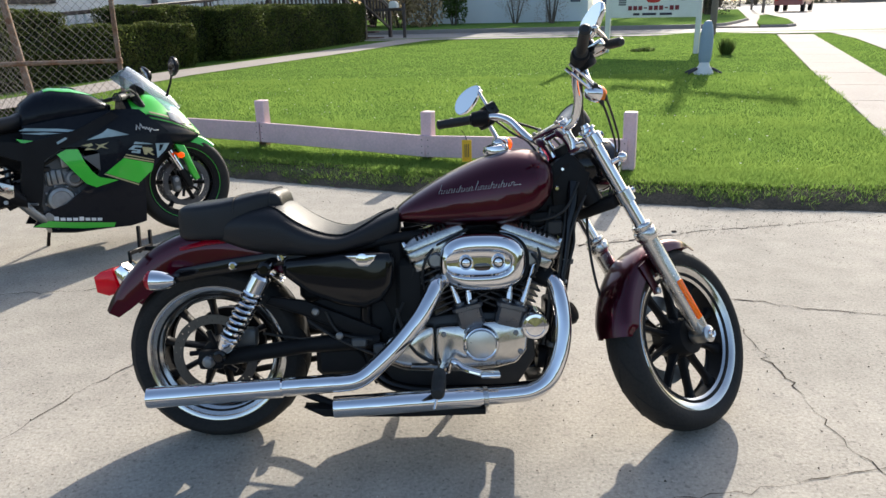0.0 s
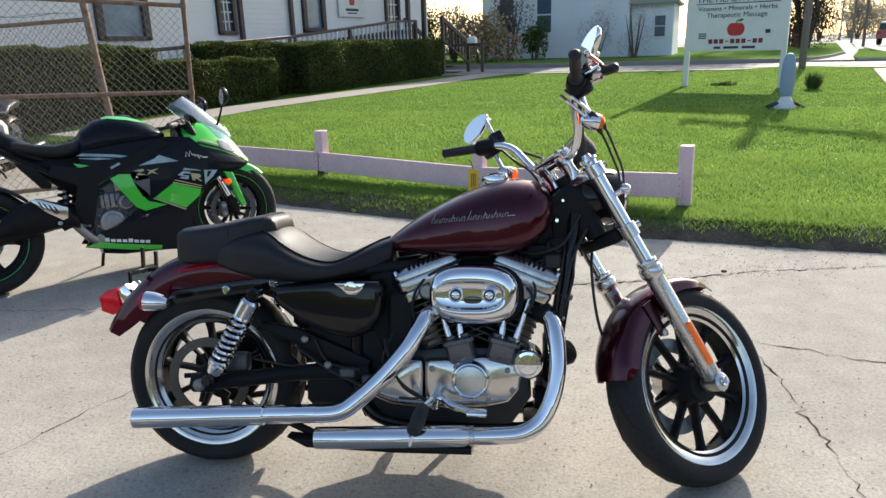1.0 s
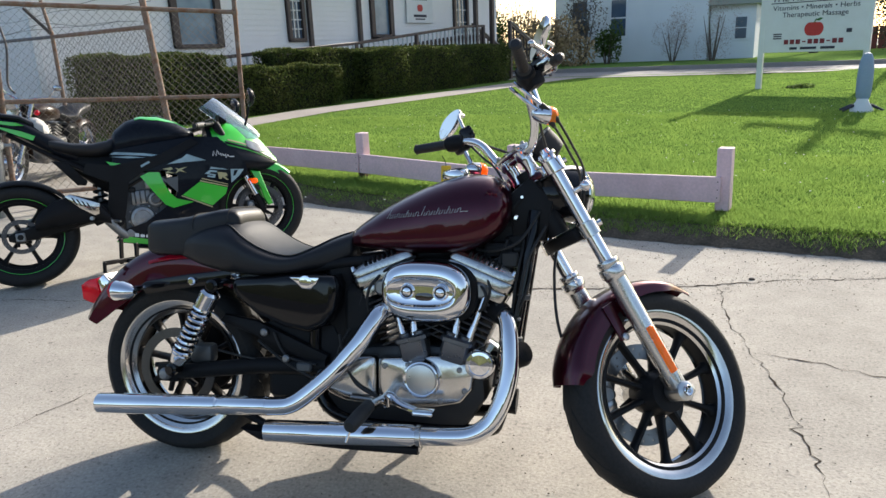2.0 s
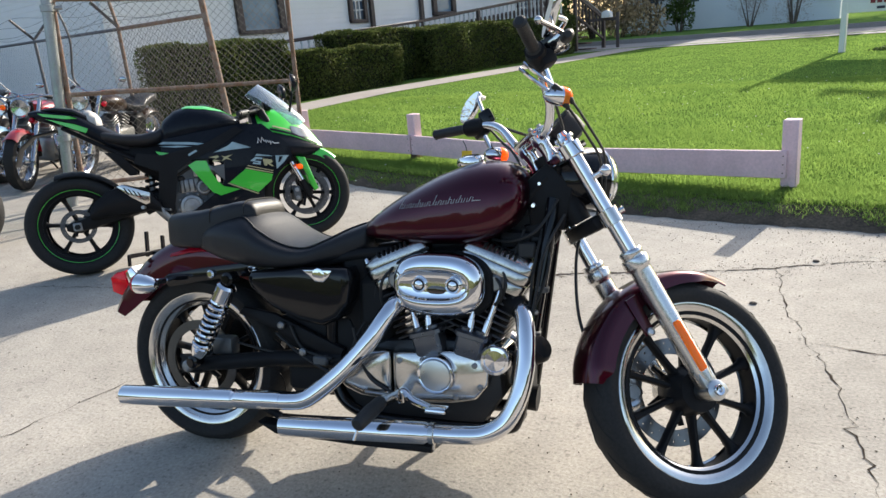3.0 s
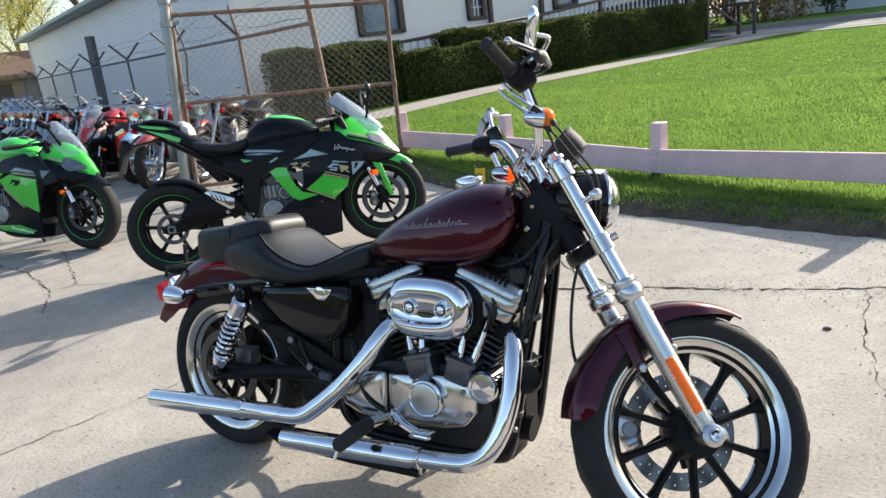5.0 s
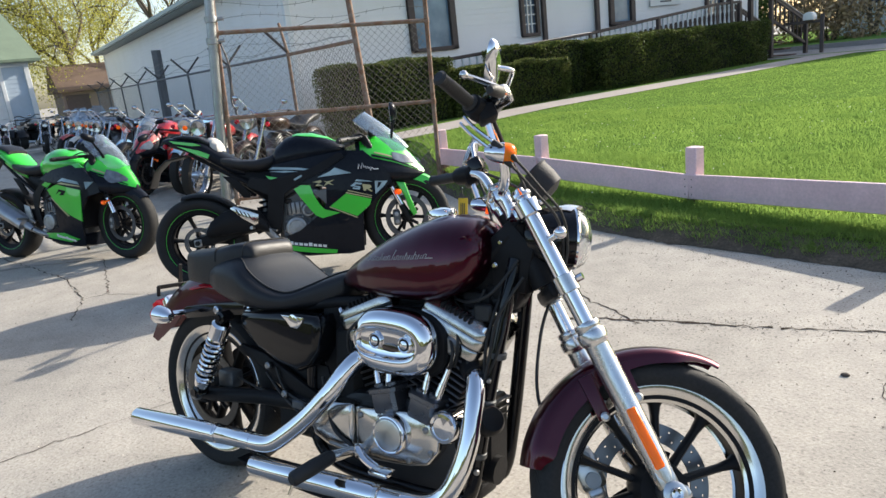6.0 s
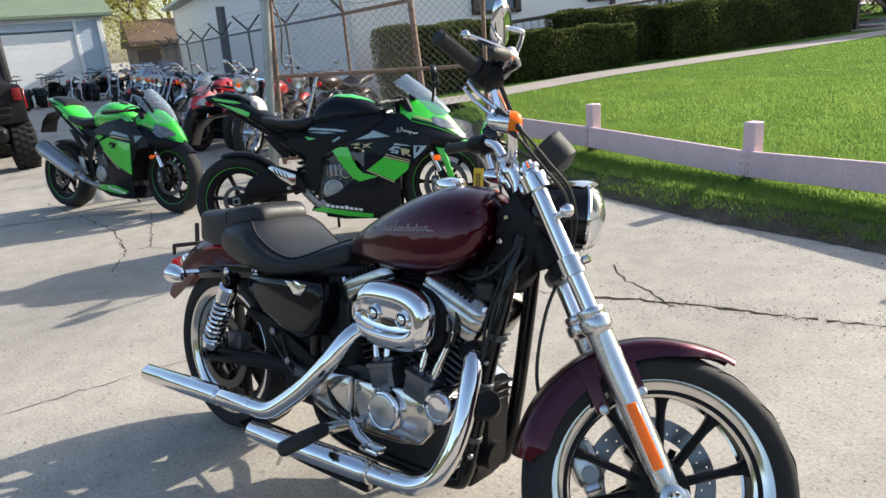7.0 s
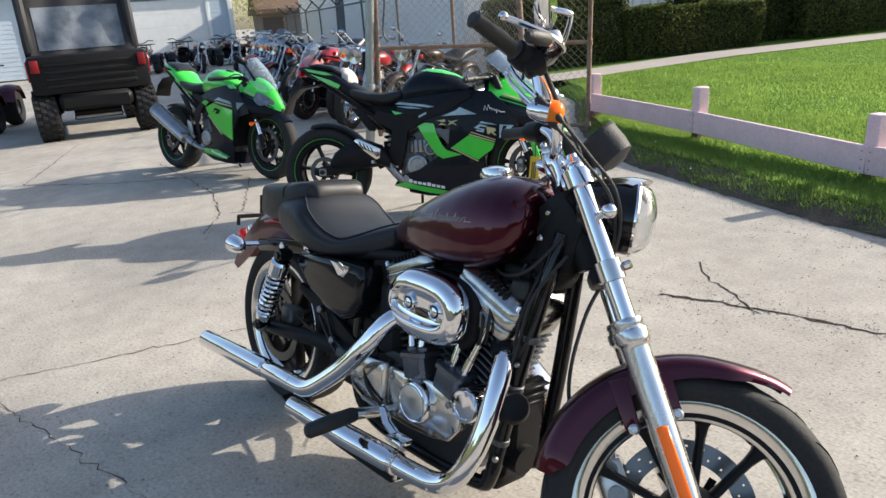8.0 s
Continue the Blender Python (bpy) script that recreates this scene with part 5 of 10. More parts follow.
def wheel(parent, name, m, R, rim_r, w, nsp, spoke_mat, lip_mat, barrel_mat, disc=None, disc_r=0.146, disc_side=1, spoke_w=0.017, twin=False, stripe=None, hub=0.05, tread=True, lip=0.040, disc_in=0.60):
    """A cast wheel about the y axis: tyre, rim with bright lips, spokes, hub, disc."""
    h = w / 2
    bm = BM()
    lathe(bm, [(rim_r - 0.028, -h * 0.72), (rim_r - 0.03, -h * 0.3), (rim_r - 0.03, h * 0.3), (rim_r - 0.028, h * 0.72), (rim_r - 0.005, h * 0.76), (rim_r - 0.005, h * 0.6),
               (rim_r - 0.016, h * 0.25), (rim_r - 0.016, -h * 0.25), (rim_r - 0.005, -h * 0.6), (rim_r - 0.005, -h * 0.76)], 64, AX, loop=True)
    rim = part(name, bm, barrel_mat, parent, m=m)
    bm = BM()
    t = R - rim_r
    prof = [(rim_r - 0.006, -h * 0.70), (rim_r + 0.006, -h * 0.86), (rim_r + t * 0.3, -h * 0.98), (rim_r + t * 0.55, -h), (rim_r + t * 0.78, -h * 0.86), (rim_r + t * 0.93, -h * 0.55), (R - 0.001, -h * 0.25), (R, 0)]
    prof += [(r_, -z) for r_, z in reversed(prof[:-1])]
    prof += [(rim_r - 0.006, h * 0.4), (rim_r - 0.006, -h * 0.4)]
    lathe(bm, prof, 72, AX, loop=True)
    tyre = part("tyre", bm, RUBBER, rim)
    if tread:
        bm = BM()
        for k in range(16):
            a0 = 2 * math.pi * k / 16
            for sg in (-1, 1):
                pts = []
                for j in range(9):
                    f = j / 8
                    yy = sg * h * (0.12 + 0.72 * f)
                    rr = float(np.interp(abs(yy), [0, h * 0.25, h * 0.55, h * 0.86], [R, R - 0.001, rim_r + t * 0.93, rim_r + t * 0.78])) - 0.0005
                    a = a0 + (0.10 if sg > 0 else 0.0) + 0.42 * f - 0.1 * f * f
                    pts.append((rr * math.cos(a), yy, rr * math.sin(a)))
                sweep(bm, pts, [0.001] + [0.0017] * 7 + [0.001], 4, flat=2.0)
        part("tread_groove", bm, DARK, tyre, kind="stuff", sharp=0)
    for sg in (-1, 1):
        bm = BM()
        lathe(bm, [(rim_r + 0.003, sg * h * 0.78), (rim_r + 0.008, sg * h * 0.83), (rim_r + 0.004, sg * h * 0.88), (rim_r - 0.006, sg * h * 0.86), (rim_r - 0.012, sg * h * 0.80), (rim_r - lip, sg * h * 0.60), (rim_r - lip - 0.003, sg * h * 0.55),
                   (rim_r - lip + 0.003, sg * h * 0.52), (rim_r - 0.010, sg * h * 0.66)], 80, AX, loop=True)
        part("rim_lip", bm, lip_mat, rim)
        if stripe:
            bm = BM()
            lathe(bm, [(rim_r - 0.0035, sg * (h * 0.885)), (rim_r - 0.0010, sg * (h * 0.895)), (rim_r - 0.0010, sg * h * 0.86), (rim_r - 0.0035, sg * h * 0.85)], 64, AX, loop=True)
            part("rim_stripe", bm, stripe, rim)
    bm = BM()
    lathe(bm, [(hub * 0.5, -h * 1.0), (hub * 0.9, -h * 0.95), (hub, -h * 0.5), (hub * 1.1, 0), (hub, h * 0.5), (hub * 0.9, h * 0.95), (hub * 0.5, h * 1.0)], 28, AX)
    part("hub", bm, spoke_mat, rim)
    bm = BM()
    L_ = rim_r - 0.024
    ring = []
    for f, wd, dp in ((0.85 * hub / L_, 1.15, 0.36), (0.45, 1.0, 0.26), (0.78, 1.05, 0.24), (0.90, 1.45, 0.26), (0.97, 2.4, 0.3), (1.0, 3.4, 0.34)):
        x, a, b = f * L_, spoke_w * wd / 2, w * dp / 2
        ring.append([Vector((x, s1 * b, s2 * a)) for s1, s2 in ((-1, -0.5), (-0.55, -1), (0.55, -1), (1, -0.5), (1, 0.5), (0.55, 1), (-0.55, 1), (-1, 0.5))])
    loft(bm, ring)
    me = bpy.data.meshes.new("spoke")
    bm.to_mesh(me), bm.free()
    me.materials.append(spoke_mat)
    me.polygons.foreach_set("use_smooth", [True] * len(me.polygons))
    me.set_sharp_from_angle(angle=radians(50))
    for k in range(nsp):
        a = 360.0 * k / nsp + 9
        if twin:
            a = 360.0 * (k // 2) / (nsp / 2) + (7 if k % 2 else -7)
        ob = new("spoke", me)
        ob.parent, ob.matrix_basis = rim, pose(0, 0, 0, 0, a, 0)
    if disc:
        for sd in ((disc_side,) if disc_side else (-1, 1)):
            bm = BM()
            n, rows = 144, [disc_in + (f - 0.6) / 0.4 * (1 - disc_in) for f in (0.60, 0.70, 0.745, 0.86, 0.905, 1.0)]
            for sy in (sd * h * 0.98, sd * (h * 0.98 + 0.006)):
                vs = [[bm.verts.new((disc_r * f * math.cos(2 * math.pi * k / n), sy, disc_r * f * math.sin(2 * math.pi * k / n))) for k in range(n)] for f in rows]
                for i in range(len(rows) - 1):
                    for k in range(n):
                        if (i in (1, 3) and k % 6 == (0 if i == 1 else 3)):
                            continue
                        bm.faces.new((vs[i][k], vs[i][(k + 1) % n], vs[i + 1][(k + 1) % n], vs[i + 1][k]))
            part("brake_disc", bm, disc, rim, "drilled steel brake disc")
            bm = BM()
            for k in range(5):
                a = 2 * math.pi * k / 5 + 0.3
                bar(bm, (hub * 0.6 * math.cos(a), sd * h * 0.95, hub * 0.6 * math.sin(a)), (disc_r * 0.62 * math.cos(a + 0.25), sd * h * 0.98, disc_r * 0.62 * math.sin(a + 0.25)), 0.009, n=6)
            part("disc_carrier", bm, SATIN_BLACK, rim)
    return rim


def spring(bm, a, b, r_, wire, turns):
    a, b = Vector(a), Vector(b)
    d = (b - a).normalized()
    u = d.orthogonal().normalized()
    v = d.cross(u)
    n = turns * 14
    return sweep(bm, [a + (b - a) * (i / n) + (u * math.cos(2 * math.pi * i / 14) + v * math.sin(2 * math.pi * i / 14)) * r_ for i in range(n + 1)], wire, 7)


def superring(x, zc_top, zc_bot, hw, n=24, e_top=2.3, e_bot=3.5, zmid=0.45, yc=0.0):
    """A rounded cross section at x: wide at zmid of its height."""
    zm = zc_bot + (zc_top - zc_bot) * zmid
    out = []
    for k in range(n):
        a = 2 * math.pi * k / n
        c, s = math.cos(a), math.sin(a)
        e = e_top if s >= 0 else e_bot
        y = hw * math.copysign(abs(c) ** (2 / e), c)
        z = zm + (zc_top - zm if s >= 0 else zm - zc_bot) * math.copysign(abs(s) ** (2 / e), s)
        out.append(Vector((x, yc + y, z)))
    return out


# ---- the red cruiser on its side stand ----
BIKE = pose(-0.68, 1.925, 0, 0, 0, 5.2) @ pose(0, 0, 0, -10.5, 0, 0)
bike = thing("motorcycle", BIKE, "dark red cruiser motorcycle with chrome exhausts on its side stand", "motorcycle")
RAKE, TURN_L = 30.0, 40.0
ST = pose(1.283, 0, 0.597, 0, -RAKE, 0) @ pose(0, 0, 0, 0, 0, TURN_L)      # steering frame: z up the steering axis, x ahead
OFF, AXZ, FW = 0.024, -0.380, 0.10


def bp(name, bm, material, label="", parent=None, **kw):
    return part(name, bm, material, parent or bike, label, **kw)


def sp(name, bm, material, label="", parent=None, **kw):
    """A part that turns with the steering."""
    if parent is None:
        return part(name, bm, material, bike, label, m=ST, **kw)
    return part(name, bm, material, parent, label, **kw)


# wheels
wheel(bike, "rear_wheel", pose(0, 0, 0.2865), 0.286, 0.216, 0.150, 10, SATIN_BLACK, ALU_BRIGHT, SATIN_BLACK, mat("dark_disc_steel", (0.10, 0.10, 0.10), 0.35, metal=0.9, scale=20), 0.132, -1, disc_in=0.78)
wheel(bike, "front_wheel", ST @ pose(OFF, 0, AXZ), 0.298, 0.231, 0.118, 10, SATIN_BLACK, ALU_BRIGHT, SATIN_BLACK, mat("disc_steel", (0.22, 0.22, 0.22), 0.34, metal=1.0, scale=20, rough_var=0.08), 0.148, 1, lip=0.033, disc_in=0.70, hub=0.062)

# fork
for sg in (-1, 1):
    y = sg * FW
    bm = BM()
    bar(bm, (OFF, y, -0.02), (OFF, y, 0.372), 0.0205, n=20)
    tube = sp("fork_tube", bm, CHROME)
    bm = BM()
    lathe(bm, [(0.0, 0.388), (0.012, 0.388), (0.014, 0.378), (0.025, 0.376), (0.027, 0.368), (0.022, 0.362)], 20, pose(OFF, y, 0))
    part("fork_cap", bm, CHROME, tube)
    bm = BM()
    lathe(bm, [(0.022, 0.036), (0.029, 0.034), (0.031, 0.030), (0.031, 0.022), (0.0295, 0.020), (0.0295, 0.014), (0.0345, 0.012), (0.0355, 0.008), (0.0355, -0.010), (0.0335, -0.014), (0.0300, -0.017), (0.0285, -0.024), (0.0280, -0.10), (0.0275, -0.30), (0.0255, -0.335), (0.024, -0.352), (0.016, -0.356)], 28, pose(OFF, y, 0))
    slider = sp("fork_slider", bm, SLIDER_ALU, "satin aluminium fork slider")
    bm = BM()
    lathe(bm, [(0.020, -0.032), (0.027, -0.028), (0.027, 0.030), (0.023, 0.034)], 24, pose(OFF + 0.0, y * 0.97, AXZ) @ AX)
    box(bm, (OFF - 0.0, y * 0.97, AXZ + 0.036), (0.046, 0.050, 0.062), None, 0.012, 2)
    box(bm, (OFF + 0.022, y * 0.97, AXZ - 0.010), (0.030, 0.048, 0.030), None, 0.008, 2)
    part("axle_lug", bm, ALU, slider)
    bm = BM()
    box(bm, (OFF - 0.004, y + sg * 0.027, -0.248), (0.023, 0.008, 0.142), None, 0.003)
    part("reflector", bm, AMBER_LENS, slider, "amber side reflector")
    bm = BM()
    box(bm, (OFF - 0.004, y * 0.78, -0.105), (0.034, 0.024, 0.060), None, 0.006)
    part("fender_bracket", bm, MAROON, slider)
bm = BM()
lathe(bm, [(0.0, -0.130), (0.006, -0.130), (0.007, -0.137), (0.013, -0.138), (0.015, -0.135), (0.015, -0.128), (0.011, -0.126), (0.011, 0.126), (0.015, 0.128), (0.015, 0.138), (0.0, 0.138)], 16, pose(OFF, 0, AXZ) @ AX)
sp("front_axle", bm, CHROME)
for z, th, mt in ((0.335, 0.035, CHROME), (0.135, 0.04, SATIN_BLACK)):
    bm = BM()
    box(bm, (OFF * 0.5, 0, z), (0.055, 0.2 if mt is CHROME else 0.165, th), None, 0.012, 2)
    for sg in (-1, 1) if mt is CHROME else ():
        lathe(bm, [(0.02, -th / 2 - 0.004), (0.031, -th / 2), (0.032, th / 2), (0.02, th / 2 + 0.004)], 20, pose(OFF, sg * FW, z))
    clamp = sp("triple_clamp", bm, mt)
    for sg in (-1, 1):
        bm = BM()
        bar(bm, (OFF + 0.02, sg * FW, z), (OFF + 0.042, sg * (FW + 0.012), z), 0.009, n=8)
        part("pinch_bolt", bm, CHROME, clamp)
# chrome collar rings at the lower clamp, and indicator stubs
for sg in (-1, 1):
    bm = BM()
    lathe(bm, [(0.021, 0.112), (0.028, 0.114), (0.028, 0.155), (0.021, 0.157)], 20, pose(OFF, sg * FW, 0))
    sp("collar", bm, ALU_BRIGHT)
    bm = BM()
    bar(bm, (OFF, sg * FW, 0.245), (OFF + 0.03, sg * (FW + 0.035), 0.245), 0.008, n=10)
    bmesh.ops.create_icosphere(bm, subdivisions=2, radius=0.016, matrix=pose(OFF + 0.033, sg * (FW + 0.04), 0.245))
    sp("cable_knob", bm, CHROME)

# front mudguard
rows = []
for i in range(41):
    f = i / 40
    a = radians(35 + (146 - 35) * f)
    tip, heel = min(1.0, f / 0.22), min(1.0, (1 - f) / 0.07)
    tip, heel = tip * tip * (3 - 2 * tip), heel * heel * (3 - 2 * heel)
    r_ = 0.322 + 0.005 * math.sin(f * math.pi) + 0.010 * (1 - tip)
    hw = 0.064 * (0.42 + 0.58 * tip) * (0.86 + 0.14 * heel)
    drop = (0.020 + 0.030 * max(0, min(1, (f - 0.15) / 0.5))) * (0.15 + 0.85 * tip) * (0.45 + 0.55 * heel)
    row = []
    for k in range(17):
        q = -1 + 2 * k / 16
        side = max(0.0, (abs(q) - 0.55) / 0.45)
        yy = hw * math.copysign(min(1.0, abs(q) / 0.55) ** 0.9, q) * (1 + 0.03 * side)
        dr = 0.014 * min(1.0, abs(q) / 0.55) ** 2.4 + drop * side
        row.append((OFF + (r_ - dr) * math.cos(a), yy, AXZ + (r_ - dr) * math.sin(a)))
    rows.append(row)
guard = sp("front_mudguard", sheet(BM(), rows, -0.003), MAROON, "deep red front mudguard", sharp=60)
for sg in (-1, 1):
    for x0, x1, zt, zb in ((OFF + 0.024, OFF + 0.052, -0.085, -0.182), (OFF - 0.070, OFF - 0.034, -0.075, -0.188)):
        bm = BM()
        plate(bm, [(x0, zt), (x1, zt), (x1 - 0.004, zb + 0.01), ((x0 + x1) / 2 + 0.004, zb), (x0 + 0.002, zb + 0.008)], sg * 0.066, sg * 0.074, 0.002)
        part("mudguard_stay", bm, MAROON, guard)
        bm = BM()
        lathe(bm, [(0.011, 0), (0.011, 0.006), (0.007, 0.009), (0.006, 0.006), (0.0, 0.006)], 14, pose((x0 + x1) / 2, sg * 0.074, zb + 0.012, sg * -90, 0, 0))
        part("bolt", bm, ALU, guard)
# front caliper on the far side
bm = BM()
CAL_X, CAL_Z = OFF - 0.122, AXZ + 0.095
box(bm, (CAL_X, 0.072, CAL_Z), (0.070, 0.062, 0.105), pose(0, 0, 0), 0.016, 2)
box(bm, (CAL_X + 0.006, 0.060, CAL_Z + 0.062), (0.040, 0.040, 0.036), pose(0, 0, 0), 0.012, 2)
box(bm, (CAL_X - 0.004, 0.058, CAL_Z - 0.058), (0.044, 0.036, 0.030), pose(0, 0, 0), 0.010, 2)
cal = sp("brake_caliper", bm, ALU, "satin silver brake caliper")
bm = BM()
for dz in (-0.025, 0.03):
    bar(bm, (CAL_X, 0.034, CAL_Z + dz), (CAL_X, 0.11, CAL_Z + dz), 0.019, n=16)
part("piston_cap", bm, STEEL, cal)

# headlamp: pointing straight ahead of the steered fork, level
HL = pose(0.088, 0, 0.252, 0, RAKE - 4, 0)
bm = BM()
prof = [(0.0, -0.105), (0.03, -0.10), (0.055, -0.085), (0.073, -0.05), (0.081, 0.0), (0.083, 0.03), (0.079, 0.032), (0.077, 0.03)]
lathe(bm, prof, 32, HL @ pose(0, 0, 0, 0, 90, 0))
lamp = sp("headlamp", bm, GLOSS_BLACK)
bm = BM()
lathe(bm, [(0.080, 0.026), (0.0855, 0.028), (0.0865, 0.033), (0.083, 0.037), (0.0775, 0.037), (0.0765, 0.030)], 36, HL @ pose(0, 0, 0, 0, 90, 0), loop=True)
part("trim_ring", bm, CHROME, lamp)
bm = BM()
lathe(bm, [(0.0, -0.035), (0.02, -0.032), (0.045, -0.012), (0.066, 0.018), (0.076, 0.034), (0.0745, 0.036), (0.063, 0.019), (0.043, -0.01), (0.0, -0.03)], 32, HL @ pose(0, 0, 0, 0, 90, 0))
part("lamp_reflector", bm, CHROME, lamp)
bm = BM()
lathe(bm, [(0.0775, 0.036), (0.0755, 0.046), (0.067, 0.060), (0.050, 0.071), (0.026, 0.078), (0.0, 0.080), (0.0, 0.076), (0.026, 0.074), (0.048, 0.067), (0.063, 0.057), (0.0715, 0.044), (0.0735, 0.037)], 32, HL @ pose(0, 0, 0, 0, 90, 0))
part("lens", bm, CLEAR, lamp)
rows = []
for i in range(9):
    f = i / 8
    row = []
    for a in range(-48, 49, 8):
        u = a / 48
        xx = -0.075 + f * (0.138 - 0.045 * abs(u) ** 1.6)
        rr = 0.0845 + 0.006 * f
        row.append(tuple(HL @ Vector((xx, rr * math.sin(radians(a)) * (0.72 + 0.28 * f), rr * math.cos(radians(a)) - (1 - f) ** 2 * 0.016 - 0.006 * max(0, f - 0.8) / 0.2))))
    rows.append(row)
part("visor", sheet(BM(), rows, 0.003), ALU_BRIGHT, lamp, "bright aluminium headlamp visor")

# speedometer
SP = pose(0.105, 0.0, 0.415, 0, -22, 0)
bm = BM()
lathe(bm, [(0.02, -0.055), (0.044, -0.045), (0.049, -0.02), (0.05, 0.012), (0.052, 0.016), (0.05, 0.022), (0.044, 0.02)], 28, SP)
spd = sp("speedometer", bm, mat("ribbed_black_plastic", (0.026, 0.026, 0.028), 0.62, spec=0.25, bump=0.3, bump_scale=200), "black round speedometer")
bm = BM()
lathe(bm, [(0.0, 0.018), (0.044, 0.018), (0.044, 0.0205), (0.0, 0.0205)], 28, SP)
part("dial", bm, GLOSS_BLACK, spd)
bm = BM()
bar(bm, (0.10, 0, 0.37), (0.03, 0, 0.40), 0.012, n=8)
part("bracket", bm, SATIN_BLACK, spd)

# risers, handlebar, controls
for sg in (-1, 1):
    bm = BM()
    sweep(bm, catmull([(0.0, sg * 0.045, 0.345), (-0.003, sg * 0.045, 0.37), (-0.006, sg * 0.045, 0.40)], 4), [0.024, 0.022, 0.020, 0.019, 0.019, 0.019, 0.020, 0.021, 0.021], 16)
    box(bm, (-0.006, sg * 0.045, 0.408), (0.045, 0.036, 0.042), None, 0.01, 2)
    sp("riser", bm, CHROME)
bm = BM()
box(bm, (-0.006, 0, 0.4265), (0.046, 0.128, 0.018), None, 0.005, 2)
cap = sp("bar_clamp", bm, ALU_BRIGHT, "polished handlebar clamp plate")
for sx, sy in ((-0.015, -0.05), (0.015, -0.05), (-0.015, 0.05), (0.015, 0.05)):
    part("bolt", lathe(BM(), [(0.0065, 0), (0.0065, 0.006), (0.004, 0.008), (0, 0.008)], 8, pose(-0.006 + sx, sy, 0.435)), STEEL, cap)
HALF = [(-0.006, 0, 0.408), (-0.006, 0.065, 0.408), (0.006, 0.10, 0.422), (0.018, 0.132, 0.462), (0.020, 0.156, 0.512), (0.010, 0.188, 0.545), (-0.010, 0.232, 0.566), (-0.040, 0.28, 0.589), (-0.08, 0.342, 0.619)]
bm = BM()
full = [(x, -y, z) for x, y, z in reversed(HALF)] + HALF[1:]
sweep(bm, catmull(full, 6), 0.0125, 14)
sp("handlebar", bm, CHROME, "chrome handlebar")


# for each mirror: its long way, the way its back faces, its middle
MIRROR_SET = (((0.151, -0.881, 0.445), (0.743, -0.196, -0.64), (0.050, -0.280, 0.635)), ((-0.365, 0.907, -0.208), (0.765, 0.165, -0.622), (0.048, 0.301, 0.645)))


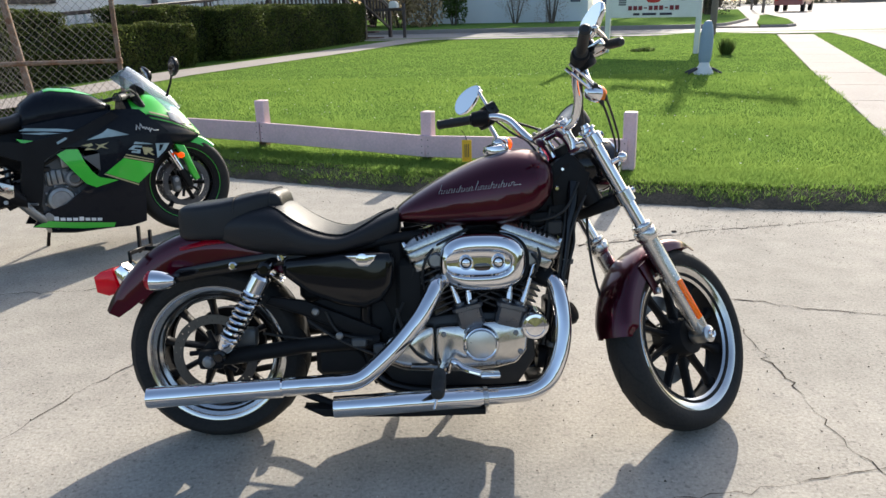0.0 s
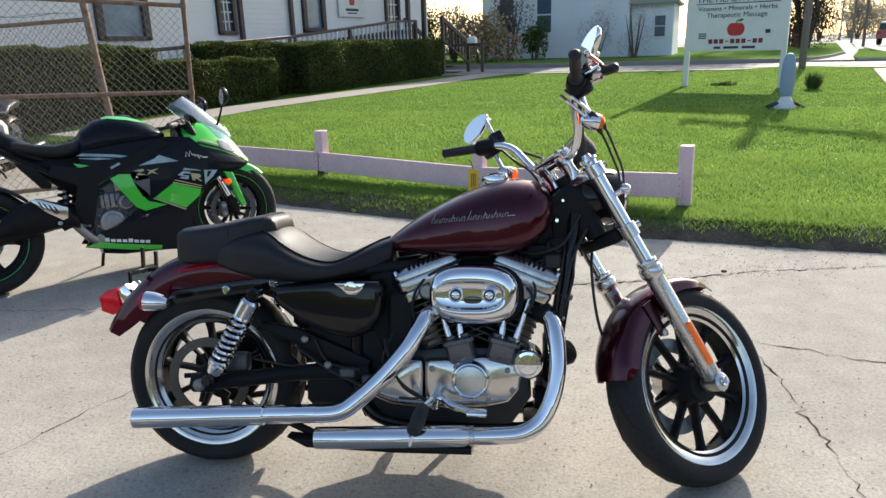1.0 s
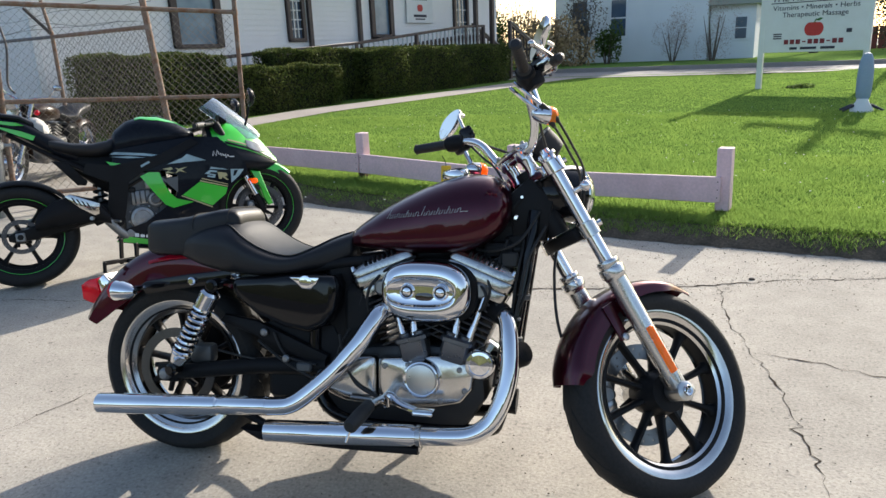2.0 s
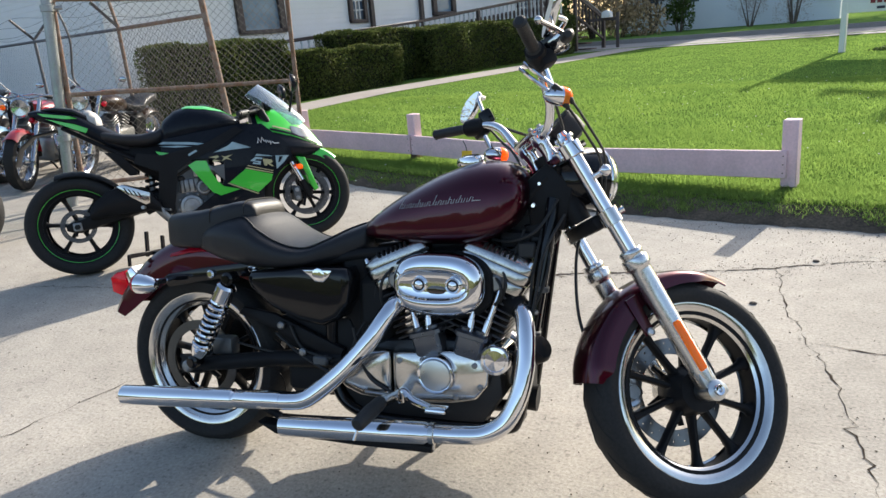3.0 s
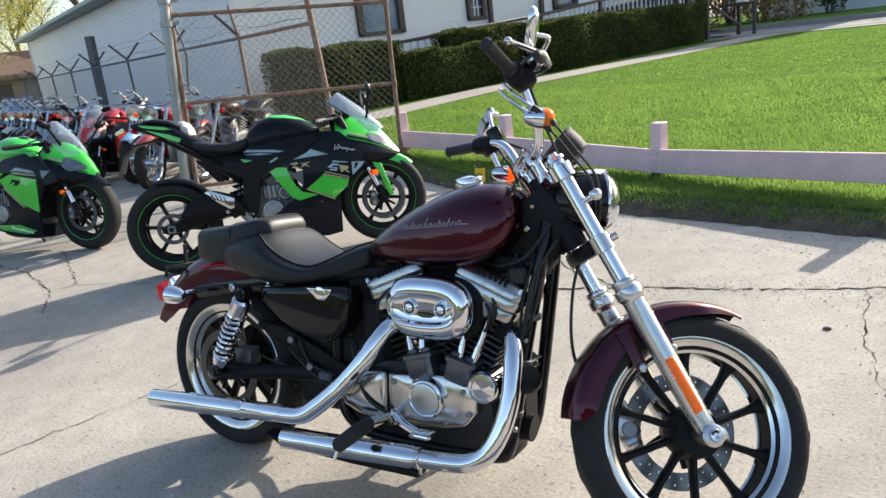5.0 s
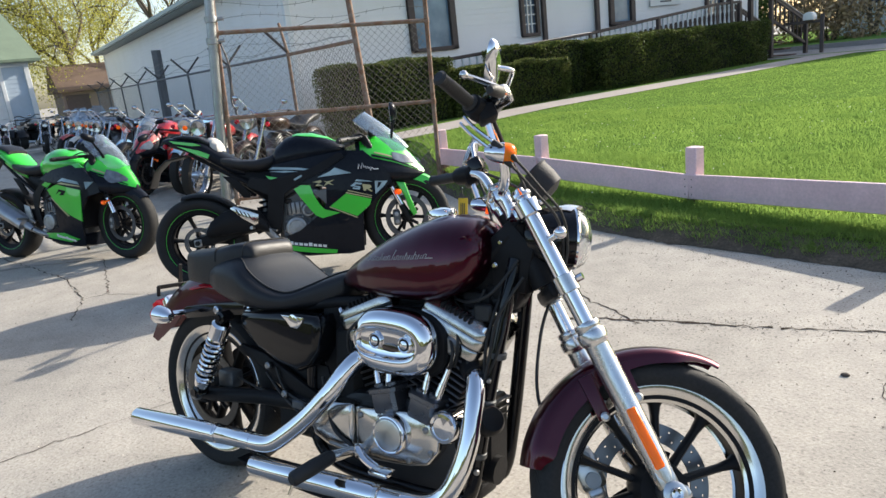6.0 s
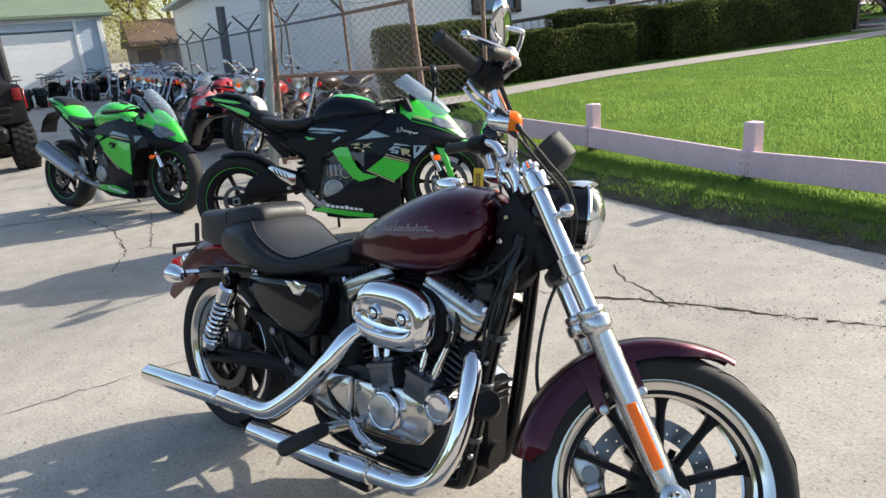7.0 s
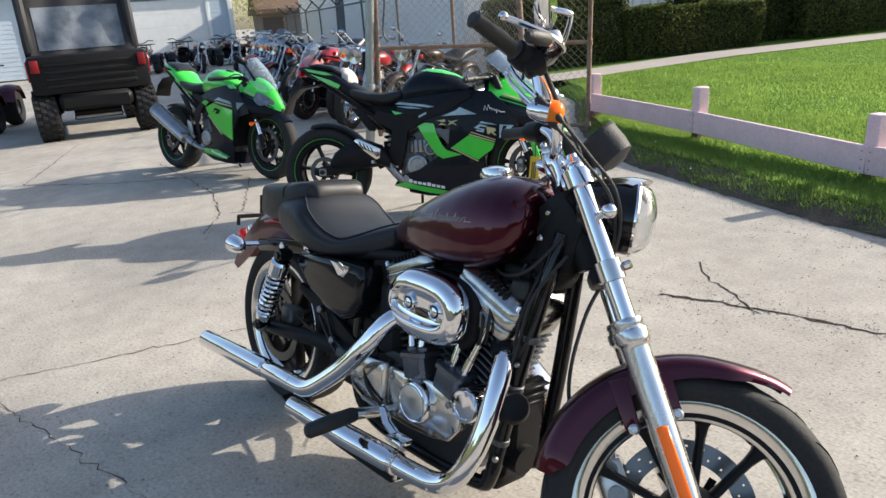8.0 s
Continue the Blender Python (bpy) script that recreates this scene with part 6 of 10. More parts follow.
def mirror_pair(sg):
    g0, g1 = Vector((-0.030, sg * 0.264, 0.581)), Vector((-0.084, sg * 0.348, 0.622))
    d = (g1 - g0).normalized()
    bm = BM()
    sweep(bm, [g0 - d * 0.012, g0 - d * 0.006, g0, g0 + d * 0.05, g1 - d * 0.004, g1, g1 + d * 0.006], [0.016, 0.020, 0.0148, 0.0156, 0.0148, 0.0172, 0.011], 16)
    sp("grip", bm, GRIP, "black rubber grip")
    # switch housing and lever
    bm = BM()
    c = g0 - d * 0.04
    lathe(bm, [(0.014, -0.032), (0.025, -0.028), (0.028, 0), (0.025, 0.028), (0.014, 0.032)], 14, Matrix.Translation(c) @ d.to_track_quat("Z", "Y").to_matrix().to_4x4())
    box(bm, (0, 0, 0), (0.045, 0.05, 0.04), Matrix.Translation(c + Vector((0.012, 0, -0.018))), 0.01, 2)
    hs = sp("switch_housing", bm, SATIN_BLACK)
    bm = BM()
    box(bm, (0, 0, 0), (0.042, 0.07, 0.045), Matrix.Translation(c + Vector((0.045, -sg * 0.008, 0.008))) @ pose(0, 0, 0, 0, 0, -sg * 24), 0.008, 2)
    part("master_cylinder", bm, GLOSS_BLACK, hs)
    bm = BM()
    box(bm, (0, 0, 0), (0.030, 0.046, 0.030), Matrix.Translation(c + Vector((0.052, sg * 0.030, 0.002))) @ pose(0, 0, 0, 0, 0, -sg * 24), 0.007, 2)
    part("lever_clamp", bm, ALU_BRIGHT, hs, "polished lever clamp")
    bm = BM()
    sweep(bm, catmull([c + Vector((0.05, 0, -0.012)), c + Vector((0.07, sg * 0.03, -0.018)), g0 + Vector((0.065, sg * 0.04, -0.014)), g1 + Vector((0.052, -sg * 0.01, -0.01))], 6), 0.0062, 8)
    bmesh.ops.create_icosphere(bm, subdivisions=2, radius=0.010, matrix=Matrix.Translation(g1 + Vector((0.052, -sg * 0.01, -0.01))))
    sp("lever", bm, ALU_BRIGHT, "polished hand lever")
    if sg < 0:
        bm = BM()
        sweep(bm, [(-0.006, -0.372, 0.545), (0.0, -0.365, 0.546), (0.03, -0.31, 0.556), (0.036, -0.30, 0.558)], [0.008, 0.0128, 0.0140, 0.009], 14)
        sp("lever_cover", bm, GRIP, "black rubber lever cover")
    # mirror
    bm = BM()
    top = Vector((0.055, sg * 0.292, 0.655))
    base = c + Vector((0.045, -sg * 0.01, 0.03))
    if sg < 0:
        stem_pts = [(0.062, -0.175, 0.585), (0.074, -0.19, 0.592), (0.093, -0.248, 0.606), (0.090, -0.264, 0.611), (0.062, -0.274, 0.624)]
    else:
        stem_pts = [base, base + Vector((0.02, sg * 0.02, 0.05)), top + Vector((0.03, -sg * 0.03, -0.012)), top + Vector((0.018, 0, 0))]
    sweep(bm, catmull(stem_pts, 6), 0.0058, 10)
    stem = sp("mirror_stem", bm, CHROME)
    ya, xa, mc = MIRROR_SET[sg > 0]
    ya, xa = Vector(ya).normalized(), Vector(xa)
    xa = (xa - ya * xa.dot(ya)).normalized()
    za = xa.cross(ya)
    mm = Matrix(((xa.x, ya.x, za.x, mc[0]), (xa.y, ya.y, za.y, mc[1]), (xa.z, ya.z, za.z, mc[2]), (0, 0, 0, 1))) @ Matrix.Diagonal((0.8, 0.94, 0.94, 1))
    ov = []
    for k in range(32):
        a = 2 * math.pi * k / 32
        ov.append((0.068 * math.cos(a) * (1.0 if math.cos(a) * sg > 0 else 1.0), 0.043 * math.sin(a) * (1 + 0.22 * math.cos(a) * sg)))
    rings = []
    for f, xx in ((0.3, 0.026), (0.7, 0.022), (0.93, 0.012), (1.0, 0.002), (0.985, -0.004)):
        rings.append([mm @ Vector((xx, y_ * f, z_ * f)) for y_, z_ in ov])
    bm = BM()
    loft(bm, rings)
    shell = sp("mirror_shell", bm, CHROME)
    bm = BM()
    loft(bm, [[mm @ Vector((-0.0042, y_ * 0.95, z_ * 0.95)) for y_, z_ in ov], [mm @ Vector((-0.0055, y_ * 0.95, z_ * 0.95)) for y_, z_ in ov]])
    part("mirror_glass", bm, MIRROR, shell)
    # front indicator
    bm = BM()
    ic = Vector((-0.005, sg * 0.214, 0.458))
    tm = Matrix.Translation(ic) @ pose(0, 0, 0, 0, RAKE, 0) @ pose(0, 0, 0, 0, 90, 0) @ Matrix.Diagonal((1.08, 1.08, 0.98, 1))
    lathe(bm, [(0.0, -0.038), (0.008, -0.037), (0.016, -0.028), (0.021, -0.012), (0.0225, 0.004), (0.023, 0.008), (0.02, 0.010)], 20, tm)
    bar(bm, (0.0, sg * 0.225, 0.55), ic - Vector((0.006, 0, 0)), 0.008, n=8)
    ind = sp("front_indicator", bm, CHROME, "chrome bullet indicator")
    bm = BM()
    lathe(bm, [(0.0225, 0.005), (0.0225, 0.020), (0.019, 0.030), (0.012, 0.036), (0.0, 0.038)], 20, tm)
    part("lens", bm, AMBER_LENS, ind)


for sg in (-1, 1):
    mirror_pair(sg)
# cables
for o in (0.0, 1.0):          # throttle cables: bright elbow, rubber sleeve, black cable
    q = [Vector(p) + Vector((0.012, -0.010, 0.006)) * o for p in ((-0.055, -0.208, 0.562), (-0.048, -0.220, 0.525), (-0.026, -0.223, 0.478), (0.002, -0.216, 0.428), (0.040, -0.172, 0.345), (0.070, -0.125, 0.275), (0.058, -0.070, 0.20), (0.0, -0.035, 0.12))]
    cable = sp("throttle_cable", sweep(BM(), catmull(q[2:], 8), 0.0035, 8), GRIP)
    part("elbow", sweep(BM(), catmull(q[:3], 8), 0.0048, 8), CHROME, cable)
    part("sleeve", sweep(BM(), [q[2], q[2] + (q[3] - q[2]) * 0.1, q[3], q[3] + (q[4] - q[3]) * 0.12], [0.007, 0.0085, 0.008, 0.005], 10), GRIP, cable)
for pts, r_ in (([(0.02, -0.21, 0.56), (0.03, -0.145, 0.47), (0.045, -0.09, 0.40), (0.04, -0.05, 0.3)], 0.004),
                ([(0.02, 0.235, 0.57), (0.07, 0.19, 0.5), (0.10, 0.10, 0.39), (0.06, 0.05, 0.25), (-0.03, 0.03, 0.16)], 0.0045),
                ([(0.02, 0.225, 0.565), (0.0, 0.15, 0.47), (-0.02, 0.09, 0.42), (-0.05, 0.04, 0.3)], 0.004)):
    sp("cable", sweep(BM(), catmull(pts, 8), r_, 8), GRIP)
# brake hose from the lower clamp to the far caliper
sp("brake_hose", sweep(BM(), catmull([(0.03, 0.06, 0.14), (-0.05, 0.05, 0.06), (-0.13, 0.045, -0.08), (-0.14, 0.06, -0.24), (CAL_X, 0.075, CAL_Z + 0.05)], 8), 0.0045, 8), GRIP)

# fuel tank
TANK = [(0.578, 0.728, 0.695, 0.030), (0.592, 0.742, 0.690, 0.058), (0.63, 0.770, 0.686, 0.082), (0.69, 0.808, 0.680, 0.106), (0.76, 0.845, 0.677, 0.124), (0.83, 0.876, 0.676, 0.136), (0.90, 0.899, 0.678, 0.142), (0.96, 0.907, 0.690, 0.140),
        (1.01, 0.903, 0.712, 0.130), (1.045, 0.886, 0.742, 0.110), (1.064, 0.862, 0.775, 0.082), (1.072, 0.838, 0.80, 0.045)]


def tank_at(x):
    return [float(np.interp(x, [t[0] for t in TANK], [t[i] for t in TANK])) for i in (1, 2, 3)]


rings = []
for p in catmull([(x, a, b) for x, a, b, _ in TANK], 3):
    hw = float(np.interp(p.x, [t[0] for t in TANK], [t[3] for t in TANK]))
    rings.append(superring(p.x, p.y, p.z, hw, 40, 2.15, 4.0, 0.42))
tank = bp("fuel_tank", loft(BM(), rings), MAROON, "deep red peanut fuel tank", sharp=70)


def tank_y(x, z):
    top, bot, hw = tank_at(x)
    zm = bot + (top - bot) * 0.42
    e, hgt = (2.15, top - zm) if z >= zm else (4.0, zm - bot)
    s = min(0.999, abs(z - zm) / hgt)
    return -hw * (1 - s ** e) ** (1 / e)


bm = BM()
TALL = {0: 2.5, 4: 1.8, 7: 2.5, 10: 1.7, 12: 1.8}


def on_tank(px, pz):
    return Vector((px, tank_y(px, pz) - 0.0008, pz))


for k in range(15):            # slanted strokes in place of the maker's script
    x0, z0 = 0.716 + 0.0150 * k + (0.004 if k > 6 else 0), 0.779 + 0.0016 * k
    h = 0.0105 * TALL.get(k, 1.0)
    up = [on_tank(x0 + 0.0042 * f * h / 0.0105, z0 + h * f) for f in np.linspace(0, 1, 5)]
    dn = [on_tank(x0 + 0.0075 + 0.0042 * f, z0 + 0.0105 * f) for f in np.linspace(0, 1, 4)]
    sweep(bm, up, 0.0008, 4)
    sweep(bm, dn, 0.0006, 4)
    sweep(bm, [on_tank(x0 + 0.0075, z0), on_tank(x0 + 0.0115, z0 + 0.0012), on_tank(x0 + 0.0150, z0 + 0.0016)], 0.0005, 4)
    if k % 2 == 0:
        sweep(bm, [on_tank(x0 + 0.004, z0 + 0.0100), on_tank(x0 + 0.0078, z0 + 0.0118), on_tank(x0 + 0.0115, z0 + 0.0102)], 0.0006, 4)
sweep(bm, [on_tank(0.941 + 0.004 * k, 0.8035 + 0.0002 * k) for k in range(6)], 0.0009, 4)
part("tank_emblem", bm, SILVER_INK, tank, "thin silver emblem strokes", sharp=0)
bm = BM()
lathe(bm, [(0.04, 0.0), (0.042, 0.01), (0.038, 0.022), (0.02, 0.028), (0.0, 0.029)], 28, pose(0.90, 0, 0.896, 0, -7, 0))
part("filler_cap", bm, CHROME, tank)

# seat: pillion pad and rider's saddle
P = [(-0.078, 0.735, 0.672, 0.080), (-0.072, 0.755, 0.662, 0.104), (-0.055, 0.764, 0.657, 0.116), (0.0, 0.769, 0.655, 0.124), (0.06, 0.777, 0.655, 0.127), (0.12, 0.789, 0.665, 0.125), (0.17, 0.800, 0.690, 0.118), (0.205, 0.803, 0.700, 0.102), (0.222, 0.799, 0.705, 0.094), (0.234, 0.786, 0.710, 0.088), (0.240, 0.765, 0.715, 0.082)]
pad = bp("pillion_pad", loft(BM(), [superring(x, a, b, w, 44, 5.0, 9.0, 0.62) for x, a, b, w in P]), LEATHER, "black padded pillion seat", sharp=70)
for x0, z0 in ((0.10, 0.7855), (0.205, 0.8042)):
    bm = BM()
    w0 = float(np.interp(x0, [p[0] for p in P], [p[3] for p in P]))
    sweep(bm, [v + Vector((0, math.copysign(0.0008, v.y), 0.0008)) for v in superring(x0, z0, 0.66, w0, 44, 5.0, 9.0, 0.62)[:23]], 0.0022, 5)
    part("seam", bm, GRIP, pad)
Q = [(0.04, 0.700, 0.65, 0.11), (0.08, 0.742, 0.636, 0.132), (0.12, 0.760, 0.622, 0.146), (0.17, 0.770, 0.610, 0.156), (0.215, 0.768, 0.603, 0.163), (0.25, 0.752, 0.601, 0.167), (0.285, 0.724, 0.600, 0.168), (0.325, 0.698, 0.600, 0.166), (0.37, 0.678, 0.603, 0.158), (0.42, 0.671, 0.608, 0.145), (0.47, 0.688, 0.615, 0.122), (0.52, 0.710, 0.622, 0.097),
     (0.56, 0.724, 0.635, 0.076), (0.592, 0.733, 0.66, 0.06)]
rings, panel = [], []
for p in catmull([(x, a, b) for x, a, b, _ in Q], 3):
    w0 = float(np.interp(p.x, [t[0] for t in Q], [t[3] for t in Q]))
    rings.append(superring(p.x, p.y, p.z, w0, 44, float(np.interp(p.x, (0.1, 0.2, 0.36, 0.5), (2.3, 2.3, 3.0, 2.8))), 4.0, 0.52))
    if 0.20 < p.x < 0.575:
        ex = float(np.interp(p.x, (0.1, 0.2, 0.36, 0.5), (2.3, 2.3, 3.0, 2.8)))
        q_ = w0 * float(np.interp(p.x, (0.20, 0.26, 0.45, 0.50, 0.575), (0.66, 0.80, 0.84, 0.70, 0.12)))
        zm = p.z + (p.y - p.z) * 0.52
        panel.append([(p.x, q_ * u, zm + (p.y - zm) * (1 - (abs(q_ * u) / w0) ** ex) ** (1 / ex) + 0.0025) for u in np.linspace(-1, 1, 15)])
saddle = bp("saddle", loft(BM(), rings), LEATHER, "black rider's saddle", sharp=70)
part("seat_panel", sheet(BM(), panel, 0.004), mat("smooth_seat_vinyl", (0.012, 0.014, 0.018), 0.48, color2=(0.018, 0.021, 0.026), scale=30, bump=0.12, bump_scale=500, spec=0.26, rough_var=0.05), saddle, "smooth dark grey seat panel", sharp=70)
for sg in (0, -1):
    part("seam", sweep(BM(), [Vector(r_[sg]) + Vector((0, 0, 0.001)) for r_ in panel], 0.0022, 5), GRIP, saddle)

# rear mudguard
path = catmull([(0.33, 0, 0.62), (0.22, 0, 0.663), (0.10, 0, 0.688), (-0.02, 0, 0.690), (-0.11, 0, 0.668), (-0.195, 0, 0.622), (-0.27, 0, 0.553), (-0.32, 0, 0.487), (-0.342, 0, 0.445)], 4)
rows = []
for i, p in enumerate(path):
    f = i / (len(path) - 1)
    d = (path[min(i + 1, len(path) - 1)] - path[max(i - 1, 0)]).normalized()
    nrm = Vector((d.z, 0, -d.x))           # inwards, towards the axle
    if nrm.dot(Vector((0, 0, 0.3)) - p) < 0:
        nrm = -nrm
    drop = 0.085 * min(1, 0.45 + 2.0 * (1 - f))
    row = []
    for k in range(13):
        q = -1 + 2 * k / 12
        yy = 0.088 * math.copysign(min(1.0, abs(q) / 0.6), q)
        row.append(p + Vector((0, yy, 0)) + nrm * (0.022 * min(1, abs(q) / 0.6) ** 2.6 + drop * max(0, (abs(q) - 0.6) / 0.4)))
    rows.append(row)
rg_ = bp("rear_mudguard", sheet(BM(), rows, 0.003), MAROON, "deep red rear mudguard")
for sg in (-1, 1):
    bm = BM()
    plate(bm, [(0.33, 0.585), (0.33, 0.63), (0.18, 0.612), (0.05, 0.595), (-0.08, 0.572), (-0.105, 0.555), (-0.08, 0.53), (0.05, 0.552), (0.18, 0.570)], sg * 0.098, sg * 0.112, 0.003)
    strut = bp("mudguard_strut", bm, GLOSS_BLACK)
    for x, z in ((0.086, 0.578), (0.235, 0.600)):
        bm = BM()
        lathe(bm, [(0.013, 0.0), (0.013, 0.008), (0.008, 0.012), (0.0, 0.012)], 14, pose(x, sg * 0.112, z, sg * -90, 0, 0))
        part("bolt", bm, CHROME, strut)
    bm = BM()
    sweep(bm, [(-0.08, sg * 0.091, 0.630), (0.0, sg * 0.094, 0.648), (0.085, sg * 0.094, 0.653)], [0.007, 0.010, 0.006], 8, flat=0.5)
    part("side_reflector", bm, RED_LENS, rg_, "red side reflector")
    # rear indicator
    bm = BM()
    tm = pose(-0.122, sg * 0.178, 0.550, 0, -88, 0)
    lathe(bm, [(0.0, -0.055), (0.012, -0.052), (0.022, -0.038), (0.029, -0.012), (0.031, 0.015), (0.027, 0.018)], 20, tm)
    bar(bm, (-0.085, sg * 0.10, 0.552), (-0.112, sg * 0.165, 0.551), 0.009, n=8)
    ind = bp("rear_indicator", bm, CHROME, "chrome bullet indicator")
    bm = BM()
    lathe(bm, [(0.029, 0.014), (0.027, 0.026), (0.018, 0.034), (0.0, 0.037)], 20, tm)
    part("lens", bm, RED_LENS, ind)
# tail lamp
bm = BM()
plate(bm, [(-0.290, 0.495), (-0.310, 0.560), (-0.285, 0.580), (-0.262, 0.555), (-0.270, 0.50)], -0.05, 0.05, 0.008)
tl_ = bp("tail_lamp", bm, CHROME, "red tail lamp on a chrome base")
bm = BM()
plate(bm, [(-0.297, 0.492), (-0.315, 0.566), (-0.355, 0.556), (-0.378, 0.540), (-0.372, 0.490), (-0.335, 0.478)], -0.047, 0.047, 0.010)
part("lens", bm, RED_LENS, tl_)
bm = BM()
box(bm, (-0.232, -0.022, 0.655), (0.008, 0.016, 0.085), None, 0.002)
box(bm, (-0.225, 0.045, 0.640), (0.008, 0.016, 0.075), None, 0.002)
box(bm, (-0.225, -0.035, 0.625), (0.008, 0.170, 0.014), None, 0.002)
box(bm, (-0.222, -0.118, 0.612), (0.008, 0.012, 0.036), None, 0.002)
box(bm, (-0.205, 0.0, 0.622), (0.060, 0.020, 0.014), None, 0.003)
bp("plate_bracket", bm, SATIN_BLACK, "empty black plate bracket")

# rear suspension and swingarm
for sg in (-1, 1):
    lo, hi = Vector((0.045, sg * 0.165, 0.312)), Vector((0.200, sg * 0.178, 0.578))
    d = (hi - lo).normalized()
    bm = BM()
    sweep(bm, [lo + d * 0.03, lo + d * 0.16, lo + d * 0.161, hi - d * 0.02], [0.019, 0.019, 0.008, 0.008], 14)
    shock = bp("shock_absorber", bm, SATIN_BLACK)
    bm = BM()
    spring(bm, lo + d * 0.055, hi - d * 0.075, 0.0262, 0.0060, 9)
    part("spring", bm, CHROME, shock, "chrome coil spring")
    bm = BM()
    sweep(bm, [hi - d * 0.085, hi - d * 0.08, hi - d * 0.03, hi - d * 0.022], [0.026, 0.030, 0.030, 0.023], 20)
    part("spring_cup", bm, CHROME, shock)
    bm = BM()
    sweep(bm, [lo + d * 0.02, lo + d * 0.028, lo + d * 0.058, lo + d * 0.062], [0.018, 0.024, 0.030, 0.026], 20)
    part("spring_cup", bm, CHROME, shock)
    for p in (lo, hi):
        bm = BM()
        lathe(bm, [(0.0, -0.027), (0.012, -0.027), (0.012, -0.021), (0.02, -0.018), (0.02, 0.018), (0.012, 0.021), (0.012, 0.027), (0.0, 0.027)], 16, Matrix.Translation(p) @ AX)
        part("shock_eye", bm, GLOSS_BLACK, shock)
    bm = BM()
    sweep(bm, [(-0.035, sg * 0.118, 0.282), (0.06, sg * 0.118, 0.292), (0.30, sg * 0.11, 0.322), (0.52, sg * 0.09, 0.33)], [0.020, 0.024, 0.025, 0.03], 10)
    box(bm, (0.0, sg * 0.118, 0.2865), (0.075, 0.03, 0.06), None, 0.01, 2)
    bp("swingarm", bm, SATIN_BLACK)
bm = BM()
lathe(bm, [(0.0, -0.158), (0.012, -0.157), (0.019, -0.15), (0.019, -0.135), (0.010, -0.133), (0.010, 0.133), (0.019, 0.135), (0.019, 0.15), (0.0, 0.156)], 12, pose(0, 0, 0.2865) @ AX)
bp("rear_axle", bm, STEEL)
bm = BM()
box(bm, (0.10, -0.082, 0.345), (0.075, 0.05, 0.06), pose(0, 0, 0), 0.012, 2)
bp("rear_caliper", bm, GREY_METAL)
bm = BM()
lathe(bm, [(0.095, -0.006), (0.118, -0.012), (0.122, 0), (0.118, 0.012), (0.095, 0.006)], 48, pose(0, 0.085, 0.2865) @ AX)
bp("drive_pulley", bm, SATIN_BLACK)
bm = BM()
for zz in (0.10, -0.10):
    sweep(bm, [(0, 0.085, 0.2865 + zz * 1.15), (0.30, 0.085, 0.30 + zz * 0.8), (0.62, 0.085, 0.30 + zz * 0.45)], 0.012, 6, flat=0.3)
bp("drive_belt", bm, RUBBER)

# frame
for sg in (-1, 1):
    bm = BM()
    sweep(bm, catmull([(1.135, sg * 0.025, 0.80), (1.125, sg * 0.05, 0.70), (1.095, sg * 0.075, 0.50), (1.07, sg * 0.088, 0.33), (1.045, sg * 0.092, 0.20), (1.00, sg * 0.092, 0.165), (0.80, sg * 0.10, 0.16), (0.60, sg * 0.10, 0.17), (0.50, sg * 0.09, 0.23), (0.48, sg * 0.085, 0.40), (0.50, sg * 0.08, 0.60)], 6), 0.019, 12)
    bp("frame_tube", bm, GLOSS_BLACK)
    bm = BM()
    sweep(bm, catmull([(1.12, sg * 0.02, 0.86), (0.95, sg * 0.03, 0.70), (0.75, sg * 0.05, 0.665), (0.55, sg * 0.075, 0.64), (0.33, sg * 0.09, 0.60), (0.20, sg * 0.095, 0.585)], 6), 0.016, 10)
    bp("frame_tube", bm, SATIN_BLACK)
bm = BM()
bar(bm, (1.205, 0, 0.735), (1.105, 0, 0.915), 0.032, n=20)
plate(bm, [(1.062, 0.848), (1.12, 0.90), (1.19, 0.83), (1.165, 0.715), (1.074, 0.716)], -0.035, 0.035, 0.008)
neck = bp("steering_head", bm, SATIN_BLACK)
for x, z, r_ in ((1.083, 0.783, 0.0085), (1.10, 0.842, 0.007), (1.13, 0.76, 0.006)):
    bm = BM()
    lathe(bm, [(r_, 0), (r_, 0.006), (r_ * 0.6, 0.010), (0, 0.010)], 14, pose(x, -0.035, z, 90, 0, 0))
    part("bolt", bm, CHROME, neck)
bm = BM()
plate(bm, [(1.055, 0.728), (1.150, 0.745), (1.150, 0.700), (1.135, 0.672), (1.095, 0.664), (1.062, 0.682)], -0.040, 0.040, 0.012)
bp("coil_cover", bm, SATIN_BLACK, "black moulded cover at the frame head")
bm = BM()
box(bm, (1.07, -0.072, 0.665), (0.05, 0.02, 0.045), None, 0.006)
bp("connector", bm, GRIP)
# added boxes, coloured as deep shade, fill the gap behind the air cleaner
bm = BM()
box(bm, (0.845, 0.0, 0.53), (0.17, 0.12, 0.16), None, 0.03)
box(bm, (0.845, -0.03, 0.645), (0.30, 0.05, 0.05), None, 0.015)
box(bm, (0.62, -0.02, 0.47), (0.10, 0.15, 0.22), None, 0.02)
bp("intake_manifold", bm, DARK)
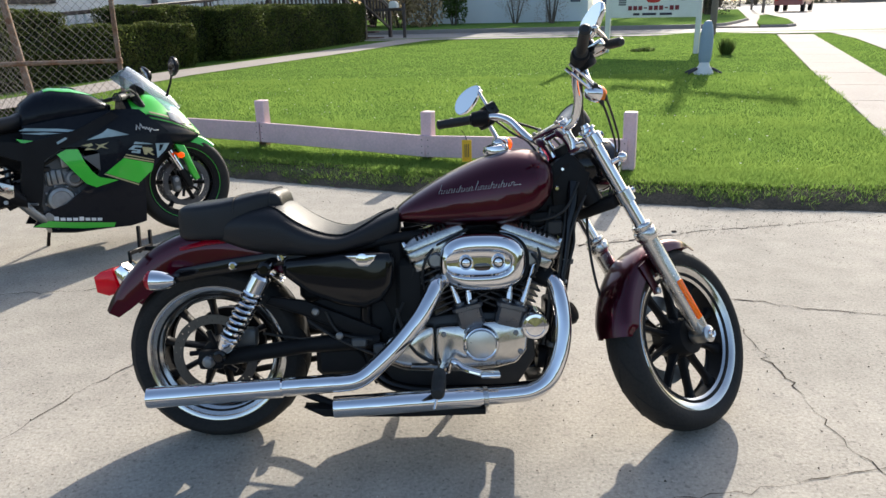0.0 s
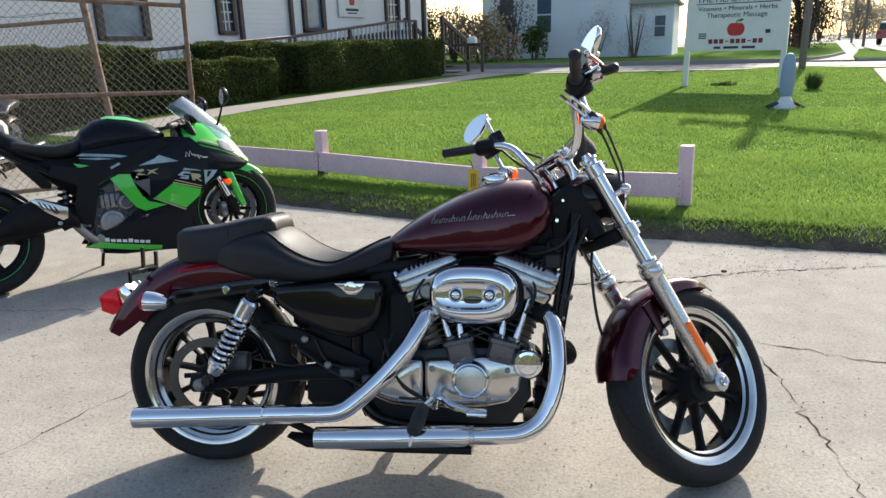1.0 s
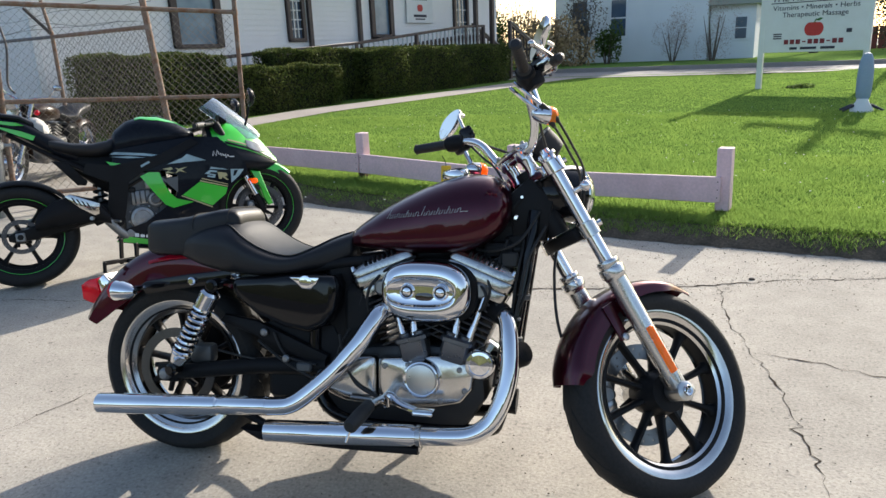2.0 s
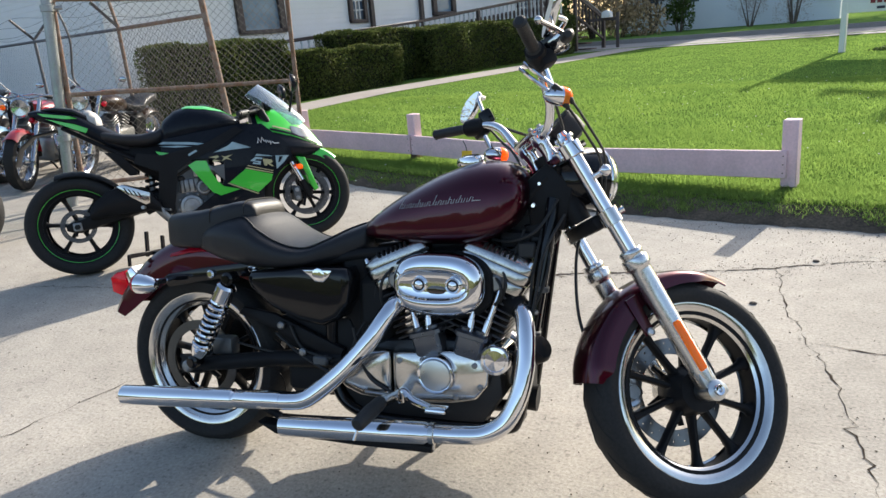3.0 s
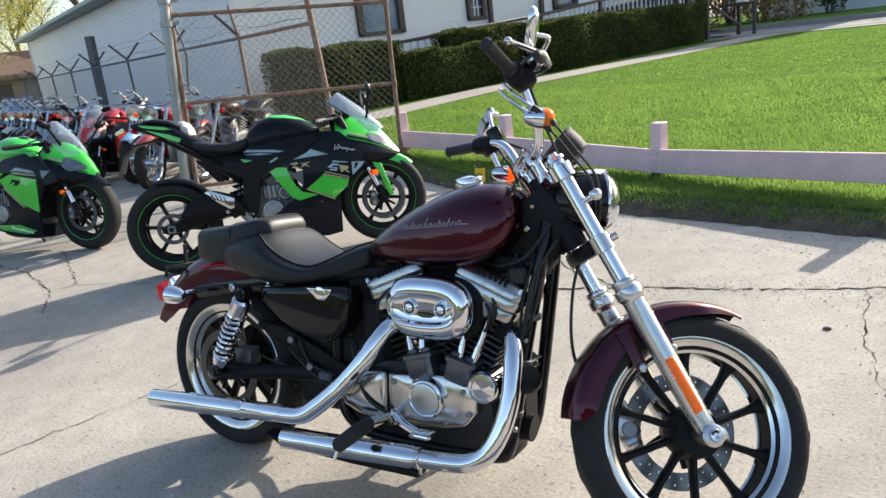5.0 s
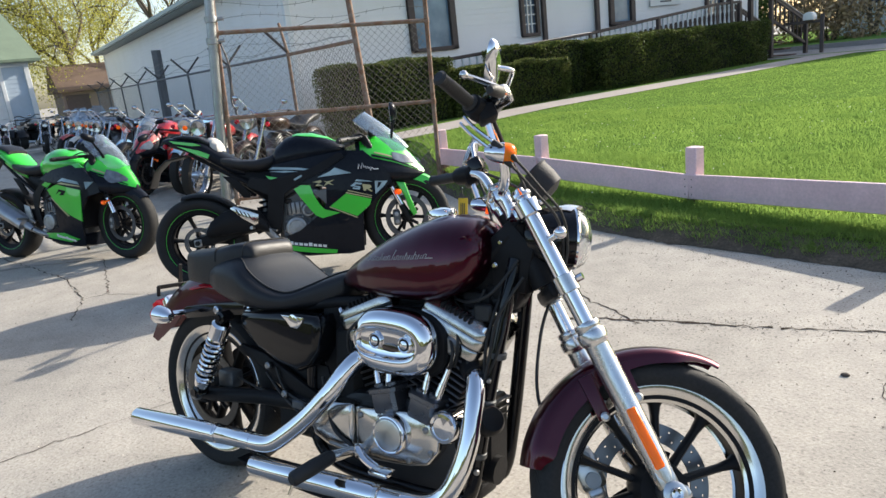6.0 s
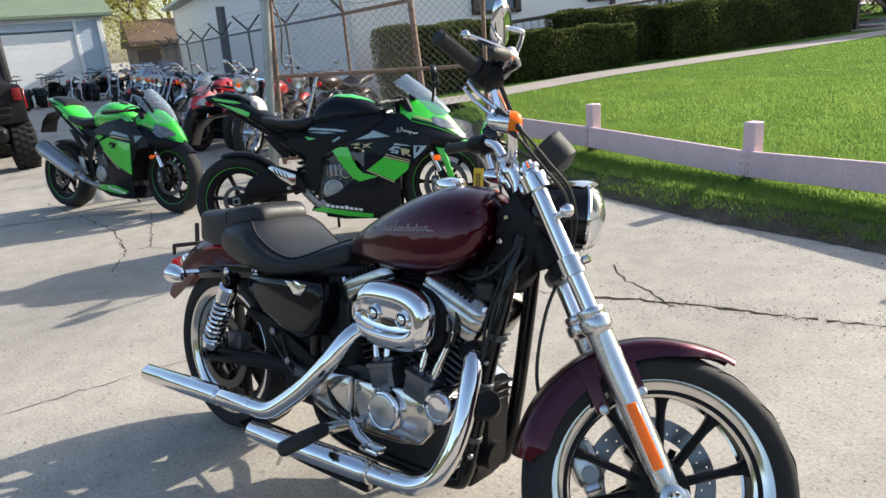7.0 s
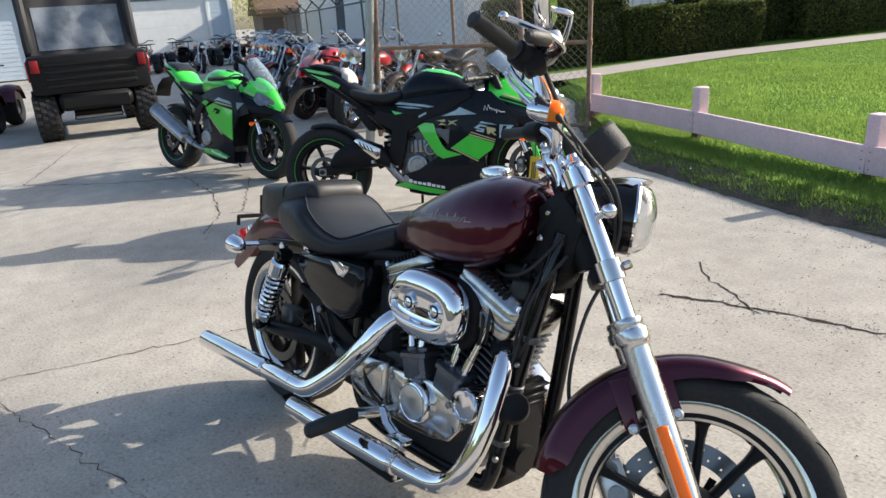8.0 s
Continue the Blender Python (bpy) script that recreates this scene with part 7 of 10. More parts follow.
# regulator with cooling ribs, horn, between the down tubes
bm = BM()
box(bm, (1.060, 0, 0.33), (0.03, 0.10, 0.20), pose(0, 0, 0), 0.008)
reg = bp("regulator", bm, SATIN_BLACK, "black finned voltage regulator")
bm = BM()
for k in range(9):
    box(bm, (1.072 - k * 0.005, 0, 0.42 - k * 0.022), (0.035, 0.09, 0.006), None, 0.002)
part("rib", bm, SATIN_BLACK, reg, kind="stuff")
bm = BM()
box(bm, (1.015, -0.01, 0.165), (0.06, 0.12, 0.035), None, 0.012, 2)
bp("oil_cooler_guard", bm, SATIN_BLACK)
bm = BM()
lathe(bm, [(0.012, -0.03), (0.036, -0.02), (0.038, 0.01), (0.03, 0.022), (0.0, 0.024)], 20, pose(1.105, -0.105, 0.40, 60, 0, 60))
bp("horn", bm, SATIN_BLACK)
for pts in ([(1.11, -0.05, 0.72), (1.09, -0.09, 0.6), (1.075, -0.085, 0.45)], [(1.08, -0.04, 0.70), (1.02, -0.07, 0.66), (0.95, -0.06, 0.68)], [(1.12, -0.03, 0.74), (1.13, -0.08, 0.62), (1.09, -0.09, 0.5)], [(0.60, -0.05, 0.66), (0.64, -0.09, 0.60), (0.62, -0.09, 0.5)],
            [(1.06, -0.05, 0.72), (1.03, -0.09, 0.60), (1.05, -0.10, 0.45), (1.03, -0.10, 0.30)], [(1.15, -0.04, 0.80), (1.10, -0.085, 0.72), (1.03, -0.08, 0.69), (0.97, -0.05, 0.69)], [(1.17, -0.05, 0.76), (1.12, -0.09, 0.66), (1.10, -0.10, 0.55), (1.075, -0.11, 0.42)],
            [(0.70, -0.10, 0.62), (0.74, -0.13, 0.645), (0.80, -0.10, 0.67)], [(1.00, -0.09, 0.64), (1.02, -0.115, 0.58), (1.00, -0.10, 0.52)], [(0.60, -0.11, 0.45), (0.57, -0.13, 0.38), (0.58, -0.12, 0.28)], [(0.36, -0.12, 0.43), (0.40, -0.12, 0.36), (0.50, -0.13, 0.34)]):
    bp("wire", sweep(BM(), catmull(pts, 6), 0.0042, 7), GRIP)

for x, y, z, rr in ((1.118, -0.062, 0.60, 0.007), (1.098, -0.094, 0.50, 0.007), (1.085, -0.104, 0.38, 0.008), (1.07, -0.108, 0.26, 0.008), (1.128, -0.052, 0.69, 0.006)):
    bm = BM()
    lathe(bm, [(rr, 0), (rr, 0.006), (rr * 0.6, 0.010), (0, 0.010)], 8, pose(x, y, z, 90, 0, 20))
    bp("frame_bolt", bm, STEEL)
for z, y, x in ((0.56, -0.066, 1.108), (0.44, -0.085, 1.088), (0.30, -0.090, 1.064)):
    bm = BM()
    lathe(bm, [(0.0205, -0.008), (0.0225, -0.006), (0.0225, 0.006), (0.0205, 0.008)], 14, pose(x, y, z, 0, 8, 0))
    bp("cable_clamp", bm, GREY_METAL)

# backbone tube under the tank, with its gusset and the coil
bp("backbone", bar(BM(), (1.10, 0, 0.77), (0.60, 0, 0.69), 0.024, n=14), SATIN_BLACK)
bm = BM()
plate(bm, [(0.93, 0.72), (1.12, 0.80), (1.13, 0.66), (1.05, 0.655), (0.98, 0.675)], -0.022, 0.022, 0.006)
bp("frame_gusset", bm, SATIN_BLACK)
bm = BM()
box(bm, (1.035, -0.005, 0.690), (0.085, 0.10, 0.045), pose(0, 0, 0), 0.012, 2)
coil = bp("ignition_coil", bm, SATIN_BLACK)
for dy in (-0.03, 0.03):
    bm = BM()
    lathe(bm, [(0.012, 0), (0.012, 0.018), (0.008, 0.022), (0, 0.022)], 12, pose(1.078, dy, 0.690, 0, 90, 0))
    part("terminal", bm, GRIP, coil)

# engine
CR = Vector((0.845, 0, 0.28))
bm = BM()
plate(bm, [(0.52, 0.24), (0.55, 0.35), (0.66, 0.40), (0.80, 0.415), (0.93, 0.41), (1.00, 0.36), (1.01, 0.26), (0.95, 0.17), (0.80, 0.145), (0.58, 0.16)], -0.105, 0.12, 0.02)
bp("crankcase", bm, mat("dark_grey_casting", (0.035, 0.036, 0.038), 0.42, metal=0.5, scale=20, rough_var=0.1), "dark grey engine crankcase")
for sgn, nm in ((-1, "rear"), (1, "front")):
    tilt = pose(*CR, 0, sgn * 22.5, 0)
    bm = BM()
    bar(bm, tilt @ Vector((0, 0, 0.08)), tilt @ Vector((0, 0, 0.34)), 0.056, n=20)
    cyl = bp("cylinder", bm, SATIN_BLACK)
    bm = BM()
    for k in range(10):
        box(bm, (0, 0, 0.150 + 0.0185 * k), (0.186, 0.186, 0.0070), tilt, 0.0028)
    part("cooling_fin", bm, mat("grey_fin", (0.085, 0.085, 0.09), 0.32, metal=0.6, scale=20), cyl, "machined edge cooling fins", kind="stuff")
    def slab(bm, secs):
        loft(bm, [[tilt @ Vector((hx * math.copysign(abs(math.cos(2 * math.pi * k / 32)) ** 0.28, math.cos(2 * math.pi * k / 32)), hy * math.copysign(abs(math.sin(2 * math.pi * k / 32)) ** 0.28, math.sin(2 * math.pi * k / 32)), h)) for k in range(32)] for hx, hy, h in secs])
    bm = BM()
    slab(bm, [(0.088, 0.094, 0.312), (0.100, 0.104, 0.318), (0.102, 0.106, 0.342), (0.100, 0.104, 0.347), (0.096, 0.100, 0.349), (0.096, 0.100, 0.352), (0.106, 0.108, 0.354), (0.108, 0.110, 0.376), (0.105, 0.107, 0.381)])
    head = bp("rocker_box", bm, ROCKER_ALU, "cast aluminium rocker box", sharp=45)
    bm = BM()
    slab(bm, [(0.100, 0.102, 0.380), (0.107, 0.108, 0.383), (0.107, 0.108, 0.398), (0.104, 0.104, 0.404), (0.086, 0.080, 0.421), (0.078, 0.072, 0.424)])
    part("rocker_cover", bm, ROCKER_ALU, head, sharp=45)
    bm = BM()
    for k in range(7):
        box(bm, (-0.045 + k * 0.015, -0.082, 0.414), (0.007, 0.040, 0.016), tilt @ pose(0, 0, 0), 0.002)
    part("rib", bm, SATIN_BLACK, head, kind="stuff")
    for k in (-1, 1):
        for j in (-1, 1):
            bm = BM()
            lathe(bm, [(0.0075, 0.385), (0.0075, 0.416), (0.005, 0.419), (0.0, 0.419)], 8, tilt @ pose(k * 0.089, j * 0.089, 0))
            part("bolt", bm, CHROME, head)
    for k in (0, 1):
        bm = BM()
        bx = ((0.804, 0.771), (0.920, 0.961))[sgn > 0][k]
        a = Vector((bx, -0.125, 0.435))
        b = Vector((bx + sgn * (0.020 + 0.035 * k), -0.092, 0.60))
        sweep(bm, [a, a + (b - a) * 0.25, a + (b - a) * 0.255, a + (b - a) * 0.5, a + (b - a) * 0.505, b], [0.0105, 0.0105, 0.0088, 0.0088, 0.0074, 0.0074], 14)
        bp("pushrod_tube", bm, CHROME)
    bm = BM()
    tb = pose((0.800, 0.925)[sgn > 0], -0.115, 0.415, 0, sgn * 14, 0)
    loft(bm, [[tb @ Vector((sx * hx, sy * hy - 0.004, h)) for sx, sy in ((-1, -0.7), (-0.8, -1), (0.8, -1), (1, -0.7), (1, 1), (-1, 1))] for hx, hy, h in ((0.036, 0.030, -0.040), (0.040, 0.034, -0.034), (0.040, 0.034, 0.014), (0.047, 0.036, 0.016), (0.047, 0.036, 0.027), (0.042, 0.031, 0.030))])
    for k in (-1, 1):
        lathe(bm, [(0.016, 0.028), (0.016, 0.038), (0.013, 0.040)], 12, tb @ pose(k * 0.022, -0.008, 0))
    bp("tappet_block", bm, mat("tappet_grey_metal", (0.15, 0.155, 0.17), 0.30, metal=0.75, color2=(0.10, 0.102, 0.115), scale=18, rough_var=0.1), "grey tappet block")
    bm = BM()
    tp = tilt @ Vector((sgn * 0.02, -0.10, 0.33))
    lathe(bm, [(0.022, -0.01), (0.026, 0.004), (0.018, 0.012)], 16, Matrix.Translation(tp) @ pose(0, 0, 0, 90, 0, 0))
    bp("intake_flange", bm, STEEL)
# left-hand primary case, pegs and shift lever
bm = BM()
plate(bm, [(0.50, 0.22), (0.48, 0.30), (0.53, 0.375), (0.66, 0.385), (0.80, 0.40), (0.94, 0.41), (1.02, 0.36), (1.03, 0.27), (0.97, 0.19), (0.84, 0.165), (0.62, 0.165)], 0.11, 0.185, 0.02, seg=3)
bp("primary_case", bm, ALU_BRIGHT, "polished primary case")
bm = BM()
sweep(bm, [(0.70, 0.19, 0.27), (0.70, 0.25, 0.268), (0.695, 0.36, 0.258), (0.694, 0.372, 0.257)], [0.012, 0.019, 0.019, 0.013], 12)
bp("footpeg", bm, GRIP)
bm = BM()
sweep(bm, catmull([(0.73, 0.195, 0.22), (0.80, 0.205, 0.235), (0.88, 0.21, 0.27), (0.90, 0.25, 0.28)], 5), 0.008, 8)
bar(bm, (0.90, 0.24, 0.28), (0.90, 0.31, 0.275), 0.012, n=8)
bp("shift_lever", bm, CHROME)
bm = BM()
sweep(bm, catmull([(0.52, 0.12, 0.24), (0.40, 0.14, 0.215), (0.33, 0.17, 0.225), (0.28, 0.18, 0.25)], 5), [0.012] * 16, 8)
bar(bm, (0.33, 0.15, 0.24), (0.31, 0.27, 0.25), 0.013, n=8)
bp("pillion_peg", bm, SATIN_BLACK)
bm = BM()
plate(bm, [(0.02, 0.40), (0.10, 0.425), (0.35, 0.41), (0.52, 0.385), (0.52, 0.365), (0.33, 0.385), (0.10, 0.40)], 0.075, 0.115, 0.004)
bp("belt_guard", bm, SATIN_BLACK)
# added shade-black boxes close the gaps around the gearbox
bm = BM()
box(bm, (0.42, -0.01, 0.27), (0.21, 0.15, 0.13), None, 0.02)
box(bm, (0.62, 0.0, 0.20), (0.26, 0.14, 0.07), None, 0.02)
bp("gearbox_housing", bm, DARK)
for pts, rr in (([(0.985, -0.10, 0.60), (1.01, -0.125, 0.57), (1.00, -0.12, 0.53), (0.97, -0.10, 0.50)], 0.0045), ([(0.70, -0.10, 0.62), (0.67, -0.13, 0.58), (0.66, -0.12, 0.52), (0.68, -0.11, 0.46)], 0.0045), ([(0.58, -0.145, 0.44), (0.60, -0.15, 0.36), (0.64, -0.165, 0.30), (0.70, -0.16, 0.265)], 0.005),
                ([(0.30, -0.105, 0.40), (0.40, -0.125, 0.34), (0.52, -0.14, 0.29), (0.60, -0.15, 0.262)], 0.0045), ([(0.16, -0.10, 0.36), (0.28, -0.115, 0.345), (0.42, -0.11, 0.33)], 0.004)):
    bp("hose", sweep(BM(), catmull(pts, 6), rr, 7), GRIP)
for x, z in ((0.40, 0.352), (0.545, 0.315), (0.33, 0.43)):
    bm = BM()
    lathe(bm, [(0.012, 0), (0.012, 0.010), (0.007, 0.014), (0, 0.014)], 10, pose(x, -0.118, z, 90, 0, 0))
    bp("frame_bolt", bm, STEEL)
# right-hand covers
def dome(bm, outline, y0, steps):
    """A cast cover: its outline drawn in towards the middle as it rises."""
    pts = []
    for i, p in enumerate(outline):
        q = outline[(i + 1) % len(outline)]
        pts += [(p[0] + (q[0] - p[0]) * f, p[1] + (q[1] - p[1]) * f) for f in (0.0, 0.1, 0.5, 0.9)]
    n = len(pts)
    pts = [((pts[i - 1][0] + 2 * pts[i][0] + pts[(i + 1) % n][0]) / 4, (pts[i - 1][1] + 2 * pts[i][1] + pts[(i + 1) % n][1]) / 4) for i in range(n)]
    cx, cz = sum(p[0] for p in pts) / n, sum(p[1] for p in pts) / n
    return loft(bm, [[Vector((cx + (x - cx) * f, y0 - h, cz + (z - cz) * f)) for x, z in pts] for f, h in steps])


bm = BM()
dome(bm, [(0.696, 0.377), (0.775, 0.381), (0.868, 0.392), (0.944, 0.384), (0.980, 0.347), (0.976, 0.298), (0.944, 0.257), (0.876, 0.241), (0.78, 0.233), (0.696, 0.236)], -0.10, [(1.0, 0), (1.0, 0.032), (0.99, 0.039), (0.965, 0.0435), (0.90, 0.046), (0.6, 0.050), (0.1, 0.052)])
cover = bp("cam_cover", bm, COVER_ALU, "polished gearcase cover", sharp=60)
for x, z in ((0.72, 0.355), (0.79, 0.362), (0.94, 0.355), (0.955, 0.295), (0.885, 0.262), (0.74, 0.255)):
    bm = BM()
    lathe(bm, [(0.0085, 0), (0.0085, 0.006), (0.005, 0.009), (0, 0.009)], 10, pose(x, -0.145, z, 90, 0, 0))
    part("bolt", bm, STEEL, cover)
bm = BM()
lathe(bm, [(0.056, 0), (0.056, 0.018), (0.051, 0.026), (0.048, 0.027), (0.044, 0.024), (0.0, 0.024)], 36, pose(0.833, -0.146, 0.327, 90, 0, 0))
tc = bp("timer_cover", bm, CHROME, "round chrome timer cover")
bm = BM()
lathe(bm, [(0.043, 0.0), (0.043, 0.003), (0.04, 0.004), (0.0, 0.004)], 32, pose(0.833, -0.1705, 0.327, 90, 0, 0))
part("insert", bm, ALU, tc)
bm = BM()
dome(bm, [(0.525, 0.30), (0.552, 0.348), (0.61, 0.376), (0.692, 0.382), (0.692, 0.236), (0.60, 0.242), (0.545, 0.264)], -0.10, [(1.0, 0), (1.0, 0.034), (0.985, 0.043), (0.95, 0.049), (0.88, 0.0525), (0.6, 0.058), (0.1, 0.061)])
bp("sprocket_cover", bm, COVER_ALU, "polished sprocket cover", sharp=60)
bm = BM()
bar(bm, (0.998, -0.06, 0.374), (0.998, -0.145, 0.374), 0.044, n=28)
lathe(bm, [(0.044, 0), (0.044, 0.006), (0.038, 0.014), (0.030, 0.015), (0.028, 0.012), (0.0, 0.014)], 28, pose(0.998, -0.144, 0.374, 90, 0, 0))
bp("sensor_cover", bm, CHROME)
bm = BM()
bar(bm, (1.02, -0.02, 0.24), (1.09, -0.02, 0.235), 0.038, n=24)
bp("oil_filter", bm, SATIN_BLACK)

# air cleaner: an oval chrome cover on a black back plate


def oval(hx, hz, c, n=64):
    out = []
    for k in range(n):
        a = 2 * math.pi * k / n
        u, v = math.cos(a), math.sin(a)
        out.append((c[0] + hx * math.copysign(abs(u) ** 0.72, u), c[1] + hz * math.copysign(abs(v) ** 0.80, v)))
    return out


AC = (0.842, 0.575)
bm = BM()
loft(bm, [[Vector((x, y, z)) for x, z in oval(hx, hz, (AC[0] + 0.012, AC[1] - 0.006))] for hx, hz, y in ((0.112, 0.076, -0.060), (0.130, 0.090, -0.070), (0.133, 0.093, -0.085), (0.133, 0.093, -0.112), (0.127, 0.086, -0.120))])
acb = bp("air_cleaner", bm, SATIN_BLACK, "air cleaner with an oval chrome cover")
bm = BM()
prof = [(0.126, 0.084, -0.118, 0), (0.1295, 0.0875, -0.124, 0), (0.1295, 0.0875, -0.148, 0), (0.126, 0.084, -0.162, 0), (0.118, 0.076, -0.172, 0), (0.106, 0.064, -0.1775, -0.001), (0.103, 0.048, -0.179, -0.008), (0.102, 0.043, -0.178, -0.013), (0.100, 0.040, -0.174, -0.014), (0.098, 0.037, -0.163, -0.014), (0.094, 0.034, -0.161, -0.014), (0.05, 0.016, -0.1605, -0.012)]
loft(bm, [[Vector((x, y, z)) for x, z in oval(hx, hz, (AC[0] + dx, AC[1] + dx * -0.1))] for hx, hz, y, dx in prof])
cov = part("cover", bm, CHROME, acb, sharp=60)
for dx in (-0.050, 0.046):
    bm = BM()
    lathe(bm, [(0.0215, 0), (0.0215, 0.006), (0.0185, 0.008), (0.016, 0.0065), (0.016, 0.0045), (0.0125, 0.0045), (0.0115, 0.0085), (0.006, 0.0105), (0.0, 0.011)], 28, pose(AC[0] + dx, -0.161, AC[1] + 0.002, 90, 0, 0))
    screw = part("screw", bm, CHROME, cov)
    bm = BM()
    lathe(bm, [(0.0160, 0.0), (0.0160, 0.0012), (0.0125, 0.0012), (0.0125, 0.0)], 28, pose(AC[0] + dx, -0.1662, AC[1] + 0.002, 90, 0, 0), loop=True)
    part("groove", bm, DARK, screw)
bm = BM()
plate(bm, oval(0.026, 0.011, (AC[0] - 0.002, AC[1] - 0.012)), -0.1635, -0.160, 0.001)
part("badge", bm, mat("dark_badge", (0.10, 0.09, 0.09), 0.12, metal=1.0), cov)
bm = BM()
bar(bm, (0.842, -0.02, 0.53), (0.842, -0.09, 0.55), 0.035, n=16)
bp("throttle_body", bm, GREY_METAL)

# oil tank cover with its chrome cap, battery box behind
bm = BM()
plate(bm, [(0.252, 0.598), (0.42, 0.612), (0.565, 0.612), (0.578, 0.585), (0.572, 0.515), (0.54, 0.465), (0.487, 0.440), (0.41, 0.452), (0.318, 0.488), (0.245, 0.548), (0.238, 0.575)], -0.158, -0.06, 0.022, seg=4)
ot = bp("oil_tank", bm, GLOSS_BLACK, "gloss black oil tank cover", sharp=60)
bm = BM()
plate(bm, [(0.43, 0.608), (0.455, 0.590), (0.472, 0.574), (0.50, 0.572), (0.518, 0.590), (0.527, 0.608)], -0.163, -0.15, 0.004)
lathe(bm, [(0.019, 0), (0.019, 0.002), (0.015, 0.003), (0, 0.003)], 24, pose(0.484, -0.162, 0.594, 90, 0, 0))
part("oil_cap", bm, CHROME, ot)
bm = BM()
box(bm, (0.42, 0.02, 0.53), (0.30, 0.17, 0.17), None, 0.02)
box(bm, (0.56, 0.0, 0.5), (0.1, 0.16, 0.3), None, 0.02)
box(bm, (0.50, 0.0, 0.30), (0.1, 0.17, 0.17), None, 0.02)
bp("battery_box", bm, SATIN_BLACK)
bm = BM()
plate(bm, [(0.28, 0.44), (0.34, 0.46), (0.54, 0.45), (0.585, 0.34), (0.57, 0.20), (0.50, 0.18), (0.46, 0.27), (0.38, 0.34), (0.30, 0.37)], -0.085, -0.070, 0.004)
bp("pivot_plate", bm, SATIN_BLACK)
bm = BM()
plate(bm, [(0.17, 0.455), (0.19, 0.478), (0.30, 0.462), (0.40, 0.420), (0.53, 0.365), (0.51, 0.325), (0.38, 0.375), (0.28, 0.418)], -0.112, -0.090, 0.008, seg=2)
bp("swingarm_brace", bm, SATIN_BLACK)
bm = BM()
box(bm, (0.46, -0.115, 0.33), (0.05, 0.04, 0.03), pose(0, 0, 0), 0.006)
box(bm, (0.52, -0.12, 0.30), (0.035, 0.03, 0.05), pose(0, 0, 0), 0.006)
bp("brake_light_switch", bm, GREY_METAL)

# exhaust: two chrome pipes with slash shields and straight mufflers
fp = catmull([(1.045, -0.078, 0.512), (1.064, -0.100, 0.498), (1.075, -0.122, 0.466), (1.081, -0.144, 0.42), (1.082, -0.165, 0.36), (1.068, -0.185, 0.29), (1.035, -0.200, 0.225), (0.985, -0.208, 0.192), (0.92, -0.213, 0.183), (0.80, -0.221, 0.180)], 6)
bm = BM()
sweep(bm, fp, 0.0255, 20)
pipe = bp("front_exhaust_pipe", bm, CHROME)
bm = BM()
sweep(bm, [(1.010, -0.050, 0.520), (1.040, -0.074, 0.515), (1.058, -0.092, 0.505)], [0.034, 0.034, 0.030], 18)
part("flange", bm, SATIN_BLACK, pipe, "black exhaust port flange")
bm = BM()
a, b = Vector((0.84, -0.219, 0.181)), Vector((0.392, -0.244, 0.170))
d = (b - a).normalized()
sweep(bm, [a, a + d * 0.012, a + d * 0.02, b - d * 0.004, b, b, b - d * 0.03], [0.027, 0.0275, 0.0315, 0.0325, 0.0315, 0.0285, 0.028], 28)
mu = bp("front_muffler", bm, CHROME, "straight chrome muffler")
part("outlet", bar(BM(), b - d * 0.02, b - d * 0.0295, 0.0283, n=20), DARK, mu)
bm = BM()
lathe(bm, [(0.0275, -0.008), (0.031, -0.006), (0.031, 0.006), (0.0275, 0.008)], 20, Matrix.Translation(a + d * 0.0) @ d.to_track_quat("Z", "Y").to_matrix().to_4x4())
bar(bm, a + Vector((0, 0, -0.03)), a + Vector((0, 0.0, -0.045)), 0.006, n=8)
part("pipe_clamp", bm, ALU_BRIGHT, mu)
rp = catmull([(0.735, -0.085, 0.52), (0.705, -0.135, 0.508), (0.684, -0.165, 0.475), (0.650, -0.190, 0.420), (0.585, -0.213, 0.345), (0.515, -0.235, 0.283), (0.470, -0.246, 0.254), (0.42, -0.250, 0.246), (0.34, -0.252, 0.244)], 6)
bm = BM()
sweep(bm, rp, 0.0265, 20)
bp("rear_exhaust_pipe", bm, CHROME)
bm = BM()
a, b = Vector((0.40, -0.251, 0.246)), Vector((-0.138, -0.271, 0.223))
d = (b - a).normalized()
sweep(bm, [a, a + d * 0.14, a + d * 0.144, a + d * 0.15, a + d * 0.155, b - d * 0.004, b, b, b - d * 0.03], [0.027, 0.0275, 0.0255, 0.0255, 0.0295, 0.0305, 0.0295, 0.0268, 0.0265], 28)
mu = bp("rear_muffler", bm, CHROME, "straight chrome muffler")
part("outlet", bar(BM(), b - d * 0.02, b - d * 0.0295, 0.0268, n=20), DARK, mu)
bm = BM()
plate(bm, [(0.30, 0.165), (0.62, 0.150), (0.84, 0.150), (0.84, 0.130), (0.62, 0.128), (0.36, 0.135)], -0.235, -0.18, 0.006)
bp("muffler_bracket", bm, SATIN_BLACK)
bm = BM()
bar(bm, (0.38, -0.19, 0.16), (0.22, -0.17, 0.22), 0.012, n=8)
bp("muffler_stay", bm, SATIN_BLACK)

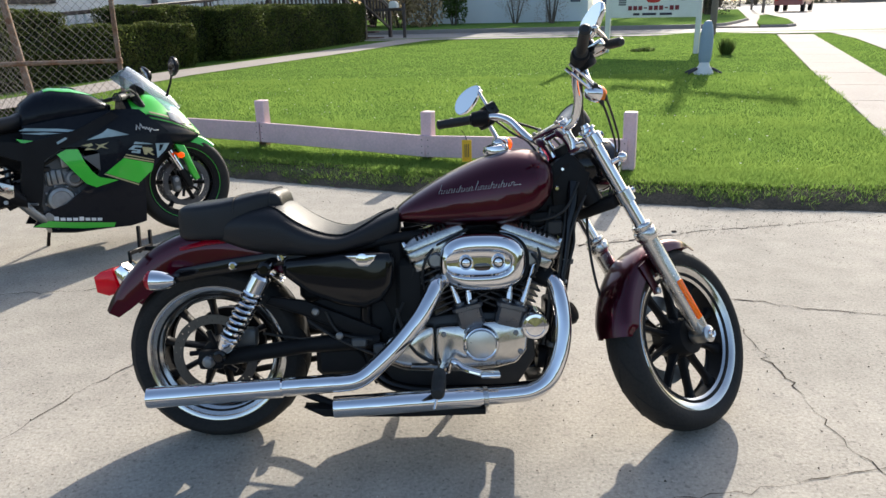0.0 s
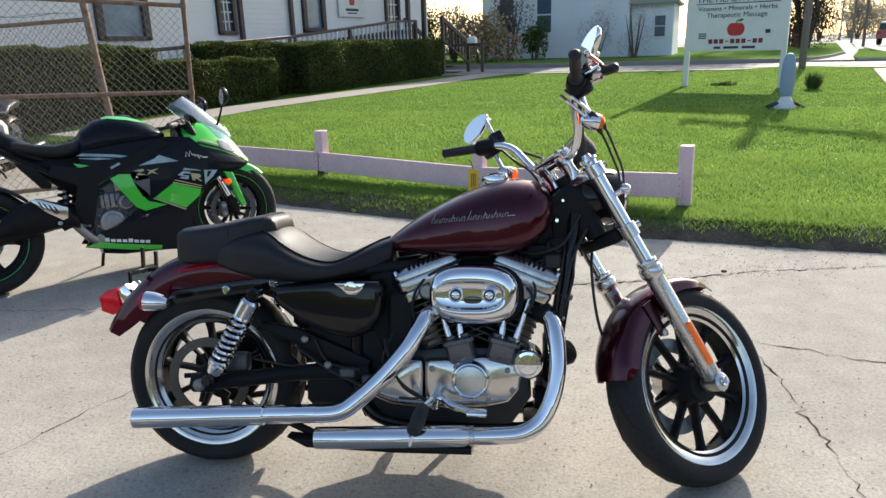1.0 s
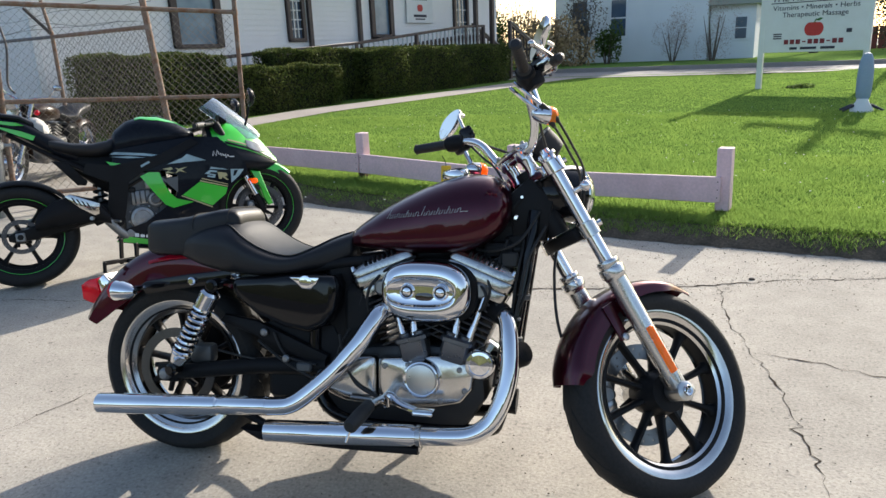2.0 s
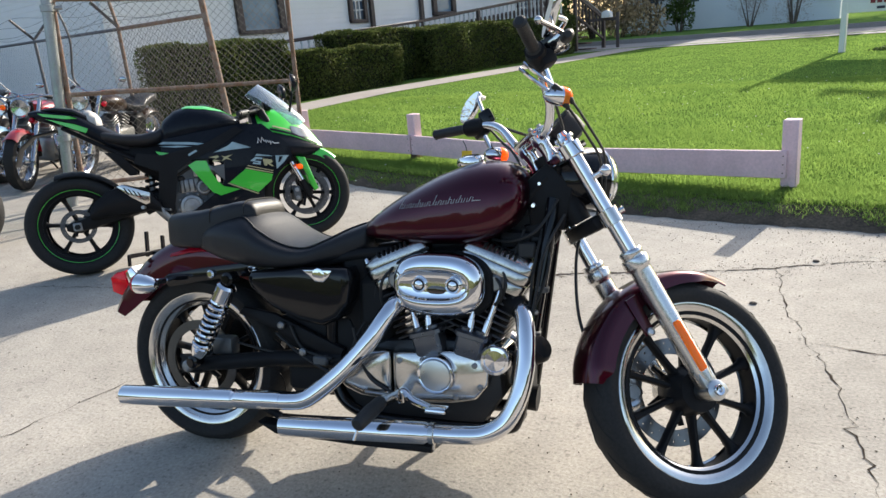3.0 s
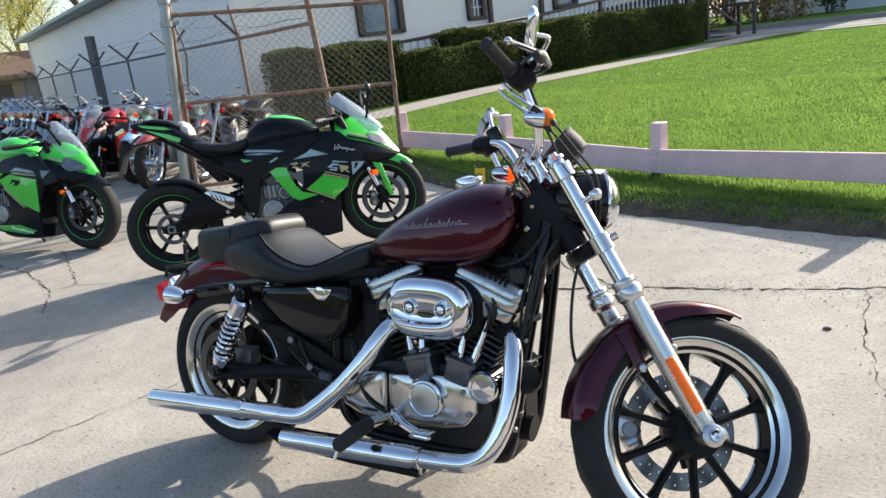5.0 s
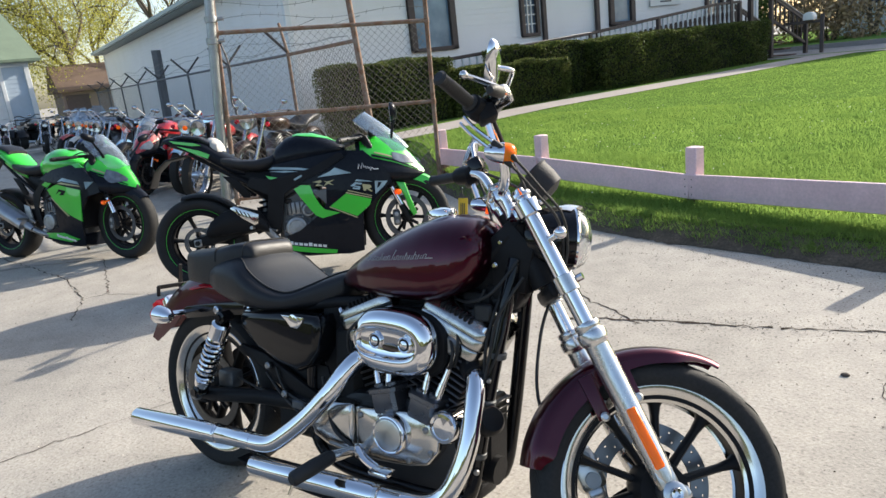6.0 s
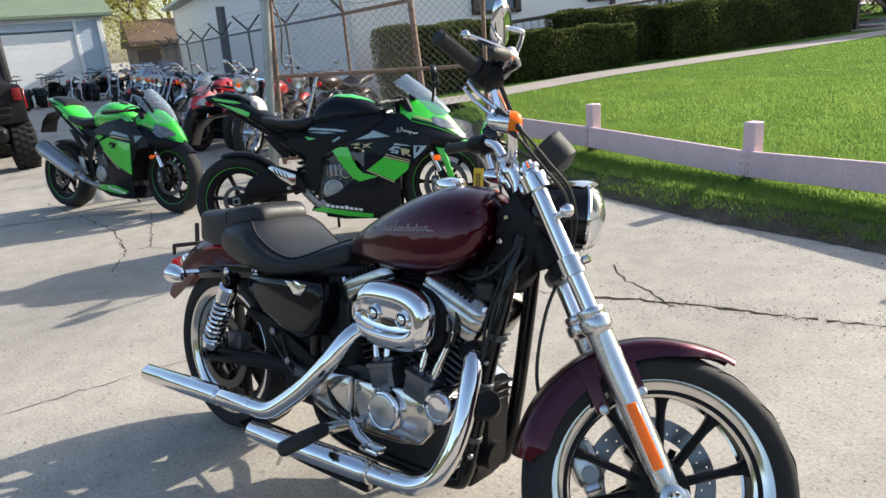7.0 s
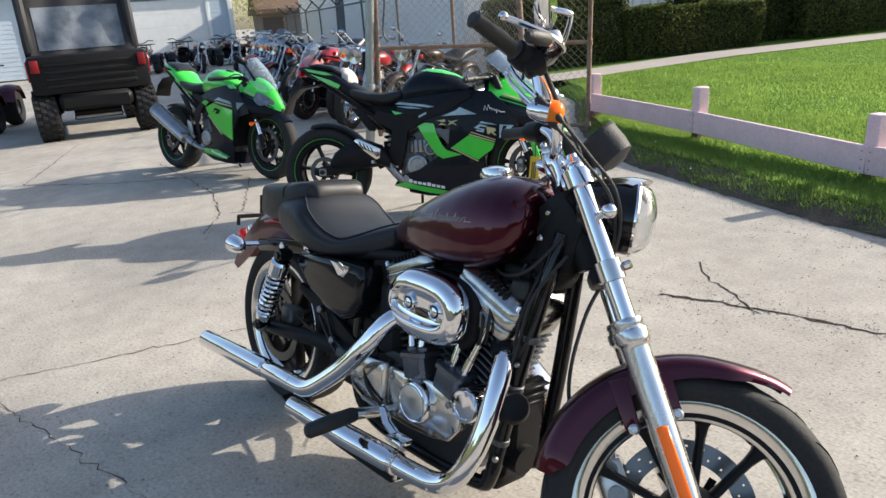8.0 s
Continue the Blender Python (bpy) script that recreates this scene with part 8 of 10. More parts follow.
# foot controls
bm = BM()
sweep(bm, [(0.705, -0.245, 0.268), (0.705, -0.255, 0.268), (0.703, -0.32, 0.263), (0.700, -0.385, 0.256), (0.699, -0.392, 0.2555)], [0.014, 0.019, 0.021, 0.019, 0.013], 14)
peg = bp("footpeg", bm, GRIP, "black rubber footpeg")
bm = BM()
bar(bm, (0.72, -0.13, 0.255), (0.706, -0.25, 0.268), 0.013, 0.016, 10)
part("peg_mount", bm, ALU_BRIGHT, peg)
part("peg_feeler", bar(BM(), (0.699, -0.38, 0.25), (0.690, -0.392, 0.215), 0.004, n=6), ALU_BRIGHT, peg)
bm = BM()
sweep(bm, catmull([(0.73, -0.165, 0.245), (0.745, -0.19, 0.285), (0.78, -0.205, 0.265), (0.83, -0.215, 0.252)], 6), [0.014] + [0.012] * 17 + [0.012], 10, flat=0.7)
box(bm, (0.855, -0.225, 0.252), (0.06, 0.045, 0.014), pose(0, 0, 0), 0.006, 2)
bp("brake_pedal", bm, CHROME, "chrome rear brake pedal")
bm = BM()
bar(bm, (0.62, -0.165, 0.262), (0.74, -0.17, 0.258), 0.005, n=8)
bp("brake_rod", bm, STEEL)
bm = BM()
sweep(bm, [(0.76, 0.13, 0.17), (0.80, 0.20, 0.09), (0.832, 0.262, 0.028)], [0.014, 0.012, 0.010], 10)
sweep(bm, catmull([(0.815, 0.23, 0.055), (0.87, 0.235, 0.06), (0.91, 0.26, 0.05)], 5), 0.006, 8)
box(bm, (0.842, 0.272, 0.045), (0.07, 0.05, 0.01), pose(0, 0, 0), 0.003)
bp("side_stand", bm, SATIN_BLACK, "black side stand")
# key tag on the far grip
bm = BM()
box(bm, (0.817, 0.235, 0.902), (0.034, 0.003, 0.075), pose(0, 0, 0), 0.004)
tag = bp("price_tag", bm, YELLOW_TAG, "yellow hanging tag")
bm = BM()
sweep(bm, catmull([(0.817, 0.235, 0.938), (0.812, 0.24, 0.955), (0.80, 0.25, 0.972)], 5), 0.0015, 5)
part("string", bm, DARK, tag)
bm = BM()
for k in range(3):
    box(bm, (0.811 + k * 0.006, 0.2328, 0.902), (0.0022, 0.001, 0.045), None)
part("print_bars", bm, INK, tag, kind="stuff")

# ---- green sport motorcycles ----
LIME = mat("lime_green_paint", (0.036, 0.52, 0.032), 0.3, coat=0.9, color2=(0.03, 0.45, 0.028), scale=5)
FAIR_BLACK = mat("fairing_black", (0.009, 0.011, 0.016), 0.28, coat=0.18, spec=0.04, scale=5, rough_var=0.04)
PALE_BAND = mat("pale_blue_band", (0.34, 0.47, 0.52), 0.35, color2=(0.12, 0.19, 0.22), scale=7, amount=0.9)
GOLD_BAND = mat("dull_gold_band", (0.42, 0.38, 0.20), 0.4, scale=5)
SMOKE = mat("smoked_screen", (0.66, 0.74, 0.82), 0.04, trans=0.9, color2=(0.60, 0.70, 0.8), spec=0.5)
WHITE_INK = mat("white_print", (0.8, 0.8, 0.8), 0.5)
RED_PAINT = mat("bright_red_paint", (0.42, 0.012, 0.015), 0.3, coat=0.9, scale=5)


def body(bm, secs, n=28, et=2.4, eb=2.4, zm=0.5):
    return loft(bm, [superring(x, a, b, w, n, et, eb, zm) for x, a, b, w in secs])


FW_X = (0.35, 0.5, 0.65, 0.85, 1.0, 1.15, 1.25, 1.35, 1.43, 1.5, 1.54)
FW_Y = (0.13, 0.165, 0.188, 0.213, 0.226, 0.222, 0.203, 0.165, 0.12, 0.065, 0.02)
CAST = mat("cast_grey_metal", (0.34, 0.34, 0.34), 0.38, metal=0.7, color2=(0.12, 0.12, 0.12), scale=18, rough_var=0.1)
SPORT_DISC = mat("grey_disc_steel", (0.11, 0.11, 0.115), 0.55, metal=1.0, color2=(0.08, 0.08, 0.08), scale=30)
LAMP_GLASS = mat("headlamp_lens", (0.20, 0.23, 0.26), 0.12, metal=0.3, color2=(0.04, 0.045, 0.05), scale=14, amount=0.9, coat=0.5)
HAZE_BLUE = mat("tinted_screen", (0.38, 0.48, 0.60), 0.05, trans=0.85, color2=(0.32, 0.43, 0.56), spec=0.5)


def fair_y(x, z):
    """Half width of the fairing at x and z."""
    return float(np.interp(x, FW_X, FW_Y)) * float(np.interp(z, (0.1, 0.2, 0.35, 0.52, 0.66, 0.75, 0.85, 0.95), (0.72, 0.86, 0.95, 1.0, 0.985, 0.92, 0.78, 0.6)))


def skin(bm, outline, sg, off=0.0, thick=0.006, yf=fair_y, step=0.06):
    """A panel with its outline in x and z that follows the curved side."""
    def fn(sub):
        sub.faces.new([sub.verts.new((x, 0, z)) for x, z in outline]).normal_update()
        bmesh.ops.triangulate(sub, faces=sub.faces[:])
        xs = [p[0] for p in outline]
        zs = [p[1] for p in outline]
        for k in range(int(min(xs) / step), int(max(xs) / step) + 1):
            bmesh.ops.bisect_plane(sub, geom=sub.verts[:] + sub.edges[:] + sub.faces[:], plane_co=(k * step, 0, 0), plane_no=(1, 0, 0))
        for k in range(int(min(zs) / step), int(max(zs) / step) + 1):
            bmesh.ops.bisect_plane(sub, geom=sub.verts[:] + sub.edges[:] + sub.faces[:], plane_co=(0, 0, k * step), plane_no=(0, 0, 1))
        bmesh.ops.remove_doubles(sub, verts=sub.verts[:], dist=0.0008)
        outer = sub.faces[:]
        for v in sub.verts:
            v.co.y = sg * (yf(v.co.x, v.co.z) + off)
        res = bmesh.ops.extrude_face_region(sub, geom=outer)
        for v in [e for e in res["geom"] if isinstance(e, bmesh.types.BMVert)]:
            v.co.y -= sg * (thick + off)
        bmesh.ops.recalc_face_normals(sub, faces=sub.faces[:])
    return grow(bm, fn)


def nose_at(x):
    """Top, widest height and half width of the nose at x."""
    X = (1.10, 1.20, 1.30, 1.36, 1.42, 1.47, 1.51, 1.535)
    return (float(np.interp(x, X, (0.865, 0.868, 0.845, 0.812, 0.768, 0.708, 0.645, 0.605))), float(np.interp(x, X, (0.64, 0.63, 0.615, 0.61, 0.60, 0.59, 0.58, 0.575))), float(np.interp(x, FW_X, FW_Y)))


def nose_point(x, u, off=0.0):
    t, e, w = nose_at(x)
    k = abs(u)
    return Vector((x, math.copysign((w + off) * k ** 0.85, u), t + off - (t - e) * k ** 1.5))


def tail_y(x, z):
    return float(np.interp(x, (-0.14, -0.10, 0.0, 0.10, 0.17, 0.22), (0.03, 0.072, 0.102, 0.127, 0.132, 0.122)))


def stroke_word(bm, x0, z0, x1, z1, h, n, sg, seed, slant=0.12, off=0.009):
    """Small plain bars in a row, standing for a maker's name."""
    for i in range(n):
        f, g = (i + 0.10) / n, (i + 0.84) / n
        hh = h * (1.0 if i in (0, 4) else 0.74)
        xa, xb, za, zb = x0 + (x1 - x0) * f, x0 + (x1 - x0) * g, z0 + (z1 - z0) * f, z0 + (z1 - z0) * g
        skin(bm, [(xa, za), (xb, zb), (xb + slant * hh, zb + hh), (xa + slant * hh, za + hh)], sg, off, 0.002)
    return bm


def sport_bike(m, label, paint, tank_paint, tail_paint, second=False, seed=1):
    """second: the kind with a long muffler and a green tail."""
    b = thing("motorcycle", m, label, "motorcycle")
    wheel(b, "rear_wheel", pose(0, 0, 0.30), 0.302, 0.222, 0.165, 6, SATIN_BLACK, SATIN_BLACK, SATIN_BLACK, SPORT_DISC, 0.100, -1, 0.022, stripe=paint, tread=False, hub=0.045, disc_in=0.74)
    wheel(b, "front_wheel", pose(1.385, 0, 0.296), 0.298, 0.222, 0.118, 6, SATIN_BLACK, SATIN_BLACK, SATIN_BLACK, SPORT_DISC, 0.146, 0, 0.022, stripe=paint, tread=False, hub=0.04, disc_in=0.78)
    for sg in (-1, 1):
        bm = BM()
        loft(bm, [[Vector((x, sg * y_, z + dz)) for y_, dz in ((0.095, -h), (0.122, -h * 0.8), (0.128, 0), (0.122, h * 0.8), (0.095, h))] for x, z, h in ((-0.06, 0.30, 0.020), (-0.03, 0.30, 0.034), (0.08, 0.315, 0.042), (0.20, 0.345, 0.055), (0.35, 0.38, 0.06), (0.50, 0.39, 0.055))])
        bmesh.ops.recalc_face_normals(bm, faces=bm.faces[:])
        part("swingarm", bm, SATIN_BLACK, b)
        bm = BM()
        box(bm, (0.0, sg * 0.127, 0.30), (0.05, 0.012, 0.05), None, 0.006)
        adj = part("axle_block", bm, CAST, b)
        bm = BM()
        lathe(bm, [(0.017, 0), (0.017, 0.014), (0.010, 0.017), (0, 0.017)], 6, pose(0, sg * 0.131, 0.30, -sg * 90, 0, 0))
        part("axle_nut", bm, DARK, adj)
        # upside-down fork: black outer tube, bright inner tube, black foot
        bm = BM()
        sweep(bm, [(1.395, sg * 0.10, 0.275), (1.375, sg * 0.10, 0.34), (1.355, sg * 0.10, 0.385)], [0.022, 0.026, 0.022], 12)
        leg = part("fork_leg", bm, SATIN_BLACK, b)
        part("fork_tube", bar(BM(), (1.36, sg * 0.10, 0.375), (1.30, sg * 0.10, 0.52), 0.020, n=14), CHROME, leg)
        part("outer_tube", bar(BM(), (1.305, sg * 0.10, 0.51), (1.16, sg * 0.10, 0.86), 0.027, n=14), SATIN_BLACK, leg)
        bm = BM()
        box(bm, (1.315, sg * 0.075, 0.30), (0.05, 0.055, 0.10), pose(0, 0, 0), 0.014, 2)
        cal = part("brake_caliper", bm, GREY_METAL, b)
        for dz in (-0.026, 0.026):
            bm = BM()
            lathe(bm, [(0.014, 0), (0.014, 0.006), (0, 0.008)], 12, pose(1.315, sg * 0.102, 0.30 + dz, -sg * 90, 0, 0))
            part("piston_cap", bm, CAST, cal)
        # side fairing, following one curved skin
        bm = BM()
        if second:
            back = [(0.62, 0.69), (0.80, 0.76), (1.02, 0.79), (1.15, 0.78), (1.30, 0.62), (1.31, 0.56), (1.20, 0.53), (1.13, 0.42), (1.10, 0.30), (1.08, 0.125), (0.94, 0.12), (0.56, 0.19), (0.60, 0.24), (0.80, 0.28), (0.80, 0.44), (0.76, 0.50), (0.86, 0.64)]
        else:
            back = [(0.55, 0.745), (0.75, 0.765), (1.02, 0.785), (1.15, 0.77), (1.30, 0.62), (1.31, 0.55), (1.21, 0.47), (1.10, 0.37), (1.075, 0.12), (0.98, 0.108), (0.73, 0.135), (0.49, 0.20), (0.54, 0.265), (0.67, 0.30), (0.79, 0.375), (0.86, 0.44), (0.885, 0.56), (0.80, 0.60), (0.63, 0.61), (0.53, 0.64)]
        skin(bm, back, sg, 0.0, 0.02)
        side = part("side_fairing", bm, FAIR_BLACK, b, "glossy black side fairing", sharp=50)
        if second:
            painted = [("lower_panel", [(0.735, 0.600), (0.870, 0.640), (1.145, 0.585), (1.14, 0.50), (1.115, 0.330), (0.97, 0.395), (0.86, 0.470), (0.79, 0.535)], paint, 0.006),
                       ("graphic_band", [(0.775, 0.535), (0.80, 0.528), (0.985, 0.375), (0.965, 0.375)], GOLD_BAND, 0.007),
                       ("side_panel", [(0.665, 0.640), (0.715, 0.665), (0.800, 0.650), (0.735, 0.618)], paint, 0.006),
                       ("upper_stripe", [(1.04, 0.80), (1.12, 0.80), (1.18, 0.765), (1.10, 0.765)], paint, 0.005),
                       ("belly_stripe", [(0.56, 0.205), (0.60, 0.235), (0.86, 0.235), (1.04, 0.18), (0.92, 0.155)], paint, 0.005),
                       ("graphic_band", [(0.88, 0.66), (0.95, 0.69), (1.12, 0.655), (1.14, 0.63), (0.94, 0.665)], PALE_BAND, 0.005),
                       ("graphic_band", [(0.885, 0.645), (0.93, 0.655), (1.14, 0.62), (1.145, 0.612)], GOLD_BAND, 0.007),
                       ("graphic_band", [(0.86, 0.56), (0.90, 0.60), (0.985, 0.585), (0.955, 0.55), (0.90, 0.55), (0.93, 0.575), (0.90, 0.58)], FAIR_BLACK, 0.009),
                       ("graphic_patch", [(1.19, 0.65), (1.27, 0.645), (1.20, 0.59)], PALE_BAND, 0.005)]
        else:
            painted = [("lower_panel", [(0.895, 0.437), (1.005, 0.507), (1.165, 0.452), (1.150, 0.415), (1.060, 0.352), (0.96, 0.402)], paint, 0.006),
                       ("side_panel", [(0.675, 0.575), (0.725, 0.596), (0.783, 0.588), (0.800, 0.520), (0.830, 0.455), (0.860, 0.420), (0.955, 0.388), (0.835, 0.366), (0.790, 0.392), (0.745, 0.46), (0.70, 0.535)], paint, 0.006),
                       ("graphic_band", [(0.885, 0.432), (0.893, 0.436), (1.062, 0.346), (1.056, 0.341)], GOLD_BAND, 0.006),
                       ("graphic_band", [(1.010, 0.516), (1.168, 0.463), (1.167, 0.457), (1.005, 0.509)], GOLD_BAND, 0.006),
                       ("graphic_band", [(1.022, 0.528), (1.172, 0.474), (1.170, 0.470), (1.017, 0.523)], GOLD_BAND, 0.006),
                       ("graphic_block", [(1.040, 0.552), (1.075, 0.572), (1.118, 0.562), (1.112, 0.552), (1.078, 0.559), (1.068, 0.550), (1.105, 0.541), (1.098, 0.520), (1.052, 0.532), (1.058, 0.541), (1.085, 0.533), (1.088, 0.538)], PALE_BAND, 0.008),
                       ("graphic_block", [(1.118, 0.556), (1.170, 0.543), (1.176, 0.527), (1.158, 0.520), (1.180, 0.500), (1.168, 0.500), (1.143, 0.521), (1.136, 0.508), (1.122, 0.512)], GOLD_BAND, 0.008),
                       ("graphic_band", [(1.085, 0.590), (1.160, 0.572), (1.185, 0.562), (1.075, 0.578)], PALE_BAND, 0.006),
                       ("graphic_patch", [(1.200, 0.565), (1.285, 0.556), (1.250, 0.520), (1.195, 0.480)], PALE_BAND, 0.007),
                       ("graphic_patch", [(1.222, 0.556), (1.246, 0.553), (1.222, 0.522), (1.210, 0.520)], FAIR_BLACK, 0.009),
                       ("graphic_band", [(0.800, 0.606), (0.855, 0.612), (0.862, 0.600), (0.83, 0.590), (0.87, 0.575), (0.815, 0.578), (0.84, 0.596)], GOLD_BAND, 0.006),
                       ("graphic_block", [(0.875, 0.606), (0.895, 0.598), (0.945, 0.606), (0.910, 0.590), (0.935, 0.570), (0.900, 0.584), (0.872, 0.572), (0.890, 0.592)], GOLD_BAND, 0.006),
                       ("vent", [(0.797, 0.544), (0.884, 0.553), (0.872, 0.455)], GREY_METAL, 0.003),
                       ("graphic_band", [(0.528, 0.722), (0.560, 0.733), (0.720, 0.710), (0.850, 0.680), (0.820, 0.676), (0.700, 0.698)], PALE_BAND, 0.005),
                       ("graphic_band", [(0.530, 0.708), (0.640, 0.700), (0.720, 0.684), (0.620, 0.690)], PALE_BAND, 0.005),
                       ("graphic_band", [(0.835, 0.632), (0.925, 0.662), (0.955, 0.682), (1.060, 0.634), (0.945, 0.634)], PALE_BAND, 0.006),
                       ("small_panel", [(0.505, 0.682), (0.655, 0.642), (0.605, 0.618), (0.525, 0.656)], paint, 0.005),
                       ("belly_stripe", [(0.49, 0.203), (0.565, 0.222), (0.66, 0.196), (0.90, 0.146), (0.89, 0.122), (0.73, 0.146), (0.62, 0.172)], paint, 0.005)]
        for nm, poly, mt, off in painted:
            part(nm, skin(BM(), poly, sg, off, 0.003), mt, side, sharp=50)
        part("maker_strokes", stroke_word(BM(), 0.590, 0.219, 0.835, 0.171, 0.022, 8, sg, seed) if not second else stroke_word(BM(), 0.76, 0.205, 0.99, 0.158, 0.024, 8, sg, seed), WHITE_INK, side, kind="stuff", sharp=0)
        if not second:
            bm = BM()
            pts = [(1.105, 0.655), (1.112, 0.685), (1.125, 0.655), (1.135, 0.688), (1.145, 0.66), (1.152, 0.668), (1.158, 0.652), (1.165, 0.664), (1.174, 0.650), (1.182, 0.660), (1.183, 0.636), (1.195, 0.654), (1.206, 0.642), (1.235, 0.640)]
            sweep(bm, [(x, sg * (fair_y(x, z) + 0.004), z) for x, z in pts], 0.0032, 5)
            part("script", bm, WHITE_INK, side, "thin white flowing strokes")
        # frame spar over the fairing's inner edge
        bm = BM()
        if second:
            skin(bm, [(0.46, 0.56), (0.74, 0.745), (0.83, 0.745), (0.60, 0.57), (0.53, 0.46), (0.56, 0.30), (0.50, 0.28), (0.46, 0.40)], sg, -0.02, 0.03)
        else:
            skin(bm, [(0.99, 0.775), (1.03, 0.745), (0.88, 0.665), (0.71, 0.61), (0.61, 0.55), (0.575, 0.40), (0.545, 0.30), (0.50, 0.285), (0.455, 0.31), (0.475, 0.42), (0.505, 0.56), (0.37, 0.63), (0.40, 0.685), (0.54, 0.655), (0.80, 0.695)], sg, 0.012, 0.03)
        spar = part("frame_spar", bm, SATIN_BLACK, b, sharp=50)
        if not second:
            part("spar_badge", skin(BM(), [(0.685, 0.640), (0.735, 0.662), (0.742, 0.652), (0.69, 0.628)], sg, 0.014, 0.003), PALE_BAND, spar)
        # engine casting
        bm = BM()
        lathe(bm, [(0.074, 0), (0.074, 0.03), (0.066, 0.042), (0.05, 0.046), (0.046, 0.042), (0.0, 0.044)], 28, pose(0.655, sg * 0.12, 0.325, -sg * 90, 0, 0))
        cc = part("clutch_cover", bm, CAST, b)
        for k in range(8):
            a = radians(45 * k + 10)
            bm = BM()
            lathe(bm, [(0.007, 0), (0.007, 0.012), (0, 0.014)], 6, pose(0.655 + 0.078 * math.cos(a), sg * 0.128, 0.325 + 0.078 * math.sin(a), -sg * 90, 0, 0))
            part("bolt", bm, STEEL, cc)
        bm = BM()
        lathe(bm, [(0.05, 0), (0.05, 0.024), (0.040, 0.034), (0.0, 0.036)], 24, pose(0.745, sg * 0.12, 0.43, -sg * 90, 0, 0))
        box(bm, (0.67, sg * 0.115, 0.45), (0.13, 0.04, 0.09), pose(0, 0, 0), 0.014, 2)
        box(bm, (0.76, sg * 0.115, 0.53), (0.13, 0.03, 0.07), pose(0, 0, 0), 0.012, 2)
        cov = part("engine_cover", bm, CAST, b)
        for k in range(5):
            part("rib", box(BM(), (0.60 + k * 0.030, sg * 0.137, 0.452), (0.008, 0.012, 0.075), pose(0, 0, 0), 0.003), GREY_METAL, cov)
        bm = BM()
        lathe(bm, [(0.030, 0), (0.030, 0.012), (0.022, 0.016), (0.010, 0.012), (0.0, 0.014)], 16, pose(0.745, sg * 0.152, 0.43, -sg * 90, 0, 0))
        part("inspection_cap", bm, GREY_METAL, cov)
        part("water_pump", lathe(BM(), [(0.034, 0), (0.034, 0.02), (0.024, 0.034), (0, 0.036)], 18, pose(0.58, sg * 0.125, 0.245, -sg * 90, 0, 0)), CAST, b)
        bm = BM()
        box(bm, (0.62, sg * 0.122, 0.50), (0.04, 0.03, 0.03), None, 0.006)
        bar(bm, (0.60, sg * 0.12, 0.52), (0.72, sg * 0.13, 0.58), 0.010, n=8)
        part("coolant_hose", bm, GRIP, b)
        # mirror on its stalk
        bm = BM()
        sweep(bm, [(1.345, sg * 0.13, 0.835), (1.36, sg * 0.19, 0.90), (1.365, sg * 0.25, 0.965)], [0.012, 0.009, 0.008], 8, flat=0.7)
        stalk = part("mirror_stalk", bm, FAIR_BLACK, b)
        mm = pose(1.365, sg * 0.275, 0.99, 0, 0, sg * 3) @ pose(0, 0, 0, sg * 20, 0, 0) @ Matrix.Diagonal((0.75, 1, 1, 1) if not second else (0.6, 0.85, 0.6, 1))
        rings = [[mm @ Vector((xx, 0.075 * f * math.copysign(abs(math.cos(2 * math.pi * k / 20)) ** 0.8, math.cos(2 * math.pi * k / 20)), 0.048 * f * math.copysign(abs(math.sin(2 * math.pi * k / 20)) ** 0.8, math.sin(2 * math.pi * k / 20)))) for k in range(20)] for xx, f in ((0.045, 0.2), (0.036, 0.6), (0.015, 0.92), (-0.005, 1.0), (-0.012, 0.97))]
        part("mirror_shell", loft(BM(), rings), FAIR_BLACK, stalk)
        part("mirror_glass", loft(BM(), [[mm @ Vector((xx, 0.068 * math.cos(2 * math.pi * k / 20), 0.042 * math.sin(2 * math.pi * k / 20))) for k in range(20)] for xx in (-0.0115, -0.0135)]), MIRROR, stalk)
        # clip-on and grip
        bm = BM()
        bar(bm, (1.15, sg * 0.10, 0.86), (1.02, sg * 0.33, 0.84), 0.012, n=8)
        bar_ = part("handlebar", bm, SATIN_BLACK, b)
        bm = BM()
        bar(bm, (1.07, sg * 0.24, 0.848), (1.015, sg * 0.34, 0.838), 0.018, n=12)
        lathe(bm, [(0.014, 0), (0.014, 0.012), (0, 0.014)], 10, pose(1.013, sg * 0.343, 0.837, 0, 0, 0) @ pose(0, 0, 0, -sg * 90, 0, sg * 28))
        part("grip", bm, GRIP, bar_)
        bm = BM()
        sweep(bm, [(1.12, sg * 0.19, 0.85), (1.12, sg * 0.26, 0.848), (1.07, sg * 0.35, 0.84)], 0.006, 6)
        part("lever", bm, SATIN_BLACK, bar_)
        bm = BM()
        lathe(bm, [(0.0, -0.026), (0.010, -0.022), (0.017, -0.010), (0.018, 0.004), (0.012, 0.016), (0.0, 0.02)], 16, pose(1.345, sg * 0.185, 0.475, 0, 90, 0))
        bar(bm, (1.33, sg * 0.12, 0.49), (1.34, sg * 0.175, 0.478), 0.008, n=6)
        part("indicator", bm, AMBER_LENS, b)
        # footrest plate
        bm = BM()
        plate(bm, [(0.36, 0.48), (0.43, 0.46), (0.46, 0.33), (0.40, 0.31), (0.37, 0.36)], sg * 0.142, sg * 0.155, 0.004)
        fr_ = part("footrest_plate", bm, CAST if second else SATIN_BLACK, b)
